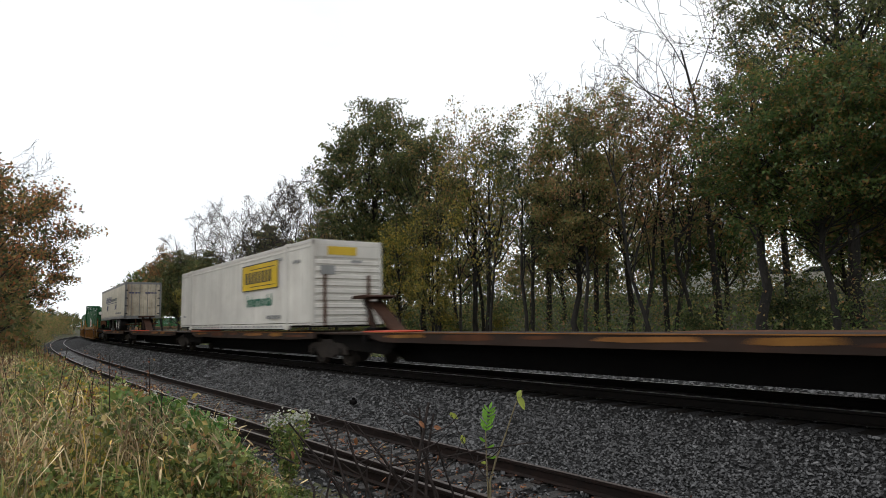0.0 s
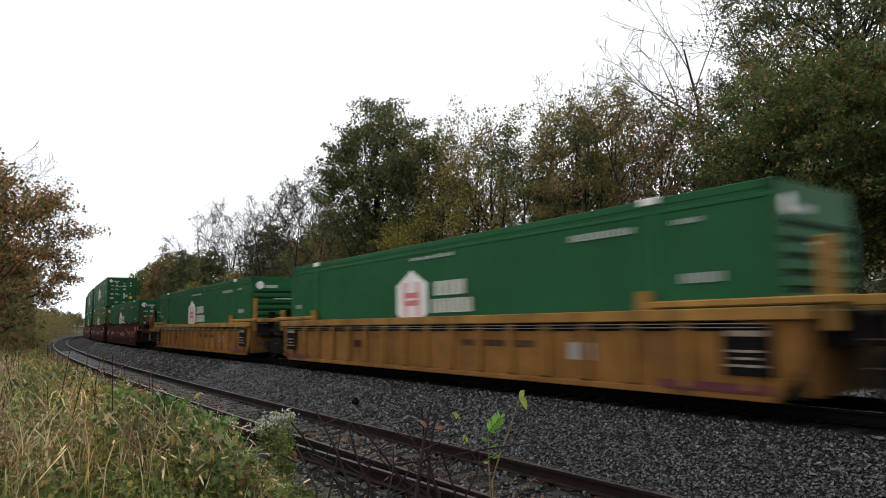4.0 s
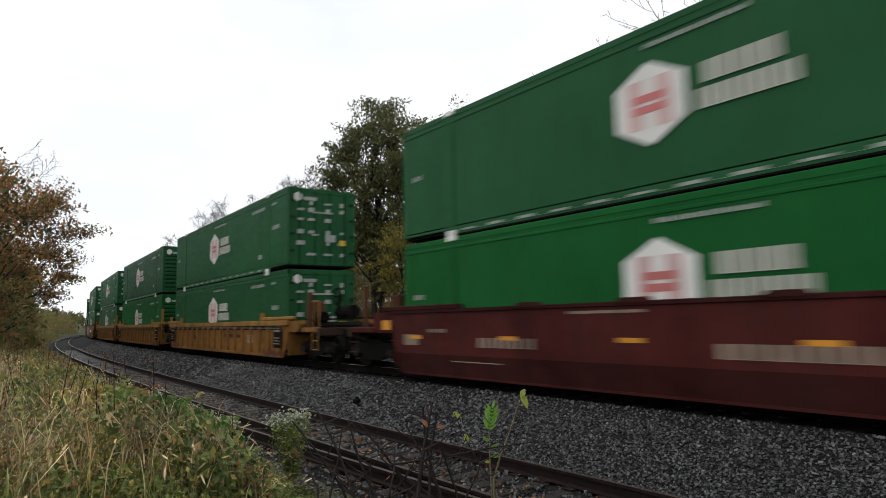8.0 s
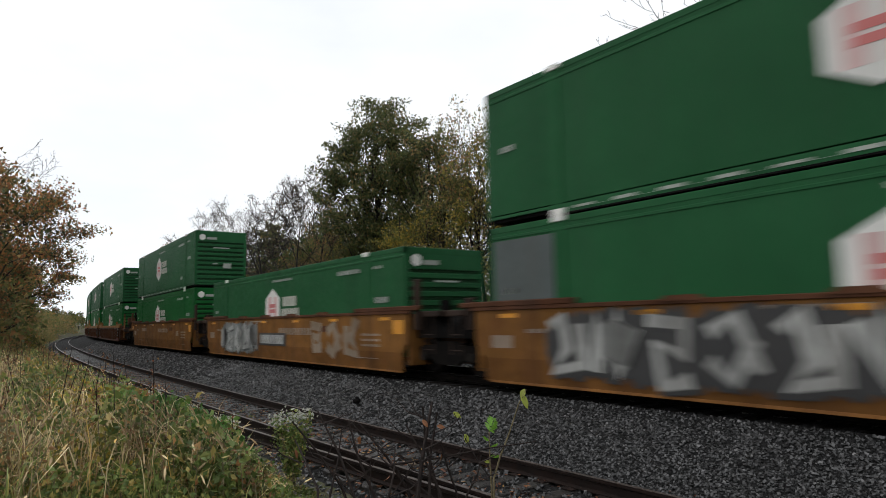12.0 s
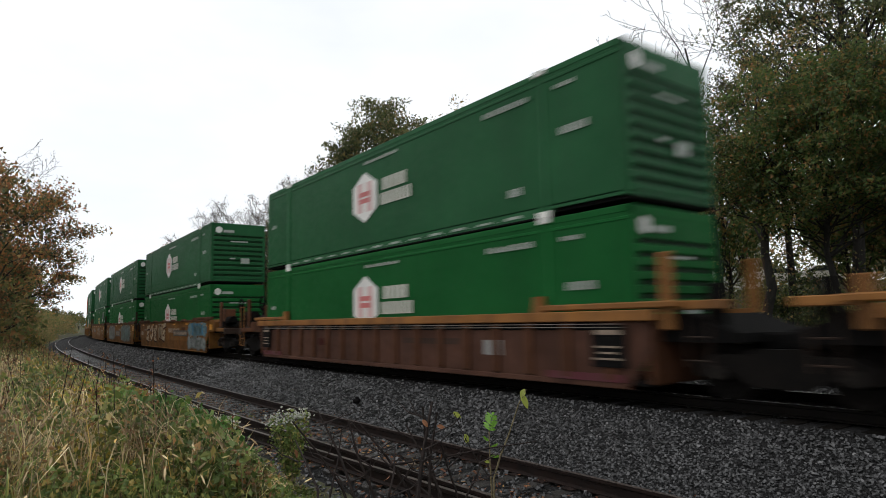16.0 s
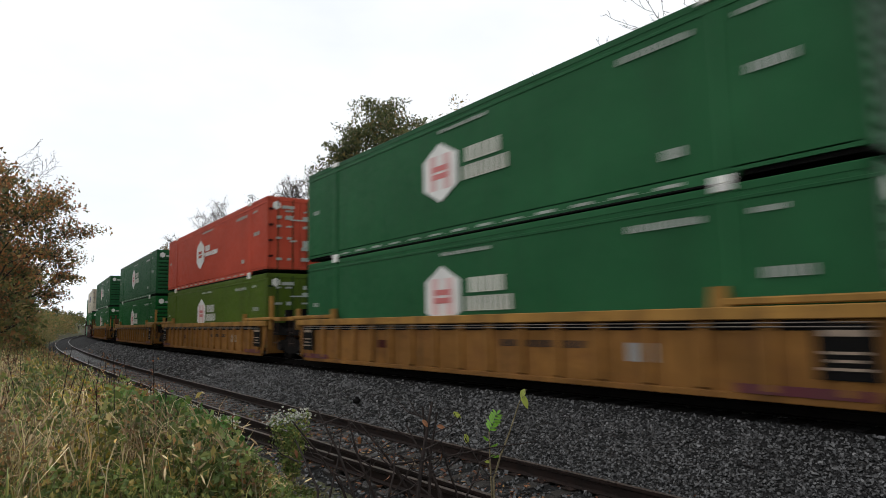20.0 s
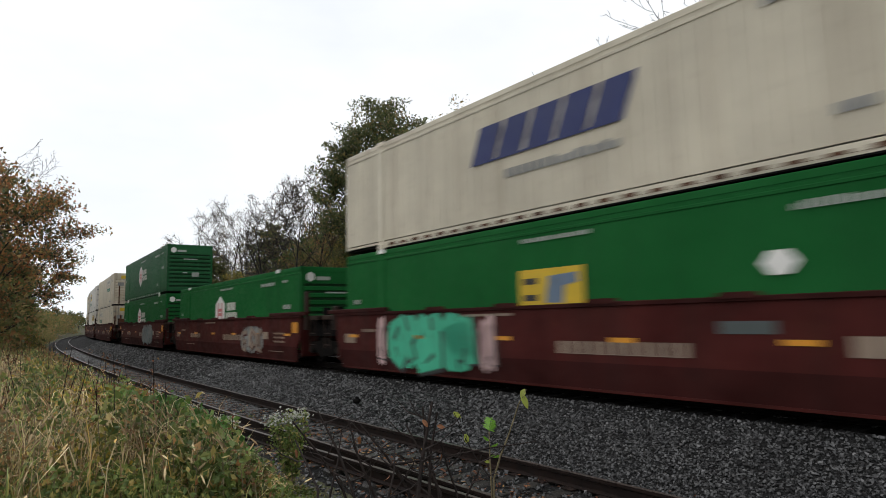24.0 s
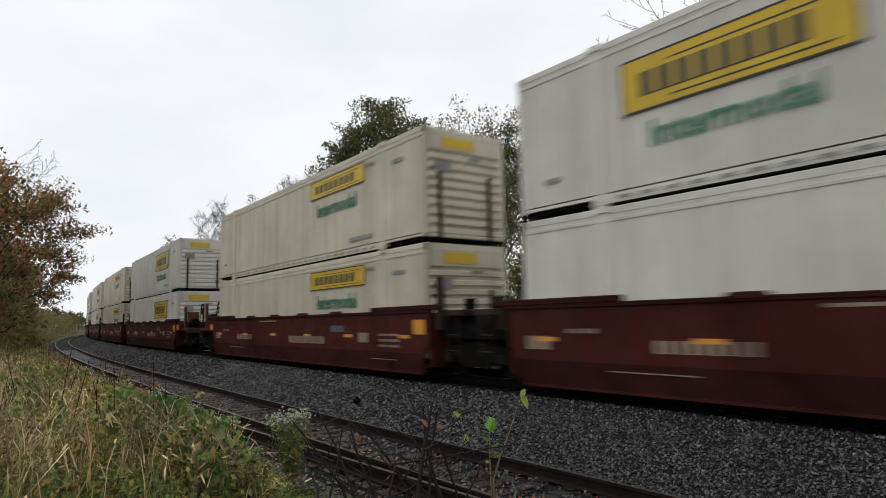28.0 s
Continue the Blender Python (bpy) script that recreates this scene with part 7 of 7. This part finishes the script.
def make_weeds():
    rng = np.random.default_rng(50)
    cs, co = sown(rng, 640, 5.6, 62, 1.6)
    kind = rng.uniform(0, 1, len(cs))
    # greener towards the stones, drier up the bank
    kind = kind + 0.3 * np.clip((8.2 - co) / 1.5, -1, 1)

    def of(lo, hi):
        m = (kind >= lo) & (kind < hi)
        return cs[m], co[m]

    s, o = sown(rng, 7000, 5.0, 60)
    blades("green_grass", "short green grass on the bank", "grass_green", s, o, 0.1, 0.35, 0.009, 52, 0.8)
    s, o = patches(rng, *of(-1, 0.44), 34, 0.2)
    t, d = blades("dry_grass", "tufts of tall dry bent grass", "grass_dry", s, o, 0.25, 0.7, 0.010, 51, 1.5)
    pick = np.arange(0, len(t), 9)
    seed_heads("grass_seed_heads", "pale drooping grass seed heads", t[pick], d[pick], 54, 0.085, 0.009)
    cl_s, cl_o = of(-1, 0.4)
    near = cl_s < 22
    s, o = patches(rng, cl_s[near], cl_o[near], 7, 0.26)
    foxtails("foxtail_grass", "dry foxtail grass with hanging straw-coloured heads", s, o, 0.4, 0.8, 70)
    s, o = patches(rng, *of(0.34, 0.5), 50, 0.27)
    blades("tall_grass", "tufts of green and yellowing grass", "grass_green", s, o, 0.3, 0.75, 0.010, 60, 0.9)
    s, o = patches(rng, *of(0.5, 0.8), 7, 0.2)
    leafy_stems("broadleaf_weeds", "leafy green weeds on the bank", s, o, 0.2, 0.72, "leaf_weed", 20, 0.06, 53)
    s, o = patches(rng, *of(0.72, 2), 6, 0.2)
    leafy_stems("large_leaved_weeds", "rank green weeds with large leaves on the bank", s, o, 0.3, 0.85, "leaf_rank", 22, 0.085, 61, 0.06)
    s, o = sown(rng, 650, 5.2, 30)
    leafy_stems("low_weeds", "low green weeds among the grass", s, o, 0.08, 0.35, "leaf_rank", 22, 0.055, 55)
    s, o = patches(rng, *of(0.06, 0.12), 8, 0.16)
    leafy_stems("yellow_weeds", "weeds turned yellow and orange", s, o, 0.3, 0.75, "leaf_yellow", 34, 0.045, 56)
    s, o = patches(rng, *of(0.4, 0.52), 9, 0.16)
    leafy_stems("russet_weeds", "dry russet weeds", s, o, 0.3, 0.8, "leaf_red", 20, 0.043, 57)
    s, o = sown(rng, 210, 6.4, 40, 1.4)
    leafy_stems("dead_stalks", "dead brown seed stalks standing above the grass", s, o, 0.65, 1.25, "litter", 20, 0.032, 58, 0.03)
    s, o = rng.uniform(10, 40, 60), rng.uniform(4.2, 6.5, 60)
    leafy_stems("siding_weeds", "small weeds sprouting between the siding's rails", s, o, 0.1, 0.4, "leaf_weed", 18, 0.05, 59)
    s, o = rng.normal(8.1, 0.6, 200), rng.normal(7.75, 0.25, 200)
    leafy_stems("nettles", "patch of fresh green nettles", s, np.maximum(o, bank_edge(s)), 0.5, 0.85, "leaf_nettle", 24, 0.08, 64)
    s, o = patches(rng, np.array([9.6, 10.8, 12.2, 13.8, 16.0, 18.5]), np.array([6.75, 6.8, 6.7, 6.75, 6.7, 6.7]), 9, 0.2)
    leafy_stems("rail_side_weeds", "tall leafy weeds leaning over the spur", s, o, 0.5, 1.0, "leaf_weed", 26, 0.05, 66)
    s, o = rng.uniform(5, 10, 260), rng.uniform(0, 0.6, 260)
    leafy_stems("edge_weeds", "low green weeds at the edge of the stones", s, bank_edge(s) - o, 0.08, 0.34, "leaf_rank", 20, 0.048, 65)
    for nm, label, at_s, at_o, leaf in (("goldenrod", "clump of goldenrod turned yellow", 9.0, 8.8, "leaf_gold"), ("sumac_sprouts", "clump of weeds turned orange", 9.6, 8.1, "leaf_orange"),
                                        ("goldenrod_patch", "second clump of yellowing goldenrod", 13.5, 8.9, "leaf_gold")):
        s, o = rng.normal(at_s, 0.24, 26), rng.normal(at_o, 0.18, 26)
        leafy_stems(nm, label, s, np.maximum(o, bank_edge(s)), 0.5, 0.8, leaf, 22, 0.05, int(at_s * 10))
    s, o = rng.normal(7.4, 0.35, 60), rng.normal(7.75, 0.15, 60)
    blades("straw", "long pale straw leaning over the edge of the bank", "grass_dry", s, o, 0.7, 1.15, 0.013, 62, 0.7)


make_weeds()


def aster(label, height, spread, seed, stems=22):
    """A bushy aster in white flower."""
    rng = np.random.default_rng(seed)
    a = tagged(new("aster"), label, "wildflower", "asters beside the siding")
    lines, leaves, heads = [], [], []
    for i in range(stems):
        d = rng.uniform(0, 1) ** 0.5 * spread * 1.9
        w = rng.uniform(0, 6.283)
        e = np.array([d * math.cos(w), d * math.sin(w), height * (1.0 - 0.9 * d * d - rng.uniform(0, 0.06))])
        m = e * 0.5 + np.array([0, 0, 0.06])
        lines.append(([np.array([0.02 * rng.normal(), 0.02 * rng.normal(), -0.05]), m, e], [0.006, 0.004, 0.002]))
        for k in range(24):
            q = rng.uniform(-0.7, 1.0)
            leaves.append(m * (1 - q) + e * q + rng.normal(0, 0.03, 3))
        for k in range(8):
            heads.append(e + rng.normal(0, 0.055, 3) * np.array([1, 1, 0.6]))
    for one in lines:
        V, F = tubes([one], 4)
        part("stem", raw_mesh("stem", V, F, M["stem_pale"]), M["stem_pale"], a)
    V, F = leaf_cards(rng, leaves, 3, 0.03, 0.05)
    part("foliage", raw_mesh("foliage", V, F, M["leaf_weed"]), M["leaf_weed"], a)
    V, F = leaf_cards(rng, heads, 5, 0.008, 0.026)
    part("blossom", raw_mesh("blossom", V, F, M["petal"]), M["petal"], a, "small white flower heads")
    return a


def place(thing, x, y, z, turn=0.0):
    thing.matrix_basis = pose(x, y, z, 0, 0, turn)
    return thing


first_aster = place(aster("bushy white-flowering aster beside the siding", 1.06, 0.155, 71), -7.83, -6.58, -0.92)
small_aster = aster("slender aster with a few white flower heads on the bank", 0.66, 0.13, 72, 8)
for k_, (s_, o_, a_) in enumerate(((9.3, 7.0, 40), (10.2, 6.75, 90), (11.5, 6.9, 200), (12.6, 6.8, 10), (13.4, 7.1, 150), (15.2, 6.9, 300), (17.0, 7.0, 60), (11.0, 7.6, 250))):
    p_ = spot(s_, o_, float(lift(s_, o_)))
    place(small_aster if k_ == 0 else copy_thing(small_aster, Matrix()), p_.x, p_.y, p_.z, a_)


def leaf_blade(length, width, fold=0.12, lobes=0):
    """One large leaf: a pointed outline folded along its middle rib."""
    n = 12
    v, f = [], []
    for i in range(n + 1):
        u = i / n
        w = width * 0.5 * math.sin(math.pi * min(1.0, u * 0.93 + 0.07)) ** 0.8 * (1 + lobes * 0.35 * math.cos(u * 18))
        z = -fold * length * u * u
        v += [(u * length, -w, z + abs(w) * 0.25), (u * length, 0, z), (u * length, w, z + abs(w) * 0.25)]
        if i:
            k = 3 * i
            f += [(k - 3, k - 2, k + 1, k), (k - 2, k - 1, k + 2, k + 1)]
    return Geo().add(v, f)


def stick(parent, name, pts, r, material="twig"):
    lines = [([np.array(p, float) for p in pts], [r * (1 - 0.6 * i / (len(pts) - 1)) for i in range(len(pts))])]
    V, F = tubes(lines, 6)
    return part(name, raw_mesh(name, V, F, M[material], True), M[material], parent)


RIGHT = Vector((0.614, 0.789, 0))


def across(u, z, d=0.0):
    """A point of a plant: u along the siding's near edge, z up, d away from it."""
    return (RIGHT.x * u - RIGHT.y * d, RIGHT.y * u + RIGHT.x * d, z)


def leaf_at(p, lean, roll=80.0):
    """Places a leaf that points up from p, leaning over by that angle."""
    return Matrix.Translation(p) @ Matrix.Rotation(math.atan2(RIGHT.y, RIGHT.x), 4, "Z") @ Matrix.Rotation(-radians(90 - lean), 4, "Y") @ Matrix.Rotation(radians(roll), 4, "X")


def sapling():
    """A thin sapling with one feathery leaf and a few yellow ones."""
    rng = random.Random(12)
    t = tagged(new("sapling"), "thin sapling with a feathery green leaf and drooping yellow leaves", "sapling")
    t.location = (-4.15, -6.35, -0.95)
    stick(t, "stem", [across(-0.03, 0), across(-0.05, 0.45), across(-0.053, 0.75), across(-0.06, 1.0), across(-0.061, 1.257)], 0.015, "stem_pale")
    stick(t, "stem", [across(-0.04, 0.4), across(-0.034, 0.855), across(0.03, 1.05), across(0.109, 1.229), across(0.204, 1.486), across(0.276, 1.612)], 0.014, "stem_pale")
    stick(t, "twig", [across(-0.05, 0.85), across(-0.16, 1.0), across(-0.268, 1.2), across(-0.33, 1.35), across(-0.36, 1.42)], 0.007)
    stick(t, "twig", [across(-0.058, 1.05), across(0.0, 1.1), across(0.05, 1.12)], 0.004)
    for u, z, ln, wd, lean, mat, roll in ((0.225, 1.575, 0.15, 0.06, 150, "leaf_lime", 65), (0.235, 1.55, 0.07, 0.05, 20, "leaf_lime", 70), (-0.365, 1.43, 0.085, 0.045, 130, "leaf_lime", 95),
                                          (-0.268, 1.24, 0.085, 0.045, 165, "leaf_lime", 80), (-0.055, 1.12, 0.08, 0.035, 70, "leaf_fresh", 120), (-0.06, 1.18, 0.07, 0.03, -60, "leaf_fresh", 60),
                                          (-0.05, 1.05, 0.09, 0.03, 95, "leaf_fresh", 110), (-0.055, 1.0, 0.06, 0.03, -80, "leaf_lime", 80)):
        part("leaf", leaf_blade(ln, wd, 0.2), M[mat], t, "pale yellow-green leaf" if mat == "leaf_lime" else "small green leaf", at=leaf_at(across(u, z), lean, roll), smooth=True)
    frond = stick(t, "frond", [(0, 0, 0), (0, 0, 0.1), (0, 0, 0.2)], 0.004, "leaf_fresh")
    frond["label"] = "bright green feathery leaf"
    for i in range(6):
        z = 0.02 + 0.032 * i
        for k in (-1, 1):
            part("leaflet", leaf_blade(0.095 - 0.007 * abs(i - 2), 0.024, 0.3), M["leaf_fresh"], frond, at=leaf_at((0, 0, z), k * rng.uniform(42, 58), 90 + k * 18), smooth=True)
    part("leaflet", leaf_blade(0.07, 0.024, 0.3), M["leaf_fresh"], frond, at=leaf_at((0, 0, 0.2), 8), smooth=True)
    return frond


sapling_frond = sapling()


def sway():
    """The wind of the train moves the feathery leaf and the aster."""
    away = Vector((-0.789, 0.614, 0))
    base = Matrix.Translation(across(-0.061, 1.257))

    def lean(deg, axis):
        return Matrix.Rotation(radians(deg), 4, axis)

    rows = []
    for t, a, b in ((0.0, 12, 5), (1.5, 6, 0), (2.5, 22, 10), (3.5, 45, 30), (6.0, 55, 40), (7.0, 30, 20), (8.0, 10, 5), (10.0, 14, 5), (12.0, 40, 62), (15.0, 30, 66), (17.0, 15, 40), (19.0, 30, 62),
                    (21.0, 36, 15), (24.0, 25, 66), (26.0, 38, 60), (28.0, 38, 64)):
        rows.append((t, base @ lean(a, away) @ lean(-b, RIGHT)))
    walk(sapling_frond, rows)
    foot = Matrix.Translation((-7.83, -6.58, -0.92))
    walk(first_aster, [(t, foot @ lean(a, away)) for t, a in ((0.0, 2.5), (1.5, -3.0), (2.5, -10.0), (6.0, -12.0), (8.0, 0.0), (10.0, 1.0), (12.0, 2.0), (15.0, -1.0), (17.0, 0.0), (19.0, 1.0), (21.0, -1.0),
                                                            (24.0, -1.5), (26.0, 0.0), (28.0, 0.0))])


def bramble():
    """Dead brown stems that lean together before the rails."""
    b = tagged(new("dead_bramble"), "tangle of dead dark brown stems before the siding", "bramble")
    rng = random.Random(14)
    b.location = (-4.3, -7.2, -0.75)
    canes = ((0.018, 0.06, 0.09, 0.64, 0.217, 1.357), (0.013, 0.12, 0.185, 0.64, 0.26, 1.29), (0.012, 0.3, 0.245, 0.64, 0.14, 1.33), (0.012, 0.2, 0.0, 0.64, -0.366, 1.207),
             (0.011, -0.05, -0.262, 0.64, -0.457, 1.233), (0.011, -0.2, -0.41, 0.64, -0.715, 1.31), (0.010, -0.25, -0.54, 0.69, -0.89, 1.255), (0.009, 0.45, 0.40, 0.64, 0.285, 1.05),
             (0.009, -0.16, -0.14, 0.64, -0.1, 1.0), (0.010, 0.4, 0.27, 0.64, 0.0, 1.18), (0.008, -0.3, -0.3, 0.6, -0.276, 0.93), (0.009, 0.25, 0.5, 0.62, 0.62, 0.9),
             (0.008, -0.6, -0.62, 0.6, -0.55, 1.15), (0.008, -0.45, -0.2, 0.55, 0.05, 0.85), (0.008, 0.0, -0.3, 0.5, -0.6, 0.85), (0.007, 0.5, 0.2, 0.6, -0.15, 0.82), (0.009, -0.75, -0.7, 0.7, -0.95, 1.05))
    for r, u0, u1, z1, u2, z2 in canes:
        d0, d1 = rng.uniform(-0.1, 0.2), rng.uniform(-0.1, 0.25)
        w = rng.uniform(-0.03, 0.03)
        s_ = stick(b, "cane", [across(u0, 0, d0), across((u0 + u1) / 2 + w, z1 * 0.5, d0), across(u1, z1, d0), across((u1 + u2) / 2 - w, (z1 + z2) / 2, (d0 + d1) / 2), across(u2, z2, d1)], r * 1.75)
        for k in range(rng.choice((1, 2, 2, 3))):
            q = rng.uniform(0.2, 0.9)
            u, z, a = u1 + (u2 - u1) * q, z1 + (z2 - z1) * q, rng.choice((-1, 1)) * rng.uniform(0.08, 0.28)
            stick(s_, "twig", [across(u, z, d0), across(u + a * 0.6, z + 0.06, d0), across(u + a, z + rng.uniform(0.08, 0.22), d0)], 0.008)
        if rng.random() < 0.5:
            q = across(u2, z2 * 0.92, d1)
            part("dead_leaf", leaf_blade(0.07, 0.035, 0.3), M["litter"], s_, "curled dead leaf", at=Matrix.Translation(q) @ Euler((rng.uniform(0, 3), rng.uniform(0, 3), rng.uniform(0, 3))).to_matrix().to_4x4())
    stick(b, "twig", [across(-0.15, 0.86, 0.1), across(0.285, 0.912, 0.1), across(0.665, 0.973, 0.12), across(0.9, 1.0, 0.12), across(1.07, 1.02, 0.12)], 0.011)
    stick(b, "twig", [across(-0.59, 1.11, 0.1), across(-0.45, 1.2, 0.1), across(-0.32, 1.286, 0.1)], 0.006)


bramble()


def make_litter():
    """Fallen leaves on the siding and the stones."""
    rng = np.random.default_rng(81)
    n = 4200
    s = 2 + 34 * rng.uniform(0, 1, n) ** 1.4
    o = SIDE_OFF + rng.normal(0.4, 0.65, n)
    p = spots(s, o, np.full(n, SIDE_Z - 0.185) + rng.uniform(0, 0.03, n))
    V, F = leaf_cards(rng, p, 1, 0.01, 0.065, 0.0)
    ob = new("fallen_leaves", raw_mesh("fallen_leaves", V, F, M["litter"]))
    tagged(ob, "wet red-brown fallen leaves between the siding's rails", "leaves", kind="stuff")


make_litter()
lump = tagged(new("scrap_lump", Geo().box(-0.09, 0.09, -0.06, 0.06, -0.04, 0.07, 0.03).box(-0.03, 0.05, -0.03, 0.04, 0.06, 0.12, 0.015).mesh("scrap_lump")),
              "dark rusty lump of scrap lying on the ballast", "scrap")
lump.data.materials.append(M["black"])
lump.matrix_basis = Matrix.Translation(spot(13.4, 2.5, -0.63)) @ Matrix.Rotation(0.5, 4, "Z")
chip = tagged(new("wood_splinter", Geo().prism([(-0.13, -0.03), (0.1, -0.035), (0.14, 0.0), (0.08, 0.03), (-0.12, 0.025)], -0.01, 0.012, "z").mesh("wood_splinter")),
              "pale splinter of wood lying on a sleeper", "wood")
chip.data.materials.append(M["decal_buff"])
chip.matrix_basis = Matrix.Translation(spot(8.25, 4.45, -0.92)) @ Matrix.Rotation(0.3, 4, "Z")

motions()
